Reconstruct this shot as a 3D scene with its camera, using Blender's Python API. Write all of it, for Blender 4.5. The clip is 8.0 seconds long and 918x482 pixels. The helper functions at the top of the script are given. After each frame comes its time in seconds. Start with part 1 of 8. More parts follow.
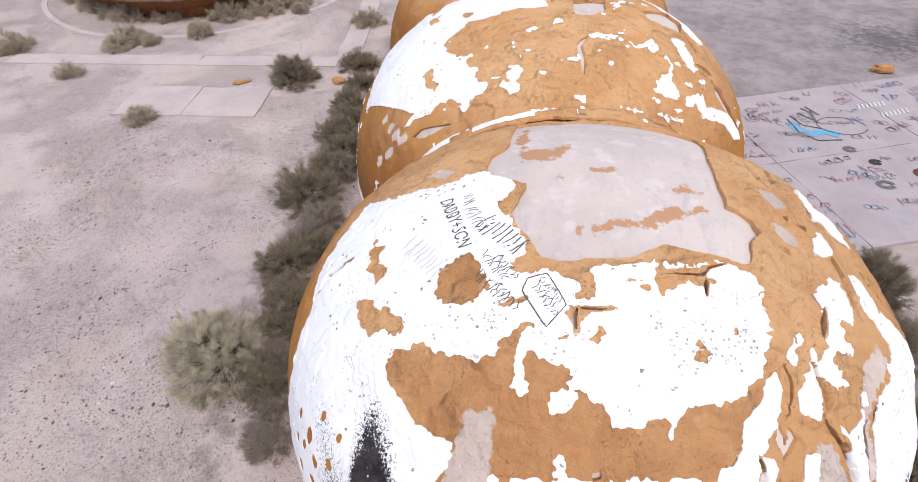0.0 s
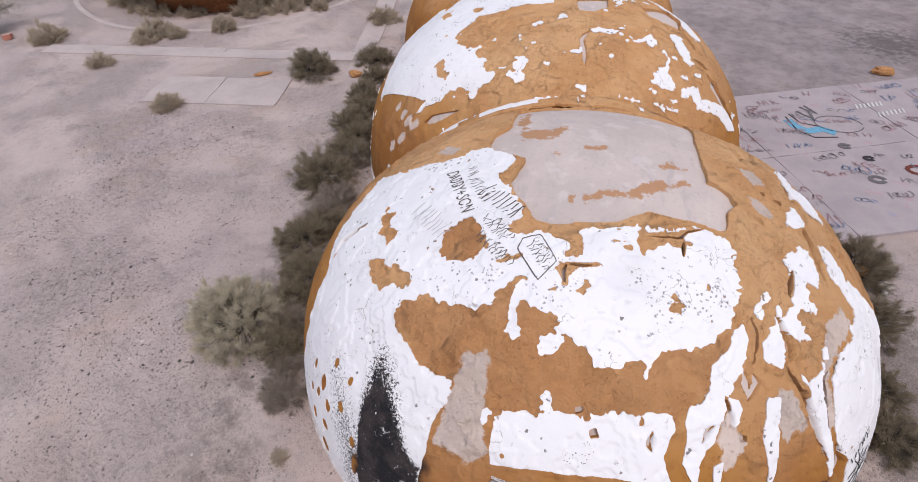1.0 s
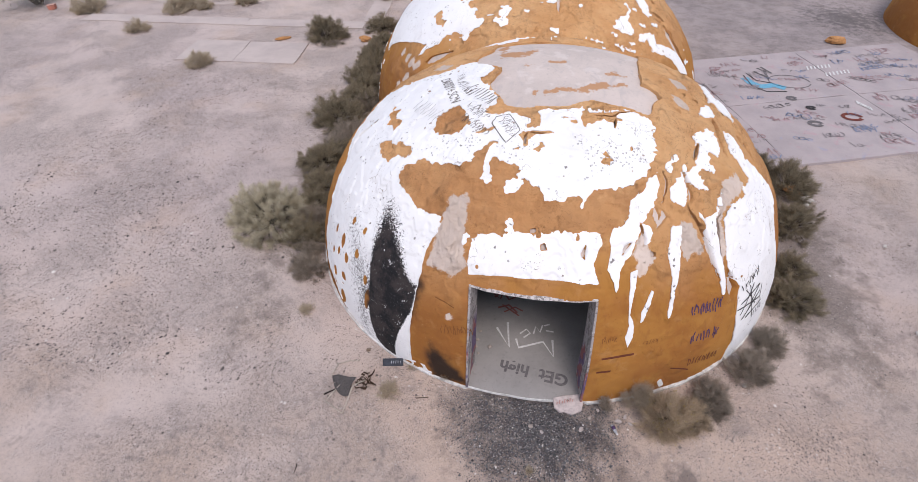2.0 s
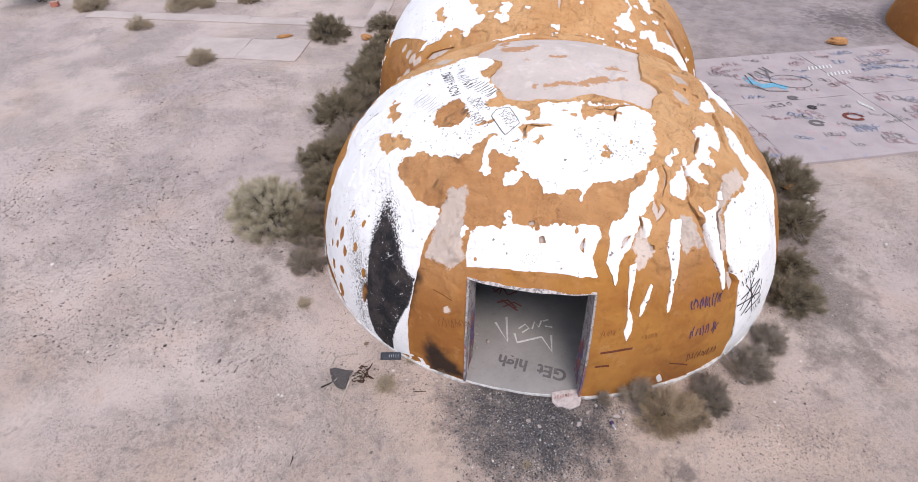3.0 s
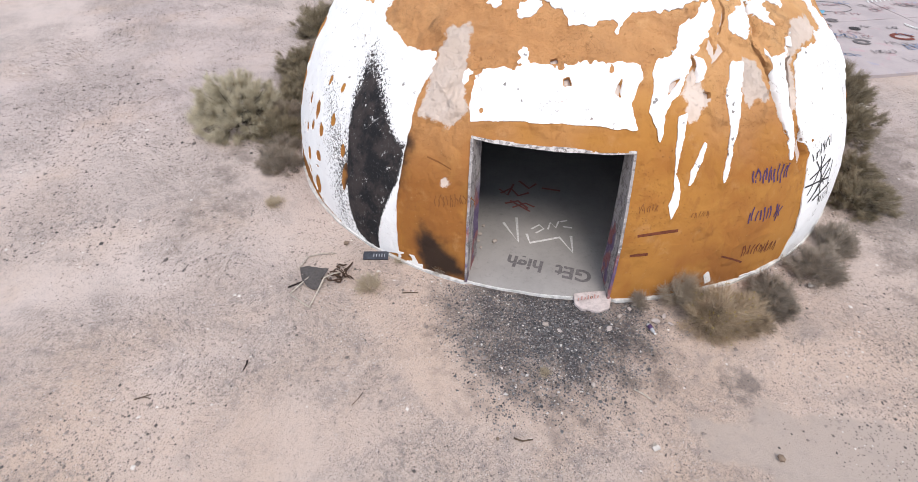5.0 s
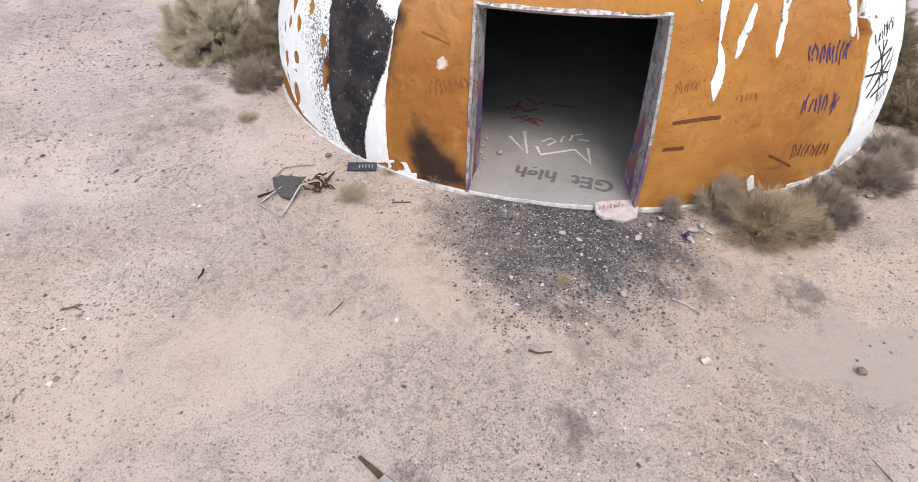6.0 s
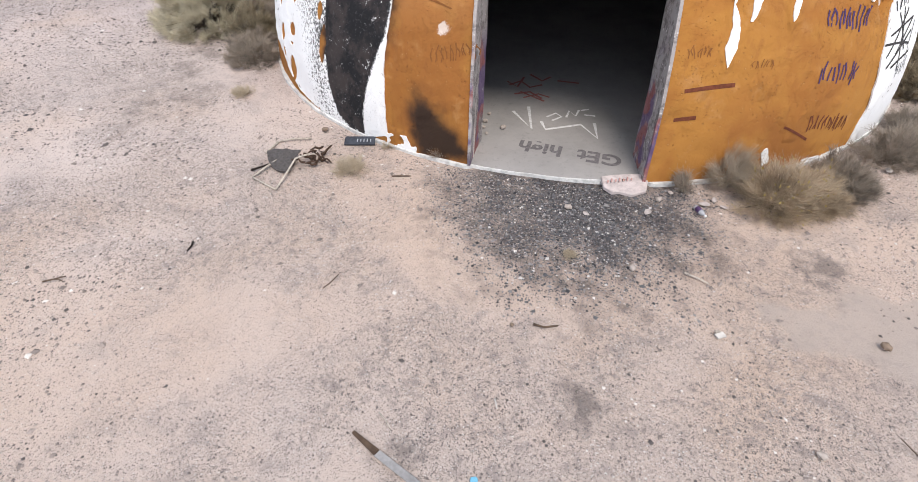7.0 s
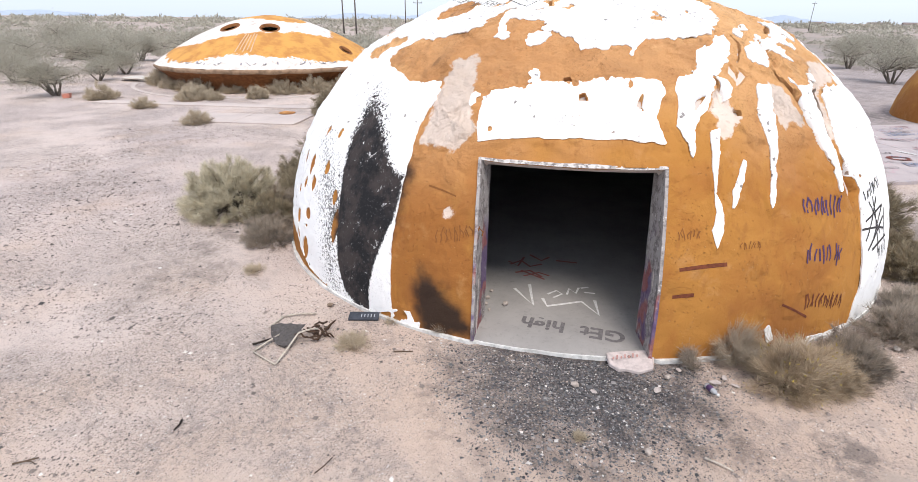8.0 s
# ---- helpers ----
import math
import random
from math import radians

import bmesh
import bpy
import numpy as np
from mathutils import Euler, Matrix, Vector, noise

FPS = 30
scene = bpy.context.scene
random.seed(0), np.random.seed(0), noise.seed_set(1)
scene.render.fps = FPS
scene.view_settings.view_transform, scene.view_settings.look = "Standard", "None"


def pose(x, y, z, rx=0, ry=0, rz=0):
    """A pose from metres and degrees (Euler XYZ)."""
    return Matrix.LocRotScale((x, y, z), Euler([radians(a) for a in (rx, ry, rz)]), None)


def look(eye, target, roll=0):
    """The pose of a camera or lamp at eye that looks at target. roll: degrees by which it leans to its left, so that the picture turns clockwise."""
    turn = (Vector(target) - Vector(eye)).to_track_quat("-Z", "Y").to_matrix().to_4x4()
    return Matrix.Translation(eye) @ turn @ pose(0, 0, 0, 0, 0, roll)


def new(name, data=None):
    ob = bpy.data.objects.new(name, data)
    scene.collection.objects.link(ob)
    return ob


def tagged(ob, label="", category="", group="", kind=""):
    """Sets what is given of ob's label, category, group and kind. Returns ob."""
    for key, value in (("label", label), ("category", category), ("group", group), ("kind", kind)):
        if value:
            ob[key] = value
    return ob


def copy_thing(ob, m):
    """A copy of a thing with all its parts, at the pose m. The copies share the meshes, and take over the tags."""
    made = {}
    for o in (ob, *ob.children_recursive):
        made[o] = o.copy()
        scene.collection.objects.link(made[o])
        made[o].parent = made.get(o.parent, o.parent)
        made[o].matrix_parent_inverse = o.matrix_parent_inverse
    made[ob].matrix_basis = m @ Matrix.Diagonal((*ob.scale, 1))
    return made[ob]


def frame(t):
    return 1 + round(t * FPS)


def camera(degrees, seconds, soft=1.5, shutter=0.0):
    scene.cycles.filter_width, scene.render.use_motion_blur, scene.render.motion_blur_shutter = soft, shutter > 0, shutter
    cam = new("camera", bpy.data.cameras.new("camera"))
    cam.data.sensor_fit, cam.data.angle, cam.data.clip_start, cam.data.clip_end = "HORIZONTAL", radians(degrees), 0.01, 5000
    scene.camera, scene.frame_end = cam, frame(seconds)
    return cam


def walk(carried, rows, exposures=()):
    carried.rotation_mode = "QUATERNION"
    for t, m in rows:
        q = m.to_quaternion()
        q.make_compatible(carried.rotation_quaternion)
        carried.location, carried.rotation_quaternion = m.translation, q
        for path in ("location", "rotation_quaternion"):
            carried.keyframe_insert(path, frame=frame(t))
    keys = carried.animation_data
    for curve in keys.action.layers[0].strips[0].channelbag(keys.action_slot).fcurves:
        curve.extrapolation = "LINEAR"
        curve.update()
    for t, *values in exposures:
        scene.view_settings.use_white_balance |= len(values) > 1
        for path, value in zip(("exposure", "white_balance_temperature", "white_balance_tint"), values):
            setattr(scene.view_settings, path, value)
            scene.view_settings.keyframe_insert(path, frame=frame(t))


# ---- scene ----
cam = camera(81.8, 8.0, soft=0.8)
PATH = [
    (0, (-0.157, 0.967, 9.152), (-0.27, 2.421, 7.783), -1.3),
    (0.5, (-0.144, 0.918, 9.223), (-0.279, 2.374, 7.859), -1.1),
    (0.8, (-0.083, 0.61, 9.262), (-0.228, 2.067, 7.899), -1.0),
    (1, (0.013, 0.008, 9.268), (-0.138, 1.468, 7.909), -1.0),
    (1.2, (0.148, -0.707, 9.283), (-0.008, 0.751, 7.924), -1.0),
    (1.5, (0.36, -2.063, 9.288), (0.202, -0.604, 7.929), -0.8),
    (2, (0.598, -3.354, 9.245), (0.437, -1.892, 7.89), -0.6),
    (3.5, (0.656, -3.457, 8.738), (0.487, -1.987, 7.393), -0.2),
    (4, (0.653, -3.469, 7.921), (0.481, -1.998, 6.576), -0.1),
    (4.5, (0.664, -3.478, 7.041), (0.494, -2.001, 5.703), -0.0),
    (4.7, (0.631, -3.431, 6.727), (0.467, -1.96, 5.381), 0.2),
    (5.8, (0.598, -3.459, 4.59), (0.439, -1.963, 3.272), 0.3),
    (6, (0.579, -3.442, 4.295), (0.427, -1.952, 2.97), 0.5),
    (6.5, (0.592, -3.412, 3.932), (0.44, -1.932, 2.595), 0.5),
    (7, (0.586, -3.419, 3.91), (0.428, -1.937, 2.576), 0.5),
    (7.3, (0.588, -3.383, 3.953), (0.42, -1.827, 2.708), 0.4),
    (7.5, (0.599, -3.405, 3.923), (0.415, -1.749, 2.815), 0.4),
    (7.8, (0.607, -3.41, 3.921), (0.402, -1.632, 3.028), 0.4),
    (8, (0.568, -3.455, 3.887), (0.36, -1.621, 3.114), 0.6),
]
walk(cam, [(t, look(eye, target, roll)) for t, eye, target, roll in PATH], exposures=[(0.0, 0.45, 6480, 17), (0.5, 0.20, 6500, 18), (1.0, 0.02, 6600, 20), (1.5, 0.01, 6580, 20), (2.0, 0.20, 6560, 18), (3.4, 0.41, 6560, 17), (4.5, 0.53, 6620, 14), (6.0, 0.73, 6680, 12), (7.0, 0.76, 6690, 12), (8.0, 0.80, 6700, 12)])

# ---- light: a bright, thinly overcast desert sky ----
world = bpy.data.worlds.new("world")
scene.world = world
world.use_nodes = True
wn, wl = world.node_tree.nodes, world.node_tree.links
sky = wn.new("ShaderNodeTexSky")
sky.sky_type = "NISHITA"
sky.sun_disc = False
sky.sun_elevation, sky.sun_rotation = radians(58), radians(205)
sky.air_density, sky.dust_density, sky.ozone_density = 1.0, 2.0, 1.0
haze = wn.new("ShaderNodeMixRGB")
haze.inputs[0].default_value = 0.72
haze.inputs[2].default_value = (5.9, 6.9, 8.3, 1)
wl.new(sky.outputs[0], haze.inputs[1])
wl.new(haze.outputs[0], wn["Background"].inputs[0])
wn["Background"].inputs[1].default_value = 0.1
sun_data = bpy.data.lights.new("sun", "SUN")
sun_data.energy, sun_data.angle, sun_data.color = 1.8, radians(24), (1.0, 0.95, 0.88)
sun = new("sun", sun_data)
sun.matrix_world = look((0, 0, 30), (-7.9, 15.6, 2.0))


# ---- materials ----
class Nodes:
    """A small helper that wires one procedural material."""

    def __init__(self, name, rough=0.9):
        self.mat = bpy.data.materials.new(name)
        self.mat.use_nodes = True
        self.n, self.l = self.mat.node_tree.nodes, self.mat.node_tree.links
        self.bsdf = self.n["Principled BSDF"]
        self.bsdf.inputs["Roughness"].default_value = rough
        self.bsdf.inputs["Specular IOR Level"].default_value = 0.25
        self.coord = self.n.new("ShaderNodeTexCoord").outputs["Object"]

    def put(self, value, socket):
        if isinstance(value, bpy.types.NodeSocket):
            self.l.new(value, socket)
        elif isinstance(value, (tuple, list)):
            socket.default_value = (*value, 1) if len(value) == 3 and socket.type == "RGBA" else value
        else:
            socket.default_value = value

    def noise(self, scale, detail=4.0, rough=0.6, distort=0.0, stretch=None):
        node = self.n.new("ShaderNodeTexNoise")
        node.inputs["Scale"].default_value, node.inputs["Detail"].default_value = scale, detail
        node.inputs["Roughness"].default_value, node.inputs["Distortion"].default_value = rough, distort
        vec = self.coord
        if stretch:
            mp = self.n.new("ShaderNodeMapping")
            mp.inputs["Scale"].default_value = stretch
            self.l.new(self.coord, mp.inputs[0])
            vec = mp.outputs[0]
        self.l.new(vec, node.inputs["Vector"])
        return node.outputs[0]

    def cells(self, scale, feature="F1", out="Distance"):
        node = self.n.new("ShaderNodeTexVoronoi")
        node.feature = feature
        node.inputs["Scale"].default_value = scale
        self.l.new(self.coord, node.inputs["Vector"])
        return node.outputs[out]

    def ramp(self, value, a, b, lo=0.0, hi=1.0):
        node = self.n.new("ShaderNodeMapRange")
        node.interpolation_type = "SMOOTHSTEP"
        for key, v in zip(("From Min", "From Max", "To Min", "To Max"), (a, b, lo, hi)):
            node.inputs[key].default_value = v
        self.l.new(value, node.inputs["Value"])
        return node.outputs[0]

    def calc(self, op, a, b=0.0):
        node = self.n.new("ShaderNodeMath")
        node.operation = op
        self.put(a, node.inputs[0])
        self.put(b, node.inputs[1])
        return node.outputs[0]

    def mix(self, fac, a, b):
        node = self.n.new("ShaderNodeMixRGB")
        self.put(fac, node.inputs[0])
        self.put(a, node.inputs[1])
        self.put(b, node.inputs[2])
        return node.outputs[0]

    def attr(self, name):
        node = self.n.new("ShaderNodeAttribute")
        node.attribute_name = name
        return node.outputs["Fac"]

    def where(self):
        node = self.n.new("ShaderNodeSeparateXYZ")
        self.l.new(self.coord, node.inputs[0])
        return node.outputs

    def island(self):
        return self.n.new("ShaderNodeNewGeometry").outputs["Random Per Island"]

    def each(self):
        return self.n.new("ShaderNodeObjectInfo").outputs["Random"]

    def colour(self, c):
        self.put(c, self.bsdf.inputs["Base Color"])
        return self

    def bump(self, height, strength=0.5, distance=0.01):
        node = self.n.new("ShaderNodeBump")
        node.inputs["Strength"].default_value, node.inputs["Distance"].default_value = strength, distance
        self.l.new(height, node.inputs["Height"])
        self.l.new(node.outputs[0], self.bsdf.inputs["Normal"])
        return self


def foam_material():
    m = Nodes("weathered_foam", 0.95)
    x, y, z = m.where()
    big, mid, fine = m.noise(0.55, 3), m.noise(3.0, 6, 0.65), m.noise(28, 5, 0.7)
    # the foam turns paler and pinker towards the crown, the walls stay ochre
    crown_mix = m.ramp(m.calc("ADD", z, m.ramp(big, 0.3, 0.7, -0.5, 0.5)), 1.9, 3.7)
    a = m.mix(crown_mix, (0.39, 0.175, 0.040), (0.76, 0.445, 0.215))
    b = m.mix(crown_mix, (0.295, 0.116, 0.030), (0.67, 0.355, 0.152))
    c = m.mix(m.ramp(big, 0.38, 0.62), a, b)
    c = m.mix(m.ramp(m.noise(1.7, 5), 0.52, 0.72, 0, 0.5), c, m.mix(crown_mix, (0.42, 0.203, 0.048), (0.77, 0.46, 0.225)))
    c = m.mix(m.ramp(mid, 0.56, 0.74, 0, 0.5), c, m.mix(crown_mix, (0.46, 0.245, 0.10), (0.70, 0.43, 0.22)))
    c = m.mix(m.ramp(m.noise(2.1, 5, 0.6, stretch=(3, 3, 0.6)), 0.54, 0.70, 0, 0.45), c, m.mix(crown_mix, (0.27, 0.105, 0.030), (0.52, 0.25, 0.10)))
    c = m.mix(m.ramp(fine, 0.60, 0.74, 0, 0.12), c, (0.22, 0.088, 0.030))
    c = m.mix(m.ramp(m.noise(0.85, 4, 0.6, 0.5), 0.50, 0.66, 0, 0.55), c, m.mix(crown_mix, (0.30, 0.112, 0.026), (0.58, 0.29, 0.12)))
    fresh = m.ramp(m.calc("ADD", m.attr("fresh"), m.ramp(m.noise(2.6, 5), 0.3, 0.7, -0.2, 0.2)), -0.12, 0.16)
    c = m.mix(m.calc("MULTIPLY", fresh, 0.48), c, m.mix(m.ramp(m.noise(3.2, 5), 0.42, 0.62), (0.49, 0.215, 0.082), (0.36, 0.142, 0.050)))
    # flaked plates with cracked edges; the dark lines also paint in the edges' shadow
    plate = m.calc("MULTIPLY", m.noise(1.5, 9, 0.55, 0.4), 13.0)
    step = m.calc("FLOOR", plate)
    part_way = m.calc("SUBTRACT", plate, step)
    gate = m.ramp(m.noise(0.9, 3), 0.46, 0.58)
    crack = m.calc("MULTIPLY", m.ramp(part_way, 0.10, 0.0), gate)
    c = m.mix(m.calc("MULTIPLY", crack, m.ramp(crown_mix, 0, 1, 0.15, 0.5)), c, (0.13, 0.05, 0.02))
    leaf = m.calc("MULTIPLY", m.noise(3.6, 8, 0.6, 0.8), 9.0)
    leaf_step = m.calc("FLOOR", leaf)
    leaf_gate = m.calc("MULTIPLY", m.ramp(m.noise(0.7, 3), 0.44, 0.56), crown_mix)
    leaf_edge_shade = m.calc("MULTIPLY", m.ramp(m.calc("SUBTRACT", leaf, leaf_step), 0.13, 0.0), leaf_gate)
    # shadow line under the finer flakes, put into the colour
    c = m.mix(m.calc("MULTIPLY", leaf_edge_shade, 0.4), c, (0.15, 0.055, 0.022))
    pits = m.ramp(m.cells(30), 0.08, 0.20)
    lone = m.ramp(m.noise(3.5, 2), 0.55, 0.62)
    pit = m.calc("MULTIPLY", m.calc("SUBTRACT", 1.0, pits), lone)
    c = m.mix(m.calc("MULTIPLY", pit, 0.42), c, (0.12, 0.045, 0.02))
    nick = m.calc("MULTIPLY", m.ramp(m.calc("ADD", m.cells(17), m.ramp(m.noise(50, 3), 0.3, 0.7, -0.12, 0.12)), 0.16, 0.10), m.ramp(m.noise(1.3, 3), 0.47, 0.56))
    c = m.mix(m.calc("MULTIPLY", nick, 0.28), c, m.mix(m.ramp(m.noise(11, 2), 0.45, 0.55), (0.15, 0.055, 0.02), (0.56, 0.34, 0.15)))
    pale = m.ramp(m.calc("ADD", m.attr("pale"), m.ramp(m.noise(6, 6, 0.7), 0.3, 0.7, -0.04, 0.04)), -0.04, 0.005)
    c = m.mix(m.calc("MULTIPLY", pale, 0.93), c, m.mix(m.ramp(m.noise(1.5, 4), 0.4, 0.7), (0.68, 0.575, 0.505), (0.64, 0.525, 0.445)))
    soot = m.ramp(m.calc("ADD", m.calc("MULTIPLY", m.attr("soot"), 1.5), m.ramp(m.noise(2.2, 5), 0.3, 0.7, -0.12, 0.12)), -0.34, 0.10)
    c = m.mix(m.calc("MULTIPLY", soot, 0.95), c, m.mix(soot, (0.12, 0.05, 0.022), (0.024, 0.017, 0.015)))
    relief = m.calc("ADD", m.calc("MULTIPLY", mid, 1.0), m.calc("ADD", m.calc("MULTIPLY", fine, 0.75), m.calc("MULTIPLY", m.calc("ADD", pit, m.calc("MULTIPLY", nick, 2.0)), -0.6)))
    relief = m.calc("ADD", relief, m.calc("MULTIPLY", m.calc("ADD", m.calc("MULTIPLY", step, gate), m.calc("MULTIPLY", m.calc("MULTIPLY", leaf_step, leaf_gate), 0.6)), 0.26))
    return m.colour(c).bump(m.calc("MULTIPLY", relief, m.ramp(crown_mix, 0.0, 1.0, 0.2, 1.0)), 1.0, 0.06).mat


def coat_material():
    m = Nodes("white_elastomer_coating", 0.55)
    c = m.mix(m.ramp(m.noise(1.1, 5), 0.45, 0.8, 0, 0.5), (0.83, 0.83, 0.83), (0.66, 0.65, 0.65))
    c = m.mix(m.ramp(m.noise(5, 7, 0.7), 0.58, 0.70, 0, 0.35), c, (0.52, 0.49, 0.47))
    warp = m.ramp(m.noise(30, 3), 0.3, 0.7, -0.10, 0.10)
    fleck = m.calc("MULTIPLY", m.ramp(m.calc("ADD", m.cells(8.5), warp), 0.24, 0.17), m.ramp(m.noise(2.6, 3), 0.55, 0.62))
    tiny = m.calc("MULTIPLY", m.ramp(m.calc("ADD", m.cells(21), m.ramp(m.noise(60, 3), 0.3, 0.7, -0.14, 0.14)), 0.22, 0.15), m.ramp(m.noise(1.7, 4), 0.60, 0.67))
    fleck = m.calc("MAXIMUM", fleck, tiny)
    c = m.mix(m.calc("MULTIPLY", fleck, 0.9), c, m.mix(m.ramp(m.noise(5, 2), 0.5, 0.62), (0.16, 0.14, 0.13), (0.27, 0.15, 0.08)))
    dust = m.calc("MULTIPLY", m.ramp(m.noise(60, 3, 0.8), 0.58, 0.66), m.ramp(m.noise(0.9, 3), 0.56, 0.68))
    c = m.mix(m.calc("MULTIPLY", dust, 0.7), c, (0.25, 0.24, 0.23))
    smudge = m.ramp(m.calc("ADD", m.cells(15), m.ramp(m.noise(34, 4, 0.7), 0.3, 0.7, -0.16, 0.16)), 0.30, 0.20)
    smudge = m.calc("MULTIPLY", smudge, m.ramp(m.calc("ADD", m.attr("flecked"), m.ramp(m.noise(4, 3), 0.3, 0.7, -0.22, 0.22)), 0.0, 0.10))
    c = m.mix(m.calc("MULTIPLY", smudge, 0.8), c, (0.24, 0.225, 0.22))
    hair = m.n.new("ShaderNodeTexVoronoi")
    hair.feature = "DISTANCE_TO_EDGE"
    hair.inputs["Scale"].default_value = 2.6
    warped = m.n.new("ShaderNodeVectorMath")
    bent = m.n.new("ShaderNodeTexNoise")
    bent.inputs["Scale"].default_value, bent.inputs["Detail"].default_value = 5.0, 4.0
    m.l.new(m.coord, bent.inputs["Vector"])
    swing = m.n.new("ShaderNodeVectorMath")
    swing.operation = "SCALE"
    swing.inputs["Scale"].default_value = 0.35
    m.l.new(bent.outputs["Color"], swing.inputs[0])
    m.l.new(m.coord, warped.inputs[0])
    m.l.new(swing.outputs[0], warped.inputs[1])
    m.l.new(warped.outputs[0], hair.inputs["Vector"])
    hairline = m.calc("MULTIPLY", m.ramp(hair.outputs["Distance"], 0.020, 0.008), m.ramp(m.noise(1.4, 4), 0.55, 0.63))
    c = m.mix(m.calc("MULTIPLY", hairline, 0.55), c, (0.22, 0.17, 0.14))
    speck = m.ramp(m.noise(26, 6, 0.8), 0.34, 0.66, -0.55, 0.55)
    scrub = m.ramp(m.calc("ADD", m.calc("MULTIPLY", m.attr("scrub"), 0.9), speck), 0.20, 0.25)
    c = m.mix(m.calc("MULTIPLY", scrub, 0.92), c, (0.045, 0.043, 0.043))
    spread = m.calc("MULTIPLY", speck, m.ramp(m.where()[2], 1.5, 2.8, 0.16, 0.65))
    soot = m.ramp(m.calc("ADD", m.calc("MULTIPLY", m.attr("soot"), m.ramp(m.where()[2], 1.5, 3.1, 3.6, 1.5)), spread), 0.02, 0.14)
    chip = m.calc("MULTIPLY", m.ramp(m.noise(9, 7, 0.75), 0.60, 0.63), m.ramp(m.noise(2.0, 2), 0.45, 0.60, 0.0, 0.8))
    soot = m.calc("MULTIPLY", soot, m.calc("SUBTRACT", 1.0, chip))
    char = m.mix(m.ramp(m.noise(3, 5, 0.7), 0.40, 0.62), (0.013, 0.013, 0.015), (0.042, 0.034, 0.033))
    c = m.mix(soot, c, m.mix(m.ramp(m.noise(22, 5, 0.75), 0.57, 0.66, 0, 0.6), char, (0.10, 0.095, 0.10)))
    m.put(m.ramp(soot, 0, 1, 0.5, 0.9), m.bsdf.inputs["Roughness"])
    return m.colour(c).bump(m.calc("ADD", m.noise(16, 5), m.calc("MULTIPLY", fleck, -1.0)), 0.4, 0.014).mat


def concrete_material(name, light, dark, stain=None):
    m = Nodes(name, 0.9)
    c = m.mix(m.ramp(m.noise(0.8, 6, 0.65), 0.35, 0.7), light, dark)
    c = m.mix(m.ramp(m.noise(14, 6, 0.7), 0.52, 0.75, 0, 0.5), c, tuple(v * 0.72 for v in dark))
    if not stain:
        return m.colour(c).bump(m.noise(40, 6, 0.7), 0.35, 0.01).mat
    c = m.mix(m.ramp(m.noise(1.6, 6, 0.7, 0.8, stretch=(1.6, 0.6, 1)), 0.52, 0.66, 0, 0.55), c, (0.43, 0.385, 0.375))
    c = m.mix(m.ramp(m.noise(2.4, 4, 0.6), 0.56, 0.68, 0, 0.5), c, (0.68, 0.61, 0.57))
    res = m.ramp(m.calc("ADD", m.attr("residue"), m.ramp(m.noise(5, 6, 0.65), 0.25, 0.75, -0.10, 0.10)), -0.015, 0.05)
    c = m.mix(m.calc("MULTIPLY", res, 0.85), c, stain)
    return m.colour(c).bump(m.noise(40, 6, 0.7), 0.35, 0.01).mat


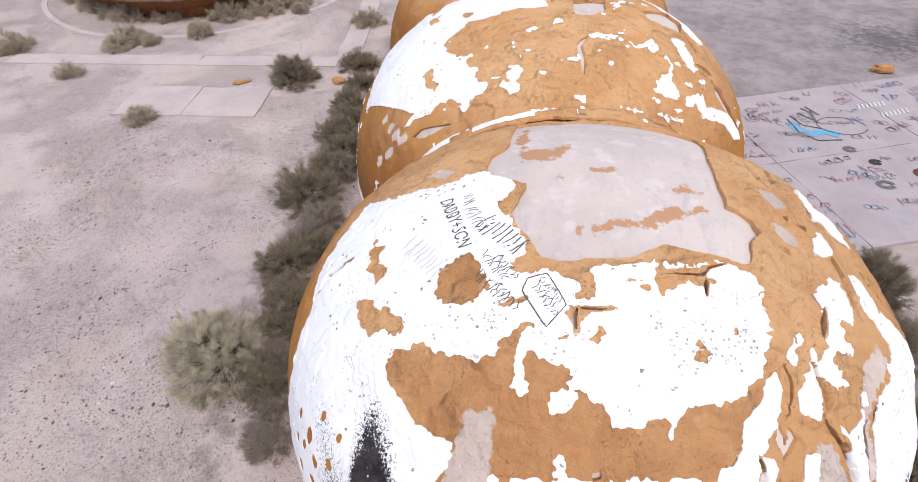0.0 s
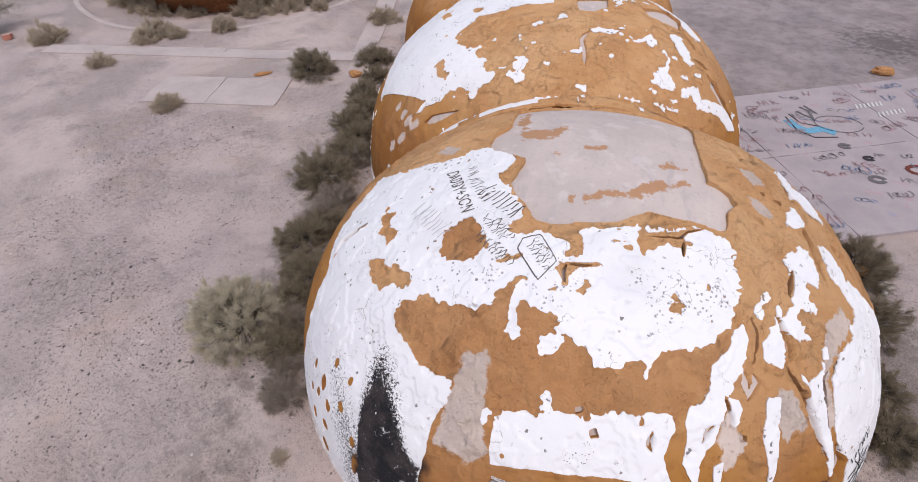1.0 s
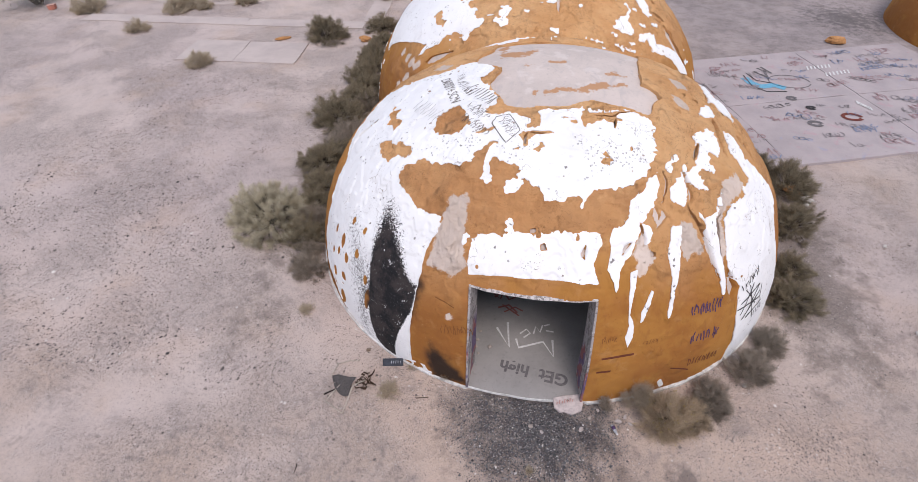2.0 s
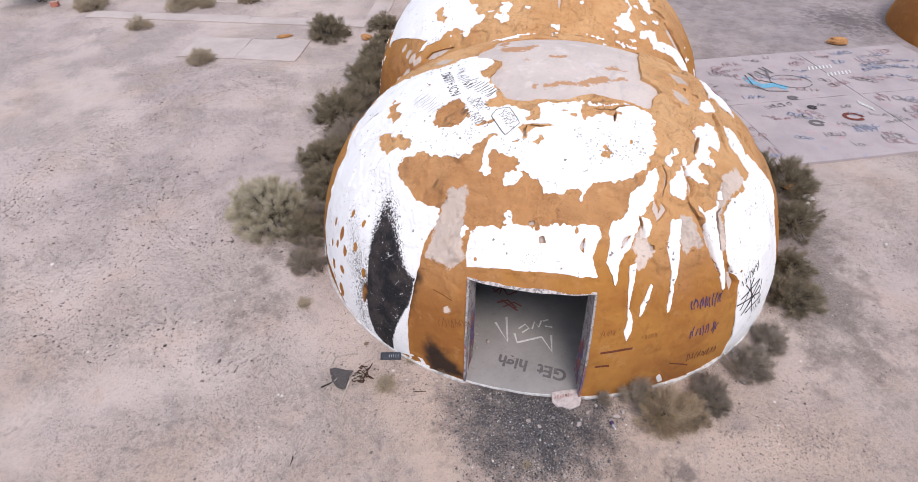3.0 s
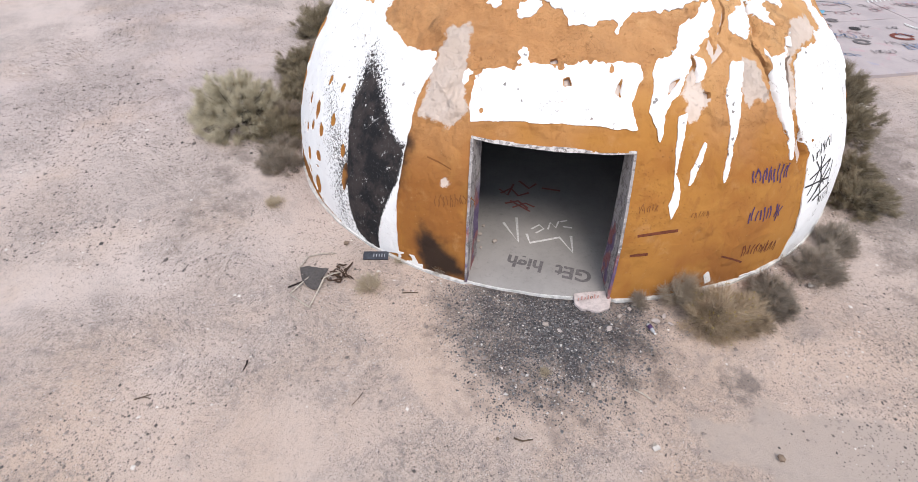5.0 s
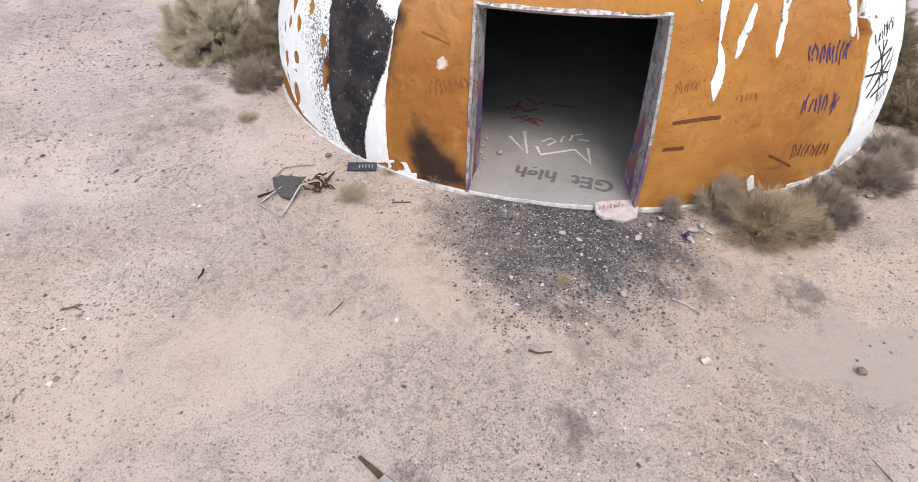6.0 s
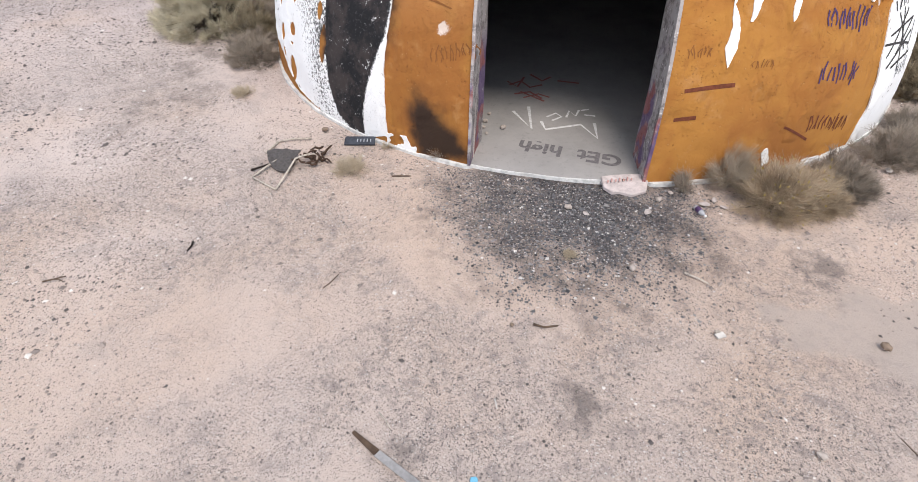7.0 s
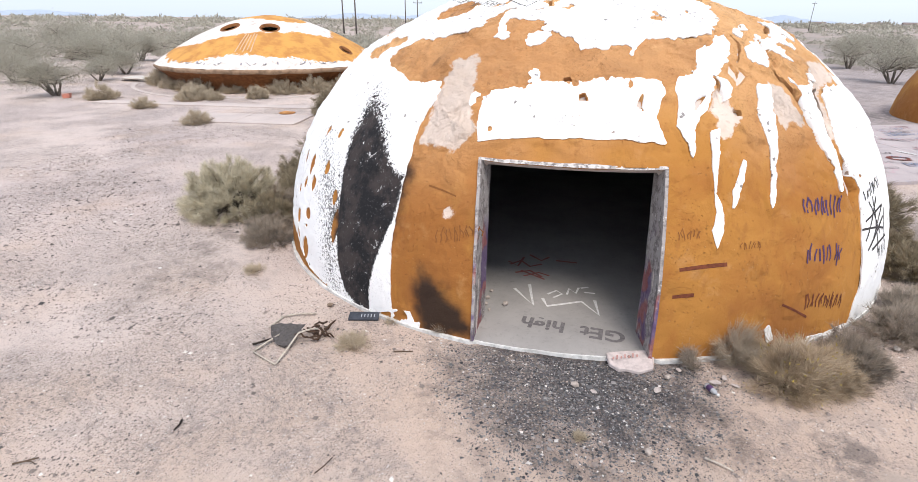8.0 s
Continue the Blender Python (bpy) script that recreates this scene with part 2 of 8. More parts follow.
def ground_material():
    m = Nodes("desert_ground", 0.97)
    x, y, z = m.where()
    big, mid = m.noise(0.16, 5, 0.6), m.noise(1.6, 6, 0.7)
    fine, grit = m.noise(9, 8, 0.75), m.noise(42, 6, 0.8)
    drift = m.ramp(m.noise(0.42, 6, 0.62), 0.40, 0.58)
    far = m.ramp(y, 1.0, 7.0)
    left = m.ramp(x, 1.0, -5.0)
    sand = m.mix(far, (0.57, 0.43, 0.345), (0.505, 0.42, 0.397))
    silt = m.mix(m.calc("MULTIPLY", left, 0.6), (0.54, 0.445, 0.395), (0.615, 0.515, 0.475))
    c = m.mix(m.ramp(big, 0.34, 0.66), sand, silt)
    c = m.mix(m.ramp(mid, 0.50, 0.68, 0, 0.42), c, (0.330, 0.280, 0.258))
    c = m.mix(m.ramp(m.noise(0.5, 5), 0.48, 0.76, 0, 0.5), c, (0.53, 0.385, 0.29))
    c = m.mix(m.calc("MULTIPLY", m.ramp(fine, 0.52, 0.66, 0, 0.5), m.ramp(drift, 0, 1, 0.45, 1.0)), c, (0.26, 0.218, 0.20))
    c = m.mix(m.calc("MULTIPLY", m.ramp(grit, 0.56, 0.64, 0, 0.75), m.ramp(drift, 0, 1, 0.25, 1.0)), c, (0.15, 0.13, 0.12))
    c = m.mix(m.ramp(grit, 0.43, 0.36, 0, 0.3), c, (0.72, 0.61, 0.55))
    # drifts of coarser grit
    clump = m.calc("MULTIPLY", m.ramp(m.noise(6.5, 5, 0.75), 0.52, 0.62), m.ramp(m.noise(0.45, 5, 0.65), 0.42, 0.60))
    c = m.mix(m.calc("MULTIPLY", clump, 0.5), c, (0.24, 0.205, 0.195))
    # a dried puddle of fine silt
    ex, ey = m.calc("DIVIDE", m.calc("SUBTRACT", x, 5.0), 2.1), m.calc("DIVIDE", m.calc("SUBTRACT", y, 0.12), 0.55)
    e = m.calc("SQRT", m.calc("ADD", m.calc("MULTIPLY", ex, ex), m.calc("MULTIPLY", ey, ey)))
    e = m.calc("ADD", e, m.ramp(m.noise(1.8, 5), 0.3, 0.7, -0.3, 0.3))
    silted = m.ramp(e, 1.1, 0.75)
    clear = m.calc("SUBTRACT", 1.0, m.calc("MULTIPLY", silted, 0.92))
    # leaf litter and dark gravel under the rows of shrubs
    for px, py, rx, ry in ((-4.75, 12.5, 1.1, 9.0), (7.7, 6.6, 1.5, 3.6)):
        ex, ey = m.calc("DIVIDE", m.calc("SUBTRACT", x, px), rx), m.calc("DIVIDE", m.calc("SUBTRACT", y, py), ry)
        e = m.calc("SQRT", m.calc("ADD", m.calc("MULTIPLY", ex, ex), m.calc("MULTIPLY", ey, ey)))
        e = m.calc("ADD", e, m.ramp(m.noise(1.5, 6, 0.7), 0.25, 0.75, -0.5, 0.5))
        c = m.mix(m.calc("MULTIPLY", m.ramp(e, 1.1, 0.5), m.ramp(m.noise(20, 5, 0.8), 0.35, 0.6, 0.4, 0.85)), c, (0.19, 0.155, 0.135))
    # small stones bedded in the sand: one tone for each
    chip = m.ramp(m.noise(130, 2, 0.6), 0.25, 0.75, -0.16, 0.16)
    stony = drift
    lift = None
    for scale, share in ((38.0, 0.76), (66.0, 0.52), (110.0, 0.38)):
        tone = m.n.new("ShaderNodeSeparateColor")
        m.l.new(m.cells(scale, "F1", "Color"), tone.inputs[0])
        here = m.ramp(m.calc("ADD", tone.outputs[0], m.calc("MULTIPLY", stony, 0.40)), share + 0.40, share + 0.42)
        body = m.calc("MULTIPLY", m.calc("MULTIPLY", m.ramp(m.calc("ADD", m.cells(scale), chip), 0.42, 0.34), here), clear)
        shade = m.mix(m.ramp(tone.outputs[1], 0.0, 0.8), (0.105, 0.09, 0.088), (0.36, 0.30, 0.275))
        shade = m.mix(m.ramp(tone.outputs[2], 0.86, 0.88), shade, (0.68, 0.63, 0.59))
        c = m.mix(m.calc("MULTIPLY", body, 0.9), c, shade)
        grown = m.calc("MULTIPLY", body, 36.0 / scale)
        lift = grown if lift is None else m.calc("ADD", lift, grown)
    c = m.mix(m.calc("MULTIPLY", m.calc("MULTIPLY", m.ramp(x, 6.0, 9.0), m.ramp(y, 15.0, 19.0)), 0.75), c, m.mix(m.ramp(mid, 0.42, 0.6), (0.34, 0.295, 0.295), (0.255, 0.222, 0.222)))
    # soot and charcoal trodden out of the doorway
    dx, dy = m.calc("DIVIDE", m.calc("SUBTRACT", x, 1.45), 1.85), m.calc("DIVIDE", m.calc("SUBTRACT", y, 1.9), 1.95)
    d = m.calc("SQRT", m.calc("ADD", m.calc("MULTIPLY", dx, dx), m.calc("MULTIPLY", dy, dy)))
    d = m.calc("ADD", d, m.ramp(m.noise(1.6, 6, 0.7), 0.25, 0.75, -0.45, 0.45))
    c = m.mix(m.calc("MULTIPLY", m.ramp(d, 1.2, 0.25), m.ramp(m.noise(26, 5, 0.8), 0.38, 0.58, 0.72, 0.98)), c, (0.044, 0.043, 0.048))
    for px, py, r in ((-0.05, -1.52, 0.22), (1.35, -0.95, 0.3), (4.0, 0.95, 0.42), (15.9, 23.6, 2.6)):
        ex, ey = m.calc("SUBTRACT", x, px), m.calc("SUBTRACT", y, py)
        e = m.calc("SQRT", m.calc("ADD", m.calc("MULTIPLY", ex, ex), m.calc("MULTIPLY", ey, ey)))
        e = m.calc("ADD", m.calc("DIVIDE", e, r), m.ramp(m.noise(3.4, 6, 0.7), 0.25, 0.75, -0.6, 0.6))
        c = m.mix(m.calc("MULTIPLY", m.ramp(e, 0.9, 0.1), 0.6), c, (0.10, 0.09, 0.09))
    c = m.mix(m.calc("MULTIPLY", silted, 0.75), c, (0.40, 0.335, 0.295))
    # distant scrubland
    dist = m.calc("SQRT", m.calc("ADD", m.calc("MULTIPLY", x, x), m.calc("MULTIPLY", y, y)))
    c = m.mix(m.ramp(dist, 45, 130, 0, 0.75), c, m.mix(m.ramp(m.noise(0.03, 6, 0.7), 0.42, 0.60), (0.38, 0.305, 0.27), (0.225, 0.20, 0.168)))
    relief = m.calc("ADD", m.calc("ADD", m.calc("MULTIPLY", fine, 0.8), grit), lift)
    return m.colour(c).bump(relief, 0.9, 0.02).mat


def plain(name, colour, rough=0.8, scale=12.0, spread=0.35, metal=0.0, bump=0.3):
    """A paint, wood or stone colour with grain and grime at two scales."""
    m = Nodes(name, rough)
    c = m.mix(m.ramp(m.noise(scale, 6, 0.7), 0.35, 0.7), colour, tuple(v * (1 - spread) for v in colour))
    c = m.mix(m.ramp(m.noise(scale * 0.15, 3), 0.45, 0.7, 0, 0.5), c, tuple(v * (1 - 0.6 * spread) for v in colour))
    m.bsdf.inputs["Metallic"].default_value = metal
    return m.colour(c).bump(m.noise(scale * 3, 5), bump, 0.008).mat


def leafy(name, a, b, dead):
    m = Nodes(name, 0.85)
    r = m.island()
    c = m.mix(r, a, b)
    c = m.mix(m.ramp(m.noise(3.0, 3), 0.52, 0.68, 0, 0.8), c, dead)
    m.bsdf.inputs["Specular IOR Level"].default_value = 0.1
    m.colour(c)
    through_light = m.n.new("ShaderNodeBsdfTranslucent")
    m.l.new(c, through_light.inputs[0])
    both = m.n.new("ShaderNodeMixShader")
    both.inputs[0].default_value = 0.3
    m.l.new(m.bsdf.outputs[0], both.inputs[1])
    m.l.new(through_light.outputs[0], both.inputs[2])
    m.l.new(both.outputs[0], m.n["Material Output"].inputs[0])
    return m.mat


def pebble_material(name, tones):
    m = Nodes(name, 0.9)
    r = m.island()
    c = m.mix(m.ramp(r, 0.0, 0.55), tones[0], tones[1])
    c = m.mix(m.ramp(r, 0.75, 0.80), c, tones[2])
    c = m.mix(m.ramp(r, 0.955, 0.965), c, tones[3])
    return m.colour(c).bump(m.noise(80, 4), 0.4, 0.004).mat


def pad_material():
    """Cast concrete with the washed-out remains of many layers of spray paint."""
    m = Nodes("graffitied_concrete", 0.9)
    c = m.mix(m.ramp(m.noise(0.8, 6, 0.65), 0.35, 0.7), (0.42, 0.365, 0.365), (0.35, 0.308, 0.312))
    c = m.mix(m.ramp(m.noise(14, 6, 0.7), 0.52, 0.75, 0, 0.4), c, (0.27, 0.24, 0.24))
    c = m.mix(m.ramp(m.noise(1.9, 5, 0.7, 0.6), 0.58, 0.66, 0, 0.5), c, (0.44, 0.28, 0.30))
    c = m.mix(m.ramp(m.noise(1.4, 5, 0.7, 0.9), 0.62, 0.68, 0, 0.5), c, (0.29, 0.31, 0.42))
    c = m.mix(m.ramp(m.noise(2.6, 6, 0.75, 0.5), 0.63, 0.68, 0, 0.5), c, (0.22, 0.20, 0.21))
    return m.colour(c).bump(m.noise(40, 6, 0.7), 0.35, 0.01).mat


def jamb_material(name, smeared):
    m = Nodes(name, 0.8)
    x, y, z = m.where()
    c = m.mix(m.ramp(m.noise(7, 7, 0.75), 0.46, 0.60), (0.36, 0.33, 0.32), (0.17, 0.15, 0.145))
    c = m.mix(m.ramp(m.noise(15, 5, 0.7), 0.60 - 0.14 * (1 - smeared), 0.66 - 0.14 * (1 - smeared), 0, 0.8), c, (0.64, 0.61, 0.59))
    smear = m.calc("MULTIPLY", m.ramp(m.noise(3, 4, stretch=(1, 1, 0.5)), 0.45, 0.55), m.ramp(z, 1.7, 1.2))
    c = m.mix(m.calc("MULTIPLY", smear, 0.8 * smeared), c, m.mix(m.ramp(m.noise(2.3, 2), 0.48, 0.56), (0.10, 0.055, 0.15), (0.26, 0.07, 0.07)))
    return m.colour(c).bump(m.noise(22, 6), 0.8, 0.02).mat


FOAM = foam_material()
COAT = coat_material()
SHELL = concrete_material("pinkish_render", (0.60, 0.515, 0.465), (0.52, 0.45, 0.41), (0.45, 0.22, 0.09))
INNER = concrete_material("dark_inner_concrete", (0.30, 0.285, 0.27), (0.19, 0.18, 0.17))
SLAB = concrete_material("worn_concrete", (0.50, 0.43, 0.40), (0.42, 0.36, 0.34))
PAD = pad_material()
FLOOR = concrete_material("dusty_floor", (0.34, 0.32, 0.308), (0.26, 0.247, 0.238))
JAMB = jamb_material("chipped_smeared_jamb", 1.0)
LINTEL = jamb_material("chipped_whitewashed_lintel", 0.0)
KERB = plain("whitewashed_concrete", (0.74, 0.73, 0.71), 0.8, 9, 0.45)
GROUND = ground_material()
PALE_SCRAPE = plain("scraped_pale_foam", (0.62, 0.42, 0.27), 0.9, 6, 0.3)
RUSTY = plain("rust_brown_foam", (0.26, 0.105, 0.04), 0.95, 4, 0.55)
DRY = leafy("dry_grey_twigs", (0.44, 0.375, 0.31), (0.27, 0.23, 0.19), (0.17, 0.145, 0.128))
OLIVE = leafy("olive_sage_leaves", (0.40, 0.34, 0.235), (0.20, 0.168, 0.12), (0.13, 0.11, 0.09))
PALE = leafy("pale_green_sage_leaves", (0.69, 0.63, 0.485), (0.47, 0.425, 0.32), (0.38, 0.335, 0.25))
TAN = leafy("tan_dry_leaves", (0.50, 0.43, 0.34), (0.36, 0.305, 0.245), (0.27, 0.23, 0.19))
STRAW = leafy("straw_grass", (0.58, 0.495, 0.375), (0.45, 0.38, 0.29), (0.34, 0.285, 0.22))
BROWNISH = leafy("brown_olive_dry_leaves", (0.62, 0.50, 0.365), (0.36, 0.285, 0.20), (0.21, 0.165, 0.125))
DARK_TWIG = leafy("dark_dead_twigs", (0.12, 0.098, 0.08), (0.07, 0.058, 0.05), (0.05, 0.042, 0.038))
MESQUITE = leafy("grey_green_mesquite_leaves", (0.47, 0.445, 0.37), (0.33, 0.31, 0.255), (0.36, 0.33, 0.28))
FLOWER = leafy("yellow_flower_heads", (0.50, 0.40, 0.12), (0.40, 0.31, 0.10), (0.36, 0.26, 0.10))
BARK = plain("grey_brown_bark", (0.19, 0.16, 0.135), 0.95, 20, 0.5)
STONES = pebble_material("mixed_pebbles", ((0.20, 0.165, 0.15), (0.34, 0.28, 0.25), (0.11, 0.095, 0.09), (0.68, 0.63, 0.59)))
DARK_PEBBLE = pebble_material("dark_pebbles", ((0.13, 0.11, 0.105), (0.24, 0.20, 0.19), (0.09, 0.08, 0.08), (0.66, 0.62, 0.58)))
CINDER = pebble_material("dark_cinders", ((0.036, 0.036, 0.04), (0.12, 0.118, 0.123), (0.25, 0.235, 0.23), (0.52, 0.49, 0.47)))


# ---- mesh helpers ----
def mesh_from(name, verts, faces, mat, smooth=True, attrs=None):
    """A mesh from arrays: faces is an (n, 3) or (n, 4) array, or a list of such arrays."""
    me = bpy.data.meshes.new(name)
    blocks = faces if isinstance(faces, list) else [faces]
    loops = np.concatenate([np.asarray(b, np.int32).ravel() for b in blocks])
    sizes = np.concatenate([np.full(len(b), np.asarray(b).shape[1], np.int32) for b in blocks])
    me.vertices.add(len(verts))
    me.vertices.foreach_set("co", np.asarray(verts, np.float32).ravel())
    me.loops.add(len(loops))
    me.loops.foreach_set("vertex_index", loops)
    me.polygons.add(len(sizes))
    me.polygons.foreach_set("loop_start", (np.cumsum(sizes) - sizes).astype(np.int32))
    me.polygons.foreach_set("use_smooth", np.full(len(sizes), smooth))
    for key, values in (attrs or {}).items():
        me.attributes.new(key, "FLOAT", "POINT").data.foreach_set("value", np.asarray(values, np.float32))
    me.update(calc_edges=True)
    me.materials.append(mat)
    return me


def part(name, data, material, parent, label=""):
    """Links a bmesh or a mesh as ONE object under a thing or a part (or as a thing, with no parent)."""
    if isinstance(data, bmesh.types.BMesh):
        me = bpy.data.meshes.new(name)
        data.to_mesh(me)
        data.free()
    else:
        me = data
    if material and not len(me.materials):
        me.materials.append(material)
    ob = new(name, me)
    if parent:
        ob.parent = parent
    return tagged(ob, label) if label else ob


def thing(name, place, label, category, group="", kind=""):
    ob = new(name)
    ob.empty_display_size = 0.2
    ob.matrix_basis = place if isinstance(place, Matrix) else Matrix.Translation(place)
    return tagged(ob, label, category, group, kind)


def hashed(i, j, k, seed):
    h = (i * 374761393 + j * 668265263 + k * 2147483029 + seed * 974711) & 0x7FFFFFFF
    h = ((h ^ (h >> 13)) * 1274126177) & 0x7FFFFFFF
    return ((h ^ (h >> 16)) & 0xFFFF) / 32767.5 - 1.0


def vnoise(p, scale, seed=0, octaves=1):
    """Smooth value noise in -1..1 at the points p, scale cells a metre."""
    total, amp, norm = np.zeros(len(p)), 1.0, 0.0
    for o in range(octaves):
        q = p * scale * 2 ** o + 17.3 * o
        i = np.floor(q).astype(np.int64)
        f = q - i
        f = f * f * (3 - 2 * f)
        v = np.zeros(len(p))
        for dx in (0, 1):
            for dy in (0, 1):
                for dz in (0, 1):
                    w = np.abs(1 - dx - f[:, 0]) * np.abs(1 - dy - f[:, 1]) * np.abs(1 - dz - f[:, 2])
                    v += w * hashed(i[:, 0] + dx, i[:, 1] + dy, i[:, 2] + dz, seed + o)
        total += amp * v
        norm += amp
        amp *= 0.55
    return total / norm


def inside(ab, poly):
    """Signed distance to a closed outline, positive inside."""
    poly = np.asarray(poly, float)
    out = np.full(len(ab), -9.0)
    near = np.all((ab > poly.min(0) - 0.8) & (ab < poly.max(0) + 0.8), axis=1)
    p = ab[near]
    if not len(p):
        return out
    best, odd = np.full(len(p), 1e9), np.zeros(len(p), bool)
    for a, b in zip(poly, np.roll(poly, -1, 0)):
        e, w = b - a, p - a
        s = np.clip((w @ e) / max(e @ e, 1e-9), 0, 1)
        best = np.minimum(best, np.hypot(*(w - s[:, None] * e).T))
        crosses = (a[1] > p[:, 1]) != (b[1] > p[:, 1])
        dy = b[1] - a[1] if abs(b[1] - a[1]) > 1e-9 else 1e-9
        odd ^= crosses & (p[:, 0] < a[0] + (p[:, 1] - a[1]) * e[0] / dy)
    out[near] = np.where(odd, best, -best)
    return out


def along(ab, line, width):
    """Signed distance to a stroke of that half-width along a polyline, positive on it, tapering to its ends."""
    line = np.asarray(line, float)
    best = np.full(len(ab), 9.0)
    n = len(line) - 1
    for k, (a, b) in enumerate(zip(line[:-1], line[1:])):
        e, w = b - a, ab - a
        s = np.clip((w @ e) / max(e @ e, 1e-9), 0, 1)
        u = (k + s) / n
        best = np.minimum(best, np.hypot(*(w - s[:, None] * e).T) - width * (0.25 + np.sin(np.pi * np.clip(u, 0, 1)) * 0.75))
    return -best


def cut(ab, tris, field):
    """Keeps the part of a plane mesh where field > 0. Returns its points, triangles and the edges of the cut."""
    keep = field > 0
    count = keep[tris].sum(1)
    whole = tris[count == 3]
    edges, pieces, rims = [], [], []
    for want, odd_in in ((1, True), (2, False)):
        t = tris[count == want]
        if not len(t):
            continue
        pick = np.argmax(keep[t] == odd_in, axis=1)
        t = np.take_along_axis(t, (pick[:, None] + np.arange(3)) % 3, 1)
        edges.append((t[:, 0], t[:, 1], t, odd_in, 0))
        edges.append((t[:, 0], t[:, 2], t, odd_in, 1))
    if not edges:
        return ab, whole, np.zeros((0, 2), int)
    lo = np.concatenate([np.minimum(e[0], e[1]) for e in edges])
    hi = np.concatenate([np.maximum(e[0], e[1]) for e in edges])
    key, inv = np.unique(lo * len(ab) + hi, return_inverse=True)
    i, j = key // len(ab), key % len(ab)
    s = np.clip(field[i] / (field[i] - field[j]), 0.02, 0.98)
    pts = np.concatenate([ab, ab[i] + s[:, None] * (ab[j] - ab[i])])
    at, k = len(ab), 0
    for n in range(0, len(edges), 2):
        t, odd_in = edges[n][2], edges[n][3]
        p = at + inv[k:k + len(t)]
        q = at + inv[k + len(t):k + 2 * len(t)]
        k += 2 * len(t)
        if odd_in:
            pieces.append(np.stack([t[:, 0], p, q], 1))
            rims.append(np.stack([p, q], 1))
        else:
            pieces += [np.stack([p, t[:, 1], t[:, 2]], 1), np.stack([p, t[:, 2], q], 1)]
            rims.append(np.stack([q, p], 1))
    tris = np.concatenate([whole, *pieces])
    rim = np.concatenate(rims)
    used = np.unique(tris)
    back = np.zeros(len(pts), int)
    back[used] = np.arange(len(used))
    return pts[used], back[tris], back[rim]


def plane_grid(size, step, margin_front=None):
    n = int(2 * size / step) + 1
    v = np.linspace(-size, size, n)
    a, b = np.meshgrid(v, v)
    ab = np.stack([a.ravel(), b.ravel()], 1)
    i = (np.arange(n - 1)[:, None] * n + np.arange(n - 1)[None]).ravel()
    quads = np.stack([i, i + 1, i + n + 1, i + n], 1)
    odd = ((i // n + i % n) % 2 == 0)[:, None]
    t1 = np.where(odd, quads[:, [0, 1, 2]], quads[:, [0, 1, 3]])
    t2 = np.where(odd, quads[:, [0, 2, 3]], quads[:, [1, 2, 3]])
    return ab, np.concatenate([t1, t2])


# ---- the domes ----
class Dome:
    """A squashed dome. A plan coordinate (a, b) is the way in metres from the crown over the surface."""

    def __init__(self, cx, cy, rx, ry, top, power, low, turn):
        self.c, self.r, self.top, self.q, self.low, self.turn = np.array([cx, cy]), np.array([rx, ry]), top, power, low, turn
        self.flat = (top - low) / (0.5 * (rx + ry))

    def local(self, p):
        x, y = p[:, 0] - self.c[0], p[:, 1] - self.c[1]
        c, s = math.cos(self.turn), math.sin(self.turn)
        return (c * x + s * y) / self.r[0], (-s * x + c * y) / self.r[1], (p[:, 2] - self.low) / (self.top - self.low)

    def outside(self, p):
        """About the distance outside the dome, in metres."""
        u, v, w = self.local(p)
        return ((np.hypot(u, v) ** self.q + np.maximum(w, 0) ** self.q) ** (1 / self.q) - 1) * 5.0

    def point(self, ab, h=0.0):
        g = np.hypot(ab[:, 0], ab[:, 1])
        al = np.clip(g / 5.0, 1e-5, 1.56)
        rho, w = np.sin(al), np.cos(al) / self.flat
        k = (rho ** self.q + w ** self.q) ** (-1 / self.q)
        rho, w = rho * k, w * k
        du, dv = ab[:, 0] / np.maximum(g, 1e-6), ab[:, 1] / np.maximum(g, 1e-6)
        c, s = math.cos(self.turn), math.sin(self.turn)
        x, y = rho * du * self.r[0], rho * dv * self.r[1]
        nr, nw = rho ** (self.q - 1), w ** (self.q - 1) / (self.top - self.low)
        nx, ny = nr * du / self.r[0], nr * dv / self.r[1]
        p = np.stack([self.c[0] + c * x - s * y, self.c[1] + s * x + c * y, self.low + w * (self.top - self.low)], 1)
        nrm = np.stack([c * nx - s * ny, s * nx + c * ny, nw], 1)
        nrm /= np.linalg.norm(nrm, axis=1)[:, None]
        return p + nrm * np.reshape(h, (-1, 1))


DOME_A = Dome(1.573, 7.262, 5.522, 5.054, 4.446, 2.296, -0.336, 0.076)
DOME_B = Dome(1.320, 14.526, 5.484, 5.377, 4.551, 2.296, -0.336, 0.0)
DOME_C = Dome(1.10, 21.80, 5.45, 5.35, 4.50, 2.296, -0.336, 0.0)
DOME_R = Dome(22.75, 21.9, 5.5, 5.3, 4.0, 2.296, -0.336, 0.27)
DOOR_X, DOOR_Z, DOOR_Y = (0.09, 2.30), 2.29, 6.0


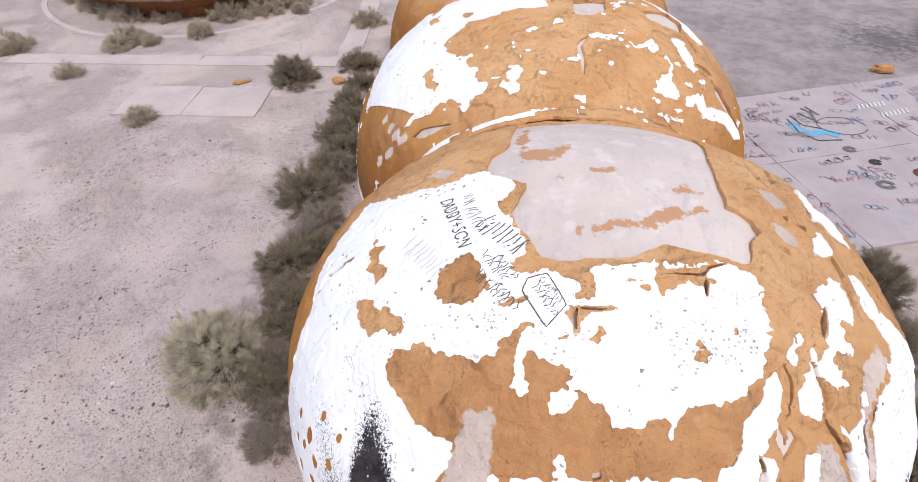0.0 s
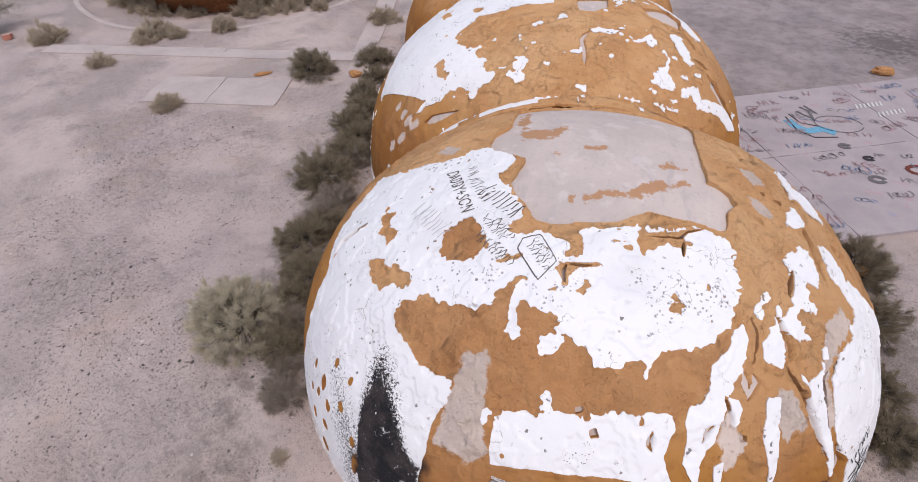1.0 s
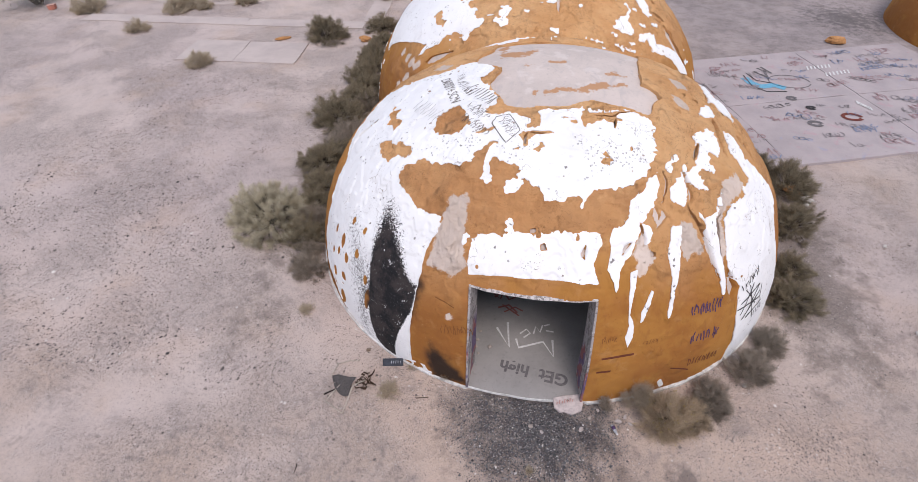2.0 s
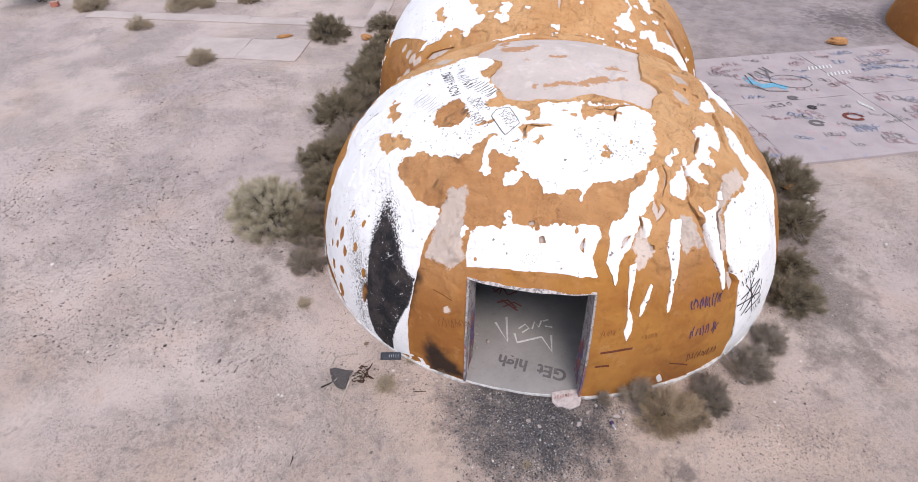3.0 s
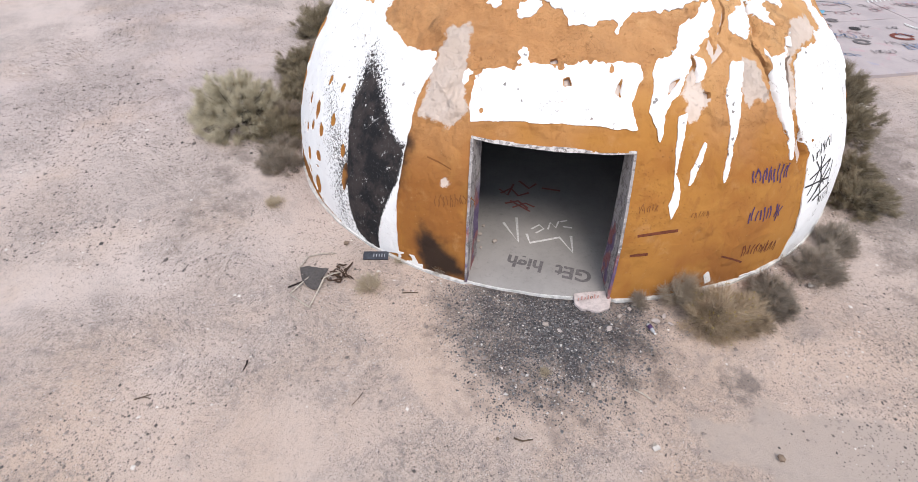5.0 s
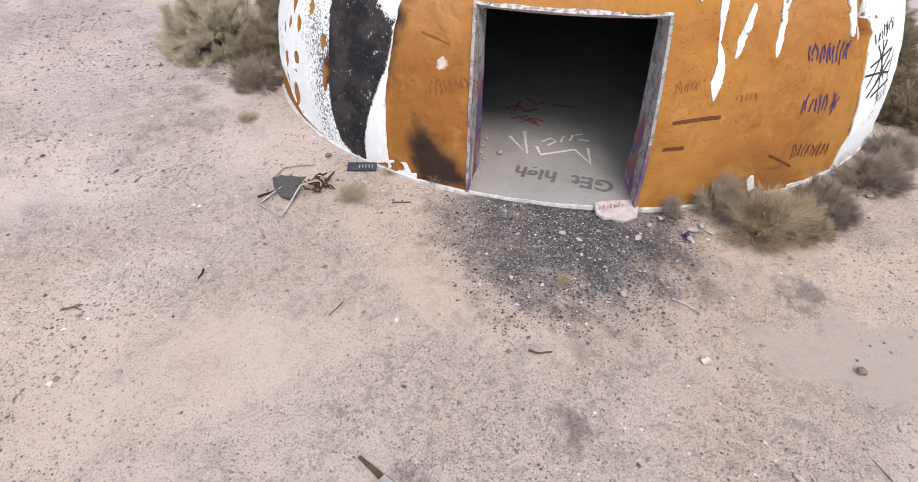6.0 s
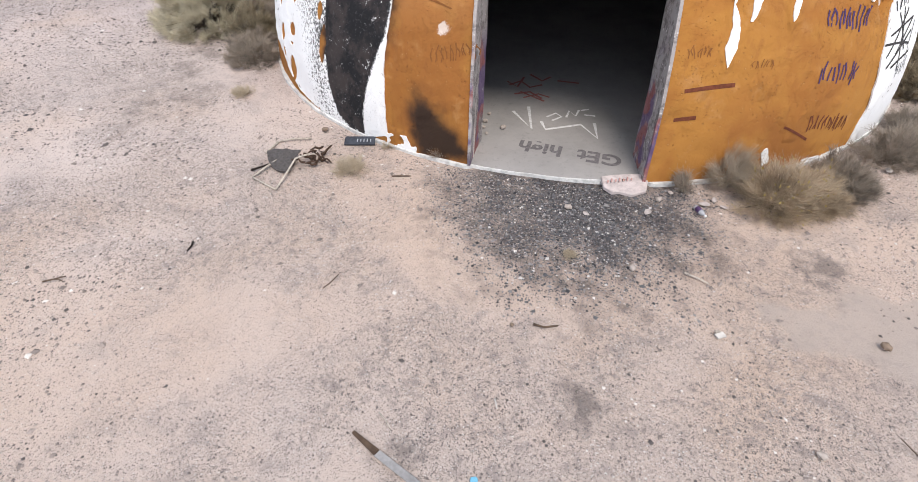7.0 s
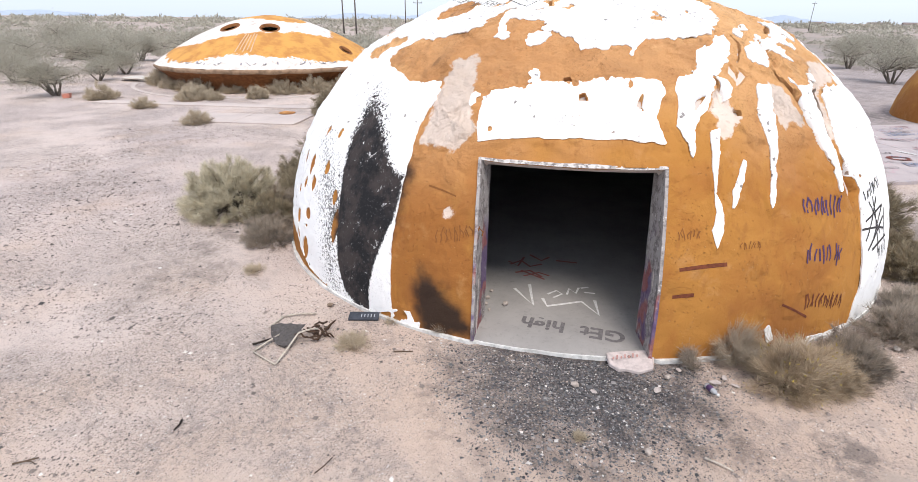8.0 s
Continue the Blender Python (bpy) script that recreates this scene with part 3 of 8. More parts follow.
def door_gap(p, grow=0.0):
    """Positive outside the doorway."""
    inner = np.minimum(np.minimum(p[:, 0] - DOOR_X[0], DOOR_X[1] - p[:, 0]) + grow, DOOR_Z + grow - p[:, 2])
    return np.where(p[:, 1] < DOOR_Y, -inner, 9.0)


def islands(tris, count):
    """A number for each connected piece of a mesh, for its points."""
    label = np.arange(count)
    while True:
        low = label[tris].min(1)
        fresh = label.copy()
        for c in range(3):
            np.minimum.at(fresh, tris[:, c], low)
            np.minimum.at(fresh, label[tris[:, c]], low)
        fresh = fresh[fresh]
        if np.array_equal(fresh, label):
            return label
        label = fresh


def layer(name, dome, grid, fields, height, thick, mat, parent, attrs, label, split=False):
    """One skin of a dome, cut to the given fields, with the thickness of its broken edges."""
    ab, tris = grid
    for field in fields:
        ab, tris, rim = cut(ab, tris, field(ab, dome.point(ab)))
    # edges that border only one triangle are the broken rim
    e = np.concatenate([tris[:, [0, 1]], tris[:, [1, 2]], tris[:, [2, 0]]])
    key = np.sort(e, 1) @ np.array([len(ab), 1])
    _, first, n = np.unique(key, return_index=True, return_counts=True)
    rim = e[first[n == 1]]
    h = height(ab, dome.point(ab))
    top = dome.point(ab, h)
    ids, inv = np.unique(rim, return_inverse=True)
    inv = inv.reshape(rim.shape)
    lip_a, lip_b = dome.point(ab[ids], h[ids]), dome.point(ab[ids], h[ids] - thick)
    n0, n1 = len(top), len(top) + len(ids)
    quads = np.stack([n0 + inv[:, 1], n0 + inv[:, 0], n1 + inv[:, 0], n1 + inv[:, 1]], 1)
    plan = np.concatenate([ab, ab[ids], ab[ids]])
    verts = np.concatenate([top, lip_a, lip_b])
    values = {key: fn(plan, verts) for key, fn in attrs.items()}
    if not split:
        return part(name, mesh_from(name, verts, [tris, quads], mat, True, values), None, parent, label)
    # every patch of the film is a piece of its own; crumbs stay together
    piece = islands(tris, len(ab))
    piece = np.concatenate([piece, piece[ids], piece[ids]])
    names, size = np.unique(piece[tris[:, 0]], return_counts=True)
    crumbs = names[size < 60]
    for group in [np.array([k]) for k in names[size >= 60]] + ([crumbs] if len(crumbs) else []):
        t, q = tris[np.isin(piece[tris[:, 0]], group)], quads[np.isin(piece[quads[:, 0]], group)]
        used = np.unique(np.concatenate([t.ravel(), q.ravel()]))
        back = np.zeros(len(verts), int)
        back[used] = np.arange(len(used))
        me = mesh_from(name, verts[used], [back[t], back[q]] if len(q) else back[t], mat, True, {k: v[used] for k, v in values.items()})
        ob = part(name if group is not crumbs else "coating_crumbs", me, None, parent, label)
        if group is crumbs:
            tagged(ob, "crumbs of white coating left on the foam", kind="stuff")


def build_dome(dome, step, regions, others, door, parent):
    limit = 7.56

    def outline_of(kind, ab):
        best = np.full(len(ab), -9.0)
        for data in regions.get(kind, []):
            best = np.maximum(best, inside(ab, data))
        return best

    def strokes_of(ab, width):
        best = np.full(len(ab), -9.0)
        for data in regions.get("crack", []):
            best = np.maximum(best, along(ab, data, width))
        return best

    def gash(ab, p):
        """Positive outside the open gashes in the foam."""
        best = np.full(len(ab), 9.0)
        for width, line in regions.get("gash", []):
            pts = np.array(line)
            near = np.all((ab > pts.min(0) - 0.3) & (ab < pts.max(0) + 0.3), axis=1)
            best[near] = np.minimum(best[near], -along(ab[near], line, width) + 0.012 * vnoise(p[near], 9, 8, 2))
        return best

    def lifted(ab):
        """The lip that stands up along one side of each gash."""
        up = np.zeros(len(ab))
        for width, line in regions.get("gash", []):
            pts = np.array(line)
            near = np.all((ab > pts.min(0) - 0.5) & (ab < pts.max(0) + 0.5), axis=1)
            q = ab[near]
            d = -along(q, line, 0.0)
            e = pts[-1] - pts[0]
            side = e[0] * (q[:, 1] - pts[0, 1]) - e[1] * (q[:, 0] - pts[0, 0])
            mine = side * (1 if e[1] < 0 else -1) > 0
            along_it = np.clip(((q - pts[0]) @ e) / (e @ e), 0, 1)
            up[near] += np.where(mine, 1.1 * width * np.exp(-d / 0.10) * np.sin(np.pi * np.clip(along_it, 0.02, 0.98)), 0)
        return np.minimum(up, 0.06)

    def ragged(p, a, b, seed=0):
        return a * vnoise(p, 2.2, seed, 3) + b * vnoise(p, 9.0, seed + 9, 3)

    def torn(p):
        """Sharp notches, as in a torn film."""
        return 0.5 - np.abs(vnoise(p, 7.0, 33, 1)) - 0.9 * np.abs(vnoise(p, 15.0, 35, 1))

    def rim(ab, p):
        base = limit - np.hypot(ab[:, 0], ab[:, 1])
        for other in others:
            base = np.minimum(base, other.outside(p))
        return base

    def way(ab, p):
        return door_gap(p) if door else np.full(len(ab), 1.0)

    def grey(ab, p):
        g = outline_of("grey", ab) + ragged(p, 0.03, 0.025, 3)
        return -g

    def coat(ab, p):
        w = outline_of("coat", ab) + ragged(p, 0.025, 0.05, 1) * np.clip((p[:, 2] - 2.3) / 0.8, 0.35, 1) + np.clip((p[:, 2] - 2.5) / 0.8, 0.15, 1) * (0.08 + 0.045 * vnoise(p, 0.9, 34, 1)) * torn(p)
        w = np.minimum(w, -(outline_of("bare", ab) + ragged(p, 0.05, 0.085, 2) - 0.06 * torn(p)))
        w = np.minimum(w, -(strokes_of(ab, 0.028) + 0.006))
        for a, b, ra, rb in regions.get("oval", []):
            way2 = np.array([a, b]) / math.hypot(a, b)
            d = ab - np.array([a, b])
            u, v = d @ way2, d @ np.array([-way2[1], way2[0]])
            w = np.minimum(w, (np.hypot(u / rb, v / ra) - 1) * min(ra, rb) + 0.018 * vnoise(p, 13, 6, 2))
        # stray pits where the coat has blown off
        pit = np.minimum(vnoise(p, 5.0, 31, 1) - 0.85, vnoise(p, 0.9, 32, 2) - 0.0)
        pit = np.minimum(pit, -0.6 - outline_of("soot", ab) * 4 + 0.6)
        w = np.minimum(w, -pit * 0.22)
        if dome is DOME_B:
            flake = np.minimum(vnoise(p, 3.4, 81, 3) - 0.43, vnoise(p, 0.8, 83, 1) + 0.02)
            w = np.maximum(w, np.minimum(flake * 0.3, 0.1))
        return np.minimum(np.minimum(w, grey(ab, p) - 0.01), gash(ab, p) - 0.01)

    def foam_base(ab, p):
        lump = 0.014 * vnoise(p, 1.3, 11, 3) + 0.007 * vnoise(p, 6, 12, 3)
        n = vnoise(p, 1.5, 21, 4) * 4.0
        t = np.clip((n - np.floor(n) - 0.91) / 0.09, 0, 1)
        plates = (np.floor(n) + t * t * (3 - 2 * t)) * (0.011 if dome is DOME_B else 0.019)
        groove = np.clip(strokes_of(ab, 0.055) + 0.015 * vnoise(p, 12, 5, 2), 0, 0.035) / 0.035
        seam = np.zeros(len(ab))
        for other in others:
            seam += np.exp(-(other.outside(p) / 0.16) ** 2)
        groove = np.maximum(groove, 1.5 * np.clip(outline_of("pit", ab) + 0.02, 0, 0.06) / 0.06)
        return lump + plates * np.clip((p[:, 2] - 1.2) / 1.5, 0.25, 1) - 0.17 * groove + seam * ((0.13 if dome is DOME_B else 0.03) + 0.05 * vnoise(p, 2.5, 23, 2)) + lifted(ab)

    def foam_height(ab, p):
        # a skin of foam has come away with the coating: its edge is a small step
        s = np.clip((coat(ab, p) + 0.07 + 0.04 * vnoise(p, 4.0, 37, 2)) / 0.03, 0, 1)
        return foam_base(ab, p) + 0.014 * s * s * (3 - 2 * s)

    def coat_height(ab, p):
        edge = coat(ab, p)
        curl = np.exp(-np.maximum(edge, 0) / 0.05) * np.maximum(vnoise(p, 3.0, 15, 2), 0)
        return foam_base(ab, p) * 0.92 + 0.026 + 0.03 * curl

    def soot(ab, p):
        return np.clip(outline_of("soot", ab), -0.5, 0.5)

    def scrub(ab, p):
        return np.clip(outline_of("scrub", ab), -0.5, 0.5)

    def flecked(ab, p):
        return np.clip(outline_of("flecked", ab), -0.5, 0.5)

    def residue(ab, p):
        return np.clip(outline_of("residue", ab), -0.5, 0.5)

    def fresh(ab, p):
        return np.clip(outline_of("fresh", ab), -0.5, 0.5)

    def pale(ab, p):
        return np.clip(outline_of("pale", ab), -0.5, 0.5)

    fine, coarse = plane_grid(limit + 0.05, step), plane_grid(limit + 0.05, max(step, 0.06))
    dome.coat_skin, dome.foam_skin = coat_height, foam_height
    layer("rendered_shell", dome, coarse, [rim, way], lambda ab, p: np.full(len(ab), -0.075), 0.13, SHELL, parent, {"residue": residue}, "pinkish grey cement render bared by fallen foam")
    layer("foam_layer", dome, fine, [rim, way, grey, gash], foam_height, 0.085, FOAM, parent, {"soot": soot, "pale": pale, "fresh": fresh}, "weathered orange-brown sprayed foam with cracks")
    if regions.get("coat"):
        layer("coating_patch", dome, fine, [rim, way, coat], coat_height, 0.018, COAT, parent, {"soot": soot, "scrub": scrub, "flecked": flecked}, "peeling white coating with ragged edges", True)
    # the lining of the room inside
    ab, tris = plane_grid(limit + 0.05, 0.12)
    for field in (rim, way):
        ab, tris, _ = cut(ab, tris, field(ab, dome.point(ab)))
    part("lining", mesh_from("lining", dome.point(ab, -0.2), tris[:, ::-1], INNER), None, parent, "dark grey inner lining")


def dome_regions():
    found = {}

    def outline(kind, points):
        found.setdefault(kind, []).append(points)

    return found, outline


def front_dome_regions():
    found, outline = dome_regions()
    outline("coat", [(-5.88, -1.8), (-5.29, -1.26), (-4.91, -0.82), (-4.74, -0.05), (-4.36, 0.47), (-3.99, 0.77), (-3.88, 1.21), (-3.58, 1), (-3.24, 0.73), (-2.96, 0.73), (-2.62, 0.57), (-2.37, 0.64), (-2.05, 0.68), (-1.78, 0.68), (-1.59, 0.64), (-1.35, 0.22), (-1.47, -0.19), (-1.66, -0.2), (-1.54, -0.54), (-1.38, -0.97), (-1.32, -1.28), (-1.47, -1.41), (-1.5, -1.65), (-1.35, -1.93), (-1.43, -2.37), (-1.6, -2.41), (-1.74, -2.5), (-1.79, -2.66), (-1.92, -2.65), (-2.03, -2.72), (-2.25, -2.59), (-2.36, -2.59), (-2.58, -2.46), (-2.7, -2.31), (-2.88, -2.35), (-3.06, -2.29), (-3.2, -2.39), (-3.26, -2.75), (-3.03, -2.94), (-2.97, -3.13), (-2.72, -3.42), (-2.41, -3.57), (-2.42, -3.73), (-2.86, -4.19)])
    outline("coat", [(-5.88, -1.8), (-4.76, -1.86), (-3.83, -2.09), (-3.13, -2.78), (-3.01, -3.09), (-2.72, -3.42), (-2.41, -3.57), (-2.42, -3.73), (-2.64, -3.91), (-2.74, -3.99), (-2.83, -4.2), (-2.95, -4.48), (-3.07, -4.67), (-3.37, -5.16), (-3.56, -5.43), (-3.79, -5.85), (-3.98, -6.24), (-4.39, -6.09), (-4.75, -5.82), (-5.13, -5.49), (-5.54, -5.1), (-5.89, -4.56), (-6.12, -4.05), (-6.26, -3.46), (-6.34, -2.93), (-6.33, -2.4), (-6.19, -1.97)])
    outline("coat", [(-1.51, -0.53), (-1.36, -0.92), (-1.32, -1.06), (-1.35, -1.25), (-1.43, -1.37), (-1.48, -1.55), (-1.31, -1.62), (-1.16, -1.6), (-0.99, -1.71), (-0.82, -1.8), (-0.76, -1.91), (-0.78, -2.09), (-0.68, -2.12), (-0.57, -2.09), (-0.53, -1.84), (-0.56, -1.74), (-0.44, -1.67), (-0.25, -1.65), (0.13, -1.59), (0.49, -1.62), (0.86, -1.63), (1.11, -1.56), (1.32, -1.63), (1.55, -1.69), (1.57, -1.87), (1.49, -2.08), (1.54, -2.28), (1.48, -2.58), (1.33, -2.91), (1.29, -3.03), (1.13, -3.18), (0.71, -3.4), (0.51, -3.38), (0.26, -3.47), (0.1, -3.73), (0.08, -3.58), (-0.04, -3.53), (-0.23, -3.61), (-0.53, -3.6), (-0.62, -3.39), (-0.81, -3.25), (-0.89, -3.17), (-1.13, -2.42), (-1.75, -2.33), (-1.84, -1.16)])
    outline("coat", [(-1.56, -2.68), (-1.43, -2.38), (-1.25, -2.32), (-0.84, -2.52), (-0.86, -3.14), (-0.96, -3.38), (-1.06, -3.42), (-1.2, -3.41), (-1.24, -3.29), (-1.2, -3.17), (-1.01, -3.12), (-0.93, -3.02), (-0.95, -2.91), (-1.1, -2.86), (-1.25, -2.77), (-1.4, -2.71), (-1.51, -2.8), (-1.47, -3.03), (-1.44, -3.18), (-1.56, -3.18), (-1.68, -3.08), (-1.61, -2.88)])
    outline("coat", [(-1.96, -4.7), (-1.93, -4.39), (-1.88, -4.21), (-1.84, -4.11), (-1.75, -4.05), (-1.54, -4.09), (-1.38, -4.09), (-1.26, -4.1), (-1.22, -3.96), (-1.19, -3.82), (-1.14, -3.82), (-1.08, -3.98), (-1.03, -4.11), (-0.88, -4.16), (-0.68, -4.2), (-0.44, -4.18), (-0.29, -4.12), (-0.19, -4.18), (-0.04, -4.18), (0.01, -4.26), (0.11, -4.18), (0.3, -4.13), (0.4, -4.19), (0.44, -4.33), (0.38, -4.48), (0.32, -4.67), (0.39, -4.9), (0.45, -5.01), (0.13, -4.99), (-0.38, -4.94), (-0.89, -4.89), (-1.42, -4.8)])
    outline("coat", [(-2.03, -4.08), (-1.93, -3.94), (-1.89, -4.05), (-1.94, -4.18), (-2.03, -4.2)])
    outline("coat", [(1.35, -3.07), (1.5, -2.91), (1.53, -3.13), (1.47, -3.41), (1.38, -3.56), (1.27, -3.76), (1.14, -3.99), (1.07, -4.25), (0.98, -4.47), (0.86, -4.63), (0.8, -4.77), (0.79, -5.01), (0.76, -5.12), (0.67, -4.92), (0.55, -4.75), (0.62, -4.51), (0.59, -4.23), (0.65, -4.03), (0.85, -3.96), (0.94, -3.79), (0.97, -3.55), (1.17, -3.31)])
    outline("coat", [(1.2, -3.97), (1.31, -3.93), (1.37, -4.08), (1.29, -4.24), (1.22, -4.33), (1.2, -4.16)])
    outline("coat", [(0.99, -4.75), (1.13, -4.67), (1.13, -4.88), (1.08, -5.22), (1.1, -5.47), (1.2, -5.61), (1.24, -5.87), (1.19, -6.08), (1.08, -5.89), (1.12, -5.67), (1.05, -5.42), (1.03, -5.13)])
    outline("coat", [(1.49, -5.02), (1.47, -5.22), (1.39, -5.54), (1.35, -5.6), (1.32, -5.39), (1.39, -5.17), (1.44, -5.01)])
    outline("coat", [(1.75, -3.86), (1.89, -3.81), (1.93, -4.12), (1.95, -4.41), (1.97, -4.7), (1.95, -5), (1.99, -5.25), (1.95, -5.5), (1.88, -5.32), (1.85, -5.02), (1.82, -4.73), (1.7, -4.36), (1.73, -4.11)])
    outline("coat", [(2.28, -3.52), (2.44, -3.56), (2.56, -3.45), (2.7, -3.21), (2.84, -2.96), (3.01, -2.92), (2.81, -3.23), (2.73, -3.45), (2.73, -3.64), (2.82, -3.87), (2.9, -4.06), (3.02, -4.34), (3.23, -4.71), (3.17, -4.78), (2.98, -4.56), (2.66, -4.23), (2.46, -3.93), (2.34, -3.66)])
    outline("coat", [(1.65, -2.75), (1.81, -2.58), (1.9, -2.47), (1.92, -2.54), (1.81, -2.7), (1.8, -2.83), (1.69, -2.88)])
    outline("coat", [(1.92, -2.89), (2.02, -2.66), (2.09, -2.62), (2.04, -2.81), (1.97, -2.93)])
    outline("coat", [(1.72, -3.19), (1.84, -2.99), (1.97, -2.9), (2.01, -3.11), (2.06, -3.26), (1.97, -3.45), (1.83, -3.46), (1.71, -3.44)])
    outline("coat", [(2.35, -1.85), (2.6, -1.56), (2.8, -1.53), (2.85, -1.71), (2.9, -1.99), (2.8, -2.19), (2.63, -2.17), (2.57, -2.43), (2.71, -2.49), (2.64, -2.61), (2.48, -2.63), (2.28, -2.69), (2.39, -2.87), (2.48, -2.99), (2.31, -3.09), (2.19, -3.06), (2.05, -2.93), (2.1, -2.74), (2.26, -2.55), (2.34, -2.26)])
    outline("coat", [(2.73, -0.89), (2.99, -0.57), (3.05, -0.75), (3, -1.04), (2.76, -1.17), (2.66, -1.13)])
    outline("coat", [(3.15, -1.36), (3.35, -1.22), (3.57, -1.4), (3.67, -1.66), (3.94, -1.71), (4.23, -1.8), (4.56, -1.92), (4.71, -2.33), (4.99, -2.82), (5.33, -3.17), (6.02, -3.51), (6.11, -4.19), (5.65, -5.01), (5.01, -5.64), (4.56, -6.01), (4.39, -5.51), (3.99, -5.08), (3.72, -4.67), (3.65, -4.46), (3.36, -4.39), (3.11, -4.26), (2.97, -3.87), (2.88, -3.53), (2.94, -3.29), (3.14, -3.03), (3.49, -2.7), (3.38, -2.57), (3.64, -2.22), (3.49, -2.07), (3.33, -1.93), (3.17, -1.78)])
    outline("coat", [(3.11, 0.49), (3.47, 0.89), (3.54, 0.3), (3.69, -0.12), (3.8, -0.45), (3.61, -0.56), (3.32, -0.49), (3.16, -0.07)])
    outline("coat", [(-3.95, -6.21), (-3.57, -6.38), (-3.54, -6.54), (-3.41, -6.58), (-3.5, -6.67), (-3.78, -6.52), (-4.09, -6.33)])
    outline("coat", [(2.37, -6.83), (2.42, -6.74), (2.68, -6.9), (2.53, -6.98)])
    outline("coat", [(3.39, -6.64), (3.86, -6.41), (3.9, -6.45), (3.56, -6.65)])
    outline("bare", [(-3.71, -1.36), (-3.49, -1.44), (-3.33, -1.69), (-3.23, -1.64), (-3.02, -1.86), (-2.96, -2.04), (-3.11, -2.09), (-3.26, -1.93), (-3.45, -1.97), (-3.61, -1.91), (-3.71, -1.64)])
    outline("bare", [(-3.56, -0.32), (-3.51, -0.25), (-3.37, -0.53), (-3.42, -0.71), (-3.22, -1.05), (-3.32, -1.13), (-3.42, -1.23), (-3.49, -0.97), (-3.61, -0.78), (-3.48, -0.73)])
    outline("bare", [(-2.52, -1.68), (-2.39, -1.32), (-2.22, -1.21), (-2.06, -1.15), (-1.91, -1.32), (-1.87, -1.63), (-1.88, -1.8), (-2.04, -1.89), (-2.2, -1.92), (-2.41, -1.83)])
    outline("bare", [(-1.75, -2.05), (-1.5, -1.97), (-1.39, -2.03), (-1.64, -2.09)])
    outline("bare", [(0.18, -1.70), (0.46, -1.68), (0.90, -1.64), (0.87, -1.93), (0.5, -1.95), (0.33, -2.0), (0.22, -2.10), (0.19, -1.89)])
    outline("bare", [(0.49, -2.8), (0.57, -2.72), (0.64, -2.82), (0.63, -2.91), (0.53, -2.93)])
    outline("bare", [(-0.11, -1.89), (0.09, -1.94), (0.16, -1.98), (0.09, -2.04), (-0.03, -2.01)])
    outline("bare", [(-0.66, -2.61), (-0.56, -2.51), (-0.54, -2.55), (-0.62, -2.63)])
    outline("bare", [(-0.83, -2.22), (-0.76, -2.19), (-0.68, -2.26), (-0.35, -2.24), (-0.63, -2.29), (-0.76, -2.35), (-0.83, -2.49), (-0.86, -2.38), (-0.92, -2.29)])
    outline("bare", [(-6.07, -4.47), (-5.8, -4.63), (-5.66, -4.89), (-5.52, -5.09), (-5.62, -5.02), (-5.89, -4.7)])
    outline("bare", [(-3.94, -6.25), (-3.72, -6.3), (-3.59, -6.42), (-3.64, -6.5), (-3.92, -6.43), (-4.05, -6.36)])
    outline("grey", [(-1.75, 0.82), (-1.66, 1.2), (-1.45, 1.43), (-1.32, 1.64), (-1.2, 2.34), (-1.04, 3.3), (-0.72, 3.31), (-0.22, 2.93), (0.12, 3.24), (0.27, 3.18), (0.69, 3.09), (1.1, 2.96), (1.39, 2.84), (1.7, 2.72), (1.95, 2.6), (2.18, 2.46), (2.1, 1.95), (1.85, 1.06), (1.68, 0.15), (1.61, -0.41), (1.76, -0.5), (1.86, -0.68), (1.89, -0.93), (1.73, -1.09), (1.6, -1.47), (1.48, -1.52), (1.22, -1.48), (0.82, -1.38), (0.5, -1.27), (0.29, -1.36), (0.08, -1.48), (-0.23, -1.5), (-0.67, -1.5), (-0.93, -1.49), (-1.14, -1.39), (-1.26, -1.06), (-1.34, -0.89), (-1.42, -0.68), (-1.46, -0.42), (-1.37, -0.26), (-1.2, 0.17), (-1.39, 0.28), (-1.66, 0.5)])
    outline("pale", [(-2.2, -3.28), (-1.93, -3.3), (-1.91, -3.43), (-1.95, -3.79), (-2.02, -4.08), (-2.02, -4.38), (-1.98, -4.53), (-2.12, -4.61), (-2.3, -4.68), (-2.42, -4.6), (-2.58, -4.48), (-2.79, -4.37), (-2.66, -4.14), (-2.52, -3.91), (-2.38, -3.69), (-2.26, -3.42)])
    outline("pale", [(1.1, -4.25), (1.2, -4.08), (1.3, -4.33), (1.38, -4.37), (1.42, -4.46), (1.33, -4.62), (1.23, -4.77), (1.16, -4.83), (1.11, -4.69), (1.13, -4.55), (1.02, -4.47)])
    outline("pale", [(1.91, -3.75), (2.12, -3.73), (2.3, -3.93), (2.46, -4.14), (2.37, -4.21), (2.24, -4.22), (2.12, -4.39), (2.02, -4.3), (1.94, -4.02)])
    outline("pale", [(2.9, -2.69), (3.28, -2.35), (3.41, -2.47), (3.37, -2.64), (3.13, -2.98), (2.9, -3.26), (2.8, -3.51), (3.01, -4.02), (2.98, -4.16), (2.81, -3.82), (2.73, -3.48), (2.82, -3.11)])
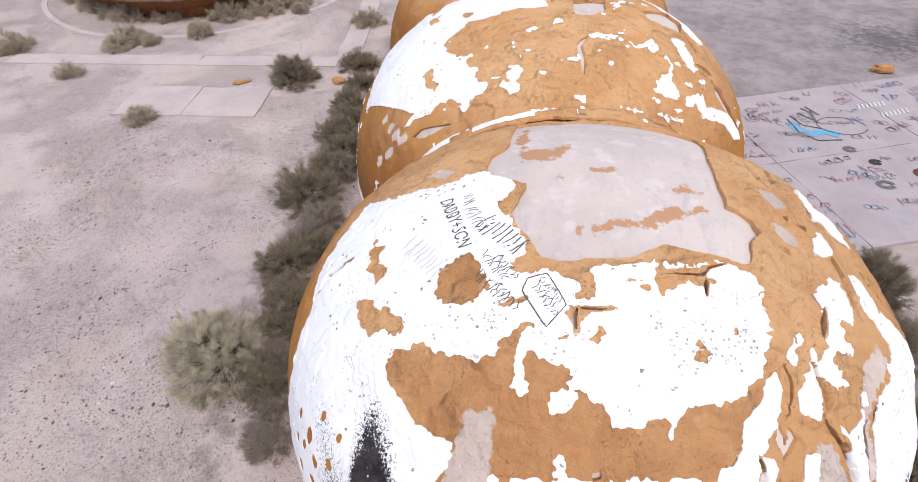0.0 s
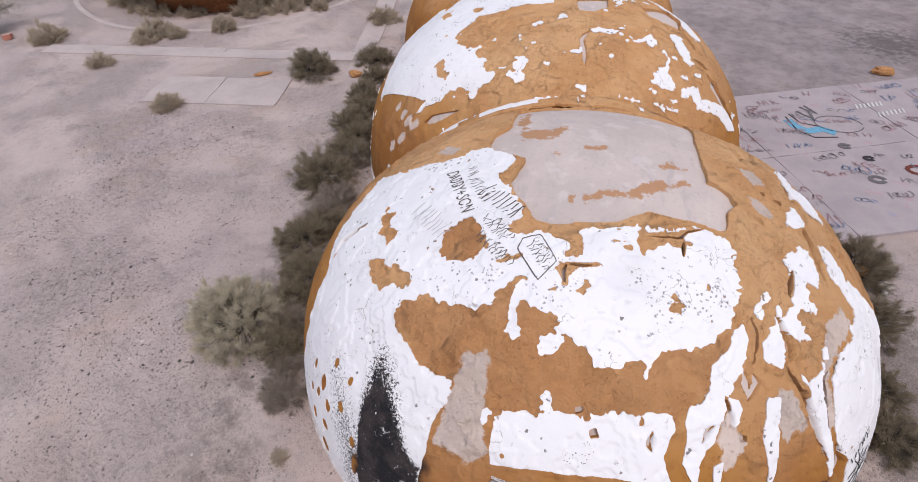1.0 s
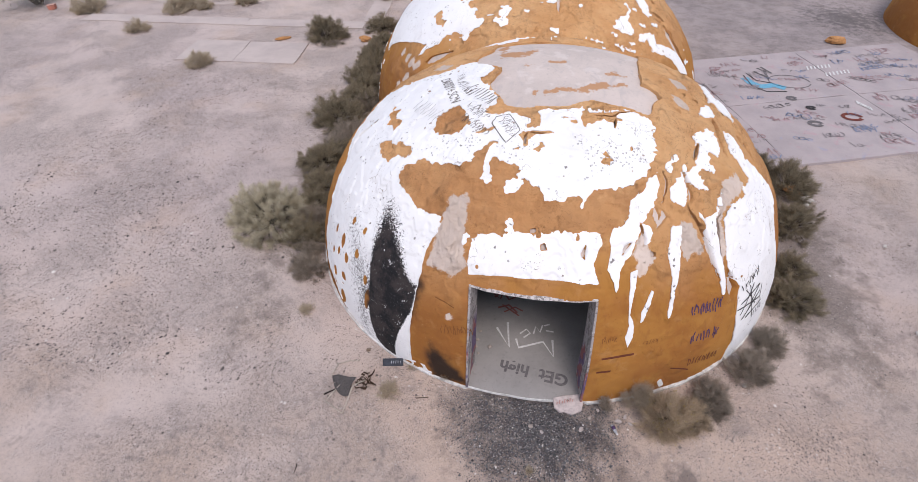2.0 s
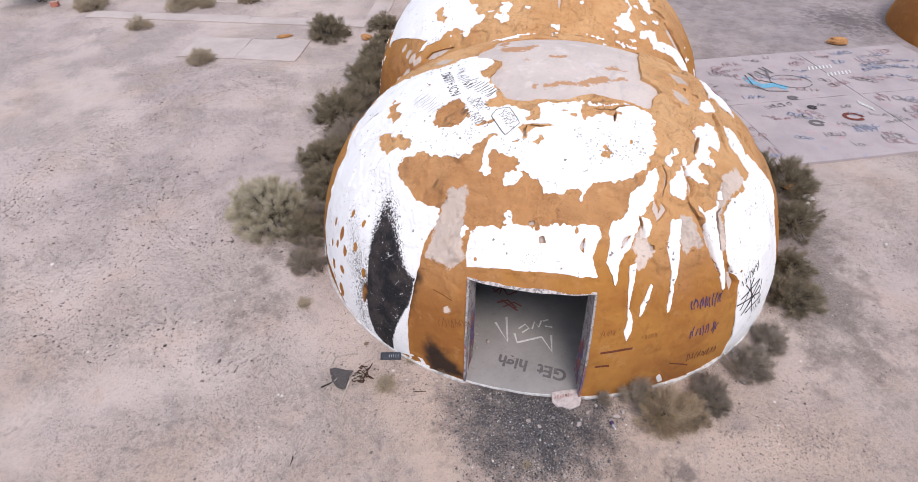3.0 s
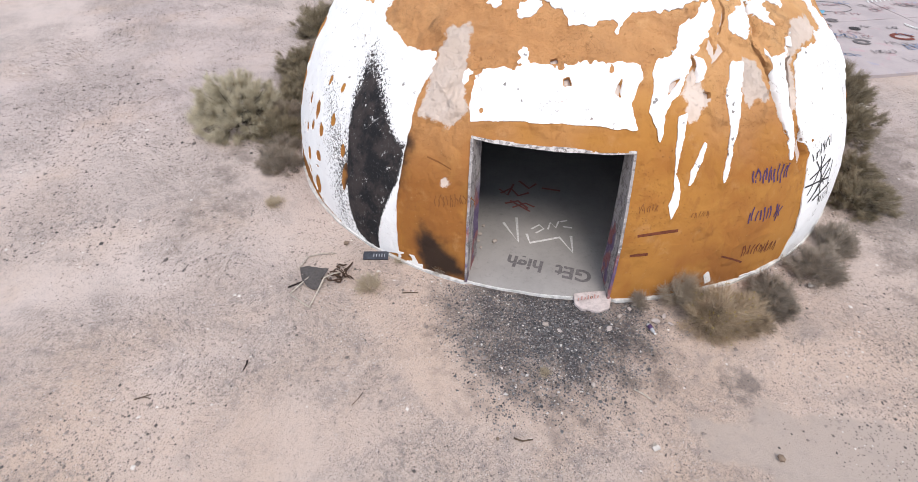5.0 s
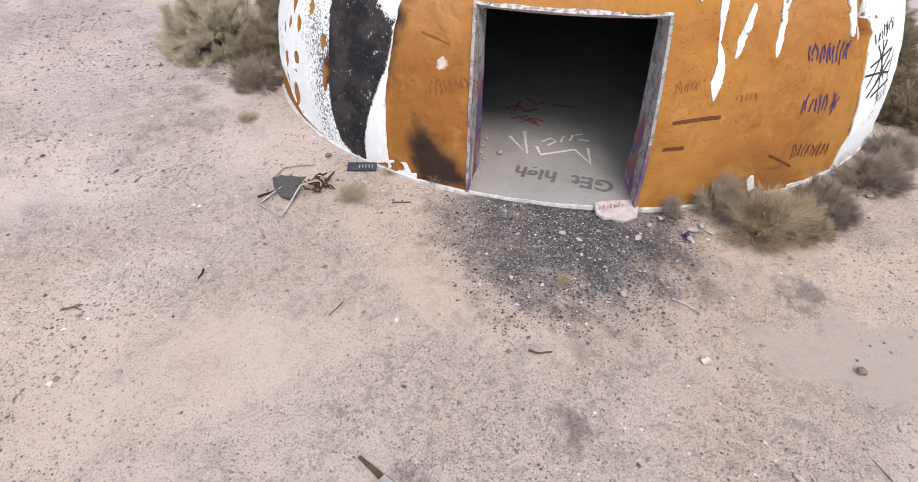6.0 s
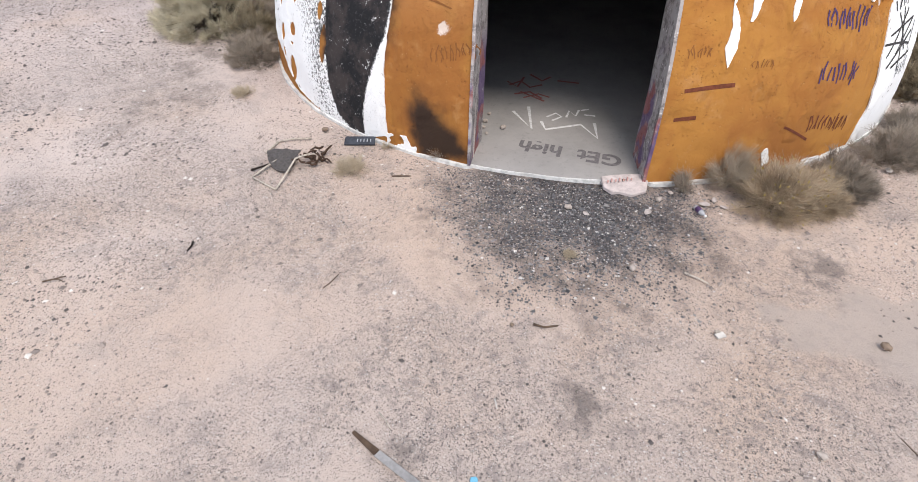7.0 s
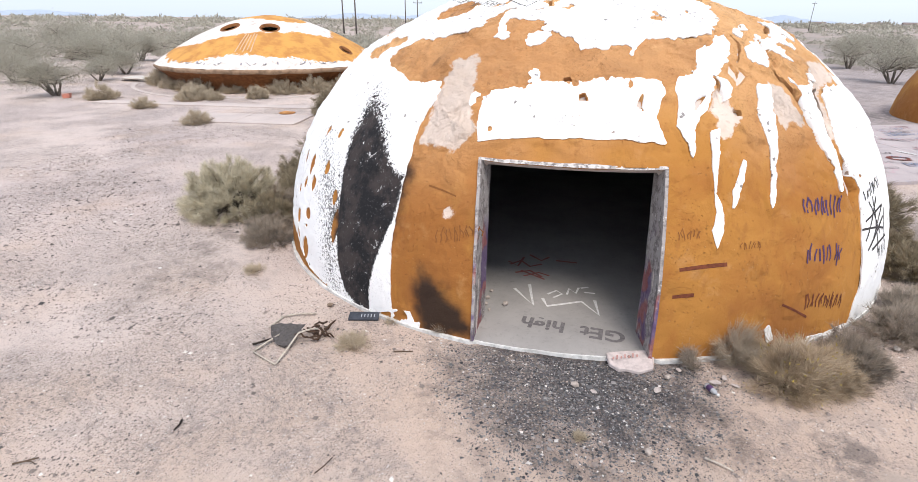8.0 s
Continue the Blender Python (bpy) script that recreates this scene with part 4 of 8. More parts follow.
    outline("pale", [(-2.56, -5.37), (-2.49, -5.36), (-2.43, -5.42), (-2.52, -5.46), (-2.58, -5.43)])
    outline("grey", [(-0.81, -4.07), (-0.7, -4.06), (-0.69, -4.13), (-0.79, -4.14)])
    outline("grey", [(-0.64, -4.34), (-0.54, -4.31), (-0.51, -4.44), (-0.63, -4.46)])
    outline("grey", [(1.36, -4.37), (1.45, -4.36), (1.46, -4.44), (1.37, -4.45)])
    outline("pale", [(-2.65, 1.09), (-2.46, 1.18), (-2.26, 0.97), (-2.38, 0.86)])
    outline("pale", [(-2.98, 0.72), (-2.91, 0.83), (-2.83, 0.71), (-2.9, 0.57)])
    outline("pale", [(2.28, 0.2), (2.63, 0.26), (2.64, -0.16), (2.39, -0.26)])
    outline("pale", [(2.2, -0.64), (2.42, -0.73), (2.45, -1.01), (2.23, -0.99)])
    outline("bare", [(2.9, -2.69), (3.28, -2.35), (3.41, -2.47), (3.37, -2.64), (3.13, -2.98), (2.9, -3.26), (2.8, -3.51), (3.01, -4.02), (2.98, -4.16), (2.81, -3.82), (2.73, -3.48), (2.82, -3.11)])
    outline("residue", [(-0.45, -1.03), (-0.38, -0.84), (-0.16, -0.74), (-0.03, -0.68), (0.24, -0.73), (0.61, -0.53), (0.8, -0.45), (1.13, -0.45), (1.4, -0.41), (1.3, -0.59), (0.99, -0.65), (0.62, -0.82), (0.27, -0.94), (-0.05, -0.95), (-0.26, -0.93), (-0.35, -1.15), (-0.46, -1.2)])
    outline("residue", [(-0.75, 0.35), (-0.63, 0.47), (-0.51, 0.41), (-0.58, 0.25), (-0.68, 0.21)])
    outline("residue", [(-0.62, -0.85), (-0.49, -0.82), (-0.55, -0.95), (-0.57, -1.04), (-0.64, -1.02), (-0.59, -0.92)])
    outline("residue", [(0.96, -0.01), (1.19, 0.17), (1.19, 0.03), (1.34, -0.07), (1.19, -0.13), (1.03, -0.07)])
    outline("residue", [(-0.23, 0.46), (-0.16, 0.6), (0.2, 0.62), (0.12, 0.49), (-0.16, 0.39)])
    outline("residue", [(-1.26, 1.18), (-1.1, 1.41), (-0.64, 1.34), (-0.37, 1.49), (-0.35, 1.34), (-0.55, 1), (-0.83, 0.93), (-1.19, 0.97)])
    outline("residue", [(-1.17, 2), (-0.89, 2.8), (-0.92, 2.03), (-1.07, 1.4), (-1.22, 1.46)])
    outline("soot", [(-3.5, -2.92), (-3.4, -3.17), (-3.34, -3.51), (-3.31, -3.92), (-3.29, -4.37), (-3.18, -4.61), (-3.05, -4.68), (-3.23, -4.94), (-3.4, -5.16), (-3.63, -5.29), (-3.94, -5.48), (-4.34, -5.78), (-4.52, -6.03), (-4.83, -5.79), (-5.02, -5.41), (-4.95, -5.01), (-4.69, -4.54), (-4.4, -4.13), (-4.17, -3.73), (-3.91, -3.36), (-3.69, -3.07)])
    outline("scrub", [(-4.6, -2.79), (-4.52, -3.18), (-4.45, -3.63), (-4.42, -4.12), (-4.62, -4.56), (-5, -4.92), (-5.23, -5.34), (-5.43, -5.04), (-5.21, -4.51), (-5.02, -4.02), (-4.78, -3.44)])
    outline("soot", [(-3.2, -5.94), (-3.03, -6.16), (-2.82, -6.36), (-2.62, -6.64), (-2.54, -6.93), (-2.96, -6.87), (-3.32, -6.68), (-3.35, -6.37)])
    outline("fresh", [(-3.5, -2.2), (-2.5, -2.3), (-1.6, -2.1), (-1.15, -2.5), (-0.9, -3.0), (-0.5, -3.5), (0.6, -3.4), (1.5, -2.9), (1.3, -3.7), (0.6, -4.3), (-1.2, -4.4), (-2.0, -4.4), (-2.8, -3.7)])
    outline("fresh", [(-2.6, -1.0), (-1.8, -1.0), (-1.8, -2.0), (-2.6, -2.0)])
    outline("flecked", [(0.1, -2.35), (0.7, -2.3), (1.25, -2.45), (1.3, -2.75), (0.9, -3.1), (0.3, -3.2), (0.0, -2.8)])
    outline("flecked", [(-2.7, -2.0), (-2.0, -1.95), (-1.55, -2.15), (-1.7, -2.4), (-2.6, -2.3)])
    outline("crack", [(-4.78, -0.64), (-4.48, -0.36), (-4.14, -0.42), (-3.85, -0.44)])
    outline("crack", [(2.36, 1.59), (2.51, 1.33), (2.6, 0.89), (2.62, 0.47)])
    outline("crack", [(2.89, -1.11), (2.99, -1.38), (3.04, -1.76), (3.09, -2.04)])
    outline("crack", [(3.68, -1.02), (3.86, -1.24), (4.08, -1.46)])
    outline("crack", [(1.99, -2.77), (2.08, -2.98), (2.16, -3.21), (2.12, -3.38)])
    outline("crack", [(1.17, -4.02), (1.22, -4.2), (1.22, -4.33)])
    outline("crack", [(2.31, -3.67), (2.49, -3.95), (2.71, -4.24), (3.01, -4.57)])
    outline("crack", [(3.12, -4.3), (3.37, -4.42), (3.49, -4.63)])
    outline("crack", [(0.16, -4.37), (0.12, -4.52), (0.14, -4.59)])
    outline("crack", [(0.97, -4.28), (0.89, -4.37), (0.83, -4.49)])
    outline("pit", [(3.2, -4.44), (3.36, -4.41), (3.57, -4.52), (3.57, -4.74), (3.35, -4.65)])
    outline("crack", [(2.84, 1.91), (3.07, 1.72), (2.83, 0.55)])
    outline("crack", [(2.92, -1.11), (2.97, -1.48), (3.08, -1.93)])
    outline("crack", [(2.13, -1.12), (2.19, -1.15), (2.24, -1.23)])
    outline("crack", [(1.43, -3.59), (1.46, -3.72), (1.52, -3.92)])
    outline("crack", [(1.46, -3.97), (1.61, -3.71), (1.57, -3.6)])
    outline("crack", [(3.18, 0.11), (3.16, -0.21), (3.27, -0.39)])
    outline("crack", [(3.93, -0.78), (3.91, -1.13), (3.89, -1.4)])
    outline("scrub", [(-4.3, -3.9), (-3.6, -4.4), (-3.5, -5.0), (-4.3, -5.2), (-5.2, -4.5), (-4.9, -3.9)])
    outline("flecked", [(-1.2, -2.5), (-0.7, -2.6), (-0.7, -3.0), (-1.2, -2.9)])
    for width, line in ((0.05, [(-4.78, -0.64), (-4.48, -0.40), (-4.14, -0.42), (-3.85, -0.44)]), (0.024, [(-0.80, -2.20), (-0.60, -2.25), (-0.35, -2.24)]), (0.026, [(-0.78, -2.18), (-0.84, -2.34), (-0.83, -2.50)])):
        outline("gash", (width, line))
    found["oval"] = [(-4.55, -2.79, 0.071, 0.089), (-5.11, -2.94, 0.11, 0.16), (-5.12, -3.36, 0.11, 0.124), (-4.65, -3.51, 0.1, 0.106), (-5.43, -2.99, 0.08, 0.102), (-5.94, -3.21, 0.15, 0.124), (-5.52, -3.61, 0.14, 0.083), (-5.97, -3.91, 0.17, 0.18), (-6.12, -3.42, 0.127, 0.094), (-4.57, -4.13, 0.09, 0.109), (-4.23, -3.2, 0.062, 0.072), (-4.74, -4.52, 0.11, 0.235), (-5.3, -2.5, 0.07, 0.11), (-5.75, -2.75, 0.09, 0.09), (-6.4, -3.0, 0.11, 0.08)]
    outline("gash", (0.040, [(2.9, 1.96), (3.02, 1.7), (2.9, 1.1), (2.78, 0.52)]))
    outline("gash", (0.030, [(2.11, -1.1), (2.16, -1.16), (2.23, -1.23)]))
    outline("gash", (0.045, [(2.95, -1.07), (2.96, -1.23), (3.0, -1.49), (3.08, -1.87)]))
    outline("gash", (0.028, [(2.46, -0.4), (2.49, -0.52)]))
    outline("gash", (0.028, [(2.64, -0.54), (2.72, -0.56), (2.76, -0.64)]))
    outline("gash", (0.040, [(3.68, -0.95), (3.78, -1.22)]))
    outline("gash", (0.030, [(2.84, -3.31), (2.71, -3.5), (2.77, -3.76), (2.91, -4.1)]))
    outline("gash", (0.030, [(2.06, -2.94), (2.1, -3.15), (2.11, -3.36)]))
    outline("gash", (0.032, [(2.03, -3.41), (2.18, -3.58), (2.36, -3.8), (2.5, -4.04), (2.71, -4.3)]))
    outline("gash", (0.024, [(1.14, -3.91), (1.18, -4.14)]))
    outline("gash", (0.028, [(2.42, -2.02), (2.32, -2.27), (2.27, -2.46)]))
    outline("gash", (0.026, [(1.61, -2.84), (1.67, -3.07), (1.58, -3.49)]))
    outline("gash", (0.022, [(0.27, -1.79), (0.4, -1.75), (0.81, -1.79), (0.91, -1.68), (1.06, -1.62), (1.18, -1.58)]))
    outline("gash", (0.024, [(0.84, -1.8), (0.79, -2.09)]))
    outline("gash", (0.032, [(3.18, 0.11), (3.16, -0.21), (3.27, -0.39)]))
    outline("gash", (0.030, [(3.93, -0.78), (3.91, -1.13), (3.89, -1.4)]))
    outline("gash", (0.026, [(1.46, -3.97), (1.56, -3.8), (1.57, -3.6)]))
    return found


def second_dome_regions():
    found, outline = dome_regions()
    outline("coat", [(-5.35, -1.38), (-5.14, -1.03), (-4.94, -0.15), (-4.76, 0.71), (-4.29, 1.01), (-3.8, 1.28), (-3.33, 1.52), (-3.17, 0.72), (-2.94, 0.91), (-2.77, 1.78), (-1.76, 0.43), (-0.25, -0.04), (-0.27, -0.43), (-0.76, -0.49), (-1.31, -0.58), (-1.72, -0.73), (-2.14, -0.75), (-2.34, -1.05), (-2.54, -1.17), (-2.71, -1.37), (-2.54, -1.83), (-2.15, -2.07), (-2.02, -1.97), (-1.98, -2.12), (-2.12, -2.2), (-2.08, -2.34), (-1.84, -2.52), (-1.94, -2.65), (-1.87, -2.86), (-1.61, -3), (-1.74, -3.18), (-2, -3.24), (-2, -3.44), (-2.21, -3.54), (-2.27, -3.36), (-2.41, -3.14), (-2.55, -3.08), (-2.85, -3.1), (-3.01, -3.22), (-3.42, -3.17), (-3.61, -3.26), (-3.79, -3.19), (-3.41, -3.03), (-3.75, -2.76), (-4.36, -2.22), (-5.05, -1.55)])
    outline("coat", [(-1.16, -2.64), (-0.97, -2.63), (-0.85, -2.77), (-0.98, -2.98), (-0.85, -3.14), (-0.98, -3.29), (-1.16, -3.33), (-1.29, -3.14), (-1.39, -3.05), (-1.23, -3.01)])
    outline("coat", [(2.02, -2.74), (2.18, -2.53), (2.33, -2.43), (2.43, -2.11), (2.28, -1.98), (2.39, -1.88), (2.48, -2.14), (2.43, -2.58), (2.6, -2.88), (2.44, -3.01), (2.22, -3.03), (1.93, -2.99)])
    outline("coat", [(2.58, -1.18), (2.86, -0.92), (2.95, -1.26), (3.13, -1.66), (3.19, -1.81), (3.03, -2.06), (2.84, -1.94), (2.7, -1.55)])
    outline("coat", [(1.51, -1.75), (1.63, -1.87), (1.85, -1.68), (2.09, -1.47), (2.2, -1.72), (2.03, -1.92), (1.91, -1.8), (1.61, -1.97)])
    outline("coat", [(0.58, -1.75), (0.79, -1.62), (1.25, -1.64), (1.2, -1.78), (0.64, -1.87)])
    outline("coat", [(2.76, -2.8), (3.29, -2.52), (3.47, -2.71), (4.17, -2.4), (4.54, -2.44), (4.99, -2.5), (4.59, -2.82), (4.05, -2.81), (3.28, -3.08), (3.1, -2.88), (2.79, -3)])
    outline("coat", [(2.55, 1.48), (2.84, 1.27), (3.39, 0.92), (3.71, -0.37), (3.47, -0.66), (3.12, -0.2), (2.8, 0.51)])
    outline("coat", [(-0.84, -1.58), (-0.58, -1.46), (-0.49, -1.56), (-0.71, -1.67)])
    outline("coat", [(-0.04, -2.55), (0.28, -2.41), (0.41, -2.35), (0.47, -2.48), (0.28, -2.56)])
    outline("coat", [(0.13, -3.53), (0.25, -3.43), (0.44, -3.39), (0.41, -3.54)])
    outline("bare", [(-3.21, -2.09), (-2.96, -2.06), (-2.9, -2.36), (-2.74, -2.6), (-2.89, -2.73), (-3.08, -2.51)])
    outline("bare", [(-3.22, 0.36), (-2.89, 0.35), (-2.93, -0.11), (-3.13, -0.1)])
    outline("bare", [(-2.39, -0.19), (-2.17, -0.14), (-1.95, -0.35), (-2.16, -0.5)])
    outline("grey", [(0.4, -0.03), (1.2, 0.17), (1.13, -0.47), (0.74, -0.85), (0.39, -0.84), (0.33, -0.42)])
    outline("grey", [(2.05, -0.07), (2.97, 0.81), (3.21, 0.41), (3.03, -0.55), (2.71, -0.55), (2.19, -0.5)])
    outline("grey", [(3.67, -1.73), (4.07, -1.96), (4.54, -2.19), (4.96, -2.35), (4.17, -2.4), (3.76, -2.12)])
    outline("grey", [(-3.54, -3.53), (-3.27, -3.48), (-2.57, -3.62), (-2.47, -3.66), (-2.95, -3.69), (-3.37, -3.65)])
    for a, b, ra, rb in ((-4.42, -2.57, 0.12, 0.08), (-4.2, -2.92, 0.13, 0.09), (-3.86, -3.43, 0.18, 0.10), (-4.38, -3.47, 0.15, 0.10), (-4.84, -3.41, 0.14, 0.10), (-2.2, -2.88, 0.11, 0.08), (-4.05, -3.2, 0.15, 0.09)):
        outline("pale", [(a + ra * math.cos(k * math.pi / 6), b + rb * math.sin(k * math.pi / 6)) for k in range(12)])
    outline("crack", [(0.58, -1.71), (0.37, -2.04), (0.42, -2.48), (0.42, -2.92)])
    outline("crack", [(3.21, -1.7), (3.46, -1.76), (3.67, -1.73)])
    outline("crack", [(3.02, -0.24), (3.23, -0.78), (3.41, -1.1)])
    outline("coat", [(-1.32, -3.85), (-0.79, -3.75), (-0.18, -3.71), (0.44, -3.68), (0.25, -3.77), (-0.3, -3.86), (-1.04, -3.92)])
    outline("coat", [(1.19, -3.55), (1.52, -3.54), (1.73, -3.56), (1.39, -3.59)])
    outline("coat", [(2.01, -3.51), (2.6, -3.42), (3.02, -3.37), (2.61, -3.48)])
    outline("coat", [(2.36, -3.25), (2.67, -3.16), (2.72, -3.22), (2.44, -3.3)])
    outline("coat", [(2.7, -2.45), (2.95, -2.39), (2.97, -2.46), (2.74, -2.54)])
    outline("coat", [(3.14, -2.17), (3.43, -1.97), (3.38, -2.15), (3.16, -2.29)])
    outline("coat", [(-0.17, -1.23), (-0.03, -1.1), (0.02, -1.29), (-0.14, -1.36)])
    outline("coat", [(-0.48, -2.81), (-0.36, -2.89), (-0.39, -2.96), (-0.49, -2.91)])
    found["gash"] = [(0.035, [(0.58, -1.71), (0.39, -1.96), (0.39, -2.22), (0.42, -2.45), (0.44, -2.88)]), (0.05, [(3.21, -1.6), (3.46, -1.60), (3.73, -1.62)]), (0.045, [(3.02, -0.24), (3.23, -0.78), (3.41, -1.1)]), (0.04, [(3.85, -1.86), (4.07, -1.98)])]
    return found


# ---- ground ----
def build_ground():
    rings = np.concatenate([np.arange(0, 9, 0.12), np.arange(9, 40, 0.6), 40 * 1.25 ** np.arange(0, 21)])
    n = 160
    ang = np.linspace(0, 2 * np.pi, n, endpoint=False)
    r, a = np.meshgrid(rings, ang, indexing="ij")
    p = np.stack([1.0 + r.ravel() * np.cos(a.ravel()), 3.0 + r.ravel() * np.sin(a.ravel()), np.zeros(r.size)], 1)
    calm = np.clip((22 - r.ravel()) / 10, 0, 1)
    p[:, 2] = calm * (0.022 * vnoise(p, 0.5, 41, 2) + 0.008 * vnoise(p, 2.2, 42, 2)) - 0.012
    i = np.arange(len(rings) - 1)[:, None] * n + np.arange(n)[None]
    j = np.arange(len(rings) - 1)[:, None] * n + (np.arange(n)[None] + 1) % n
    quads = np.stack([i, i + n, j + n, j], -1).reshape(-1, 4)
    ob = part("ground", mesh_from("ground", p, quads, GROUND), None, None)
    tagged(ob, "pinkish desert sand with grey gravel and charcoal", "ground", kind="structure")


build_ground()


def box(x0, x1, y0, y1, z0, z1, bevel=0.0):
    bm = bmesh.new()
    bmesh.ops.create_cube(bm, size=1.0)
    for v in bm.verts:
        v.co = Vector(((x0 + x1) / 2 + v.co.x * (x1 - x0), (y0 + y1) / 2 + v.co.y * (y1 - y0), (z0 + z1) / 2 + v.co.z * (z1 - z0)))
    if bevel:
        bmesh.ops.bevel(bm, geom=bm.edges[:], offset=bevel, segments=2, affect="EDGES", profile=0.6)
    return bm


def worn(bm, amount, scale, seed=0):
    """Knocks the corners of a mesh about a little."""
    for v in bm.verts:
        v.co += amount * noise.noise_vector(v.co * scale + Vector((seed * 7.1, seed * 3.3, 0)))
    return bm


def ribbon(points, width, name, mat, lift=0.0):
    """A flat painted or scratched stroke through points, as a mesh."""
    p = np.array(points, float)
    d = np.gradient(p, axis=0)
    side = np.stack([-d[:, 1], d[:, 0], np.zeros(len(p))], 1)
    side /= np.maximum(np.linalg.norm(side, axis=1), 1e-6)[:, None]
    v = np.concatenate([p + side * width / 2, p - side * width / 2])
    n = len(p)
    i = np.arange(n - 1)
    return mesh_from(name, v + np.array([0, 0, lift]), np.stack([i, i + 1, i + 1 + n, i + n], 1), mat, False)


# concrete floor of the row of domes, with its whitewashed rim
def floor_plate(dome, grow, z0, z1, name, mat, label):
    ang = np.linspace(0, 2 * np.pi, 360, endpoint=False)
    rim = dome.point(np.stack([7.5 * np.sin(ang), 7.5 * np.cos(ang)], 1), grow)
    # the rim stands proud of the wall, but is worn back at the threshold
    plain_rim = dome.point(np.stack([7.5 * np.sin(ang), 7.5 * np.cos(ang)], 1), -0.010)
    worn_off = ((np.abs(rim[:, 0] - 1.2) < 1.15) & (rim[:, 1] < 3.5))[:, None]
    rim = np.where(worn_off & (grow > 0), plain_rim, rim)
    rim[:, 2] = 0
    rim[:, :2] += 0.02 * np.stack([vnoise(rim, 3.5, 51, 3), vnoise(rim, 3.5, 52, 3)], 1)
    lo, hi = rim.copy(), rim.copy()
    lo[:, 2], hi[:, 2] = z0, z1
    inner = hi.copy()
    inner[:, :2] = dome.c + (hi[:, :2] - dome.c) * 0.5
    mid = np.array([[*dome.c, z1]])
    n = 360
    i, j = np.arange(n), (np.arange(n) + 1) % n
    quads = np.concatenate([np.stack([i, j, j + n, i + n], 1), np.stack([i + n, j + n, j + 2 * n, i + 2 * n], 1)])
    fan = np.stack([i + 2 * n, j + 2 * n, np.full(n, 3 * n)], 1)
    ob = part(name, mesh_from(name, np.concatenate([lo, hi, inner, mid]), [quads, fan], mat, False), None, None)
    return tagged(ob, label, "floor", kind="structure")


for index, dome in enumerate((DOME_A, DOME_B, DOME_C)):
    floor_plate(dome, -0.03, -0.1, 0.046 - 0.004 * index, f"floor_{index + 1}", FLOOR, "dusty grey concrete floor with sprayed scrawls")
    ob = floor_plate(dome, 0.045, -0.1, 0.040 - 0.004 * index, f"trim_{index + 1}", KERB, "chipped whitewashed concrete rim at the dome's foot")
    ob["category"] = "kerb"

# the row of domes
dome_front = thing("foam_dome", (1.573, 7.262, 0), "orange foam dome with peeling white coating and an open doorway", "dome building", "row of domes")
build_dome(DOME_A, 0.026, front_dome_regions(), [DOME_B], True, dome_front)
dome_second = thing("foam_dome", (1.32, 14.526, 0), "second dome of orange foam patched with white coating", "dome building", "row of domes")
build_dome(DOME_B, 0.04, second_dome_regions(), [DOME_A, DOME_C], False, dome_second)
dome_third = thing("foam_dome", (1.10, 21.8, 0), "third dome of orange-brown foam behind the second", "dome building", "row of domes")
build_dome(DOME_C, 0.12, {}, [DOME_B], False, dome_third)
dome_far = thing("foam_dome", (22.75, 21.9, 0), "separate dome of rusty orange foam across the concrete pad", "dome building", "row of domes")
build_dome(DOME_R, 0.10, {"coat": [[(-6.6, -2.6), (-6.1, -2.7), (-6.3, -3.3), (-6.9, -3.1)], [(-1.5, -1.5), (1.5, -1.2), (1.2, 1.6), (-1.4, 1.2)]]}, [], False, dome_far)
for ob in (dome_front, dome_second, dome_third, dome_far):
    for child in ob.children:
        child.matrix_parent_inverse = ob.matrix_basis.inverted()


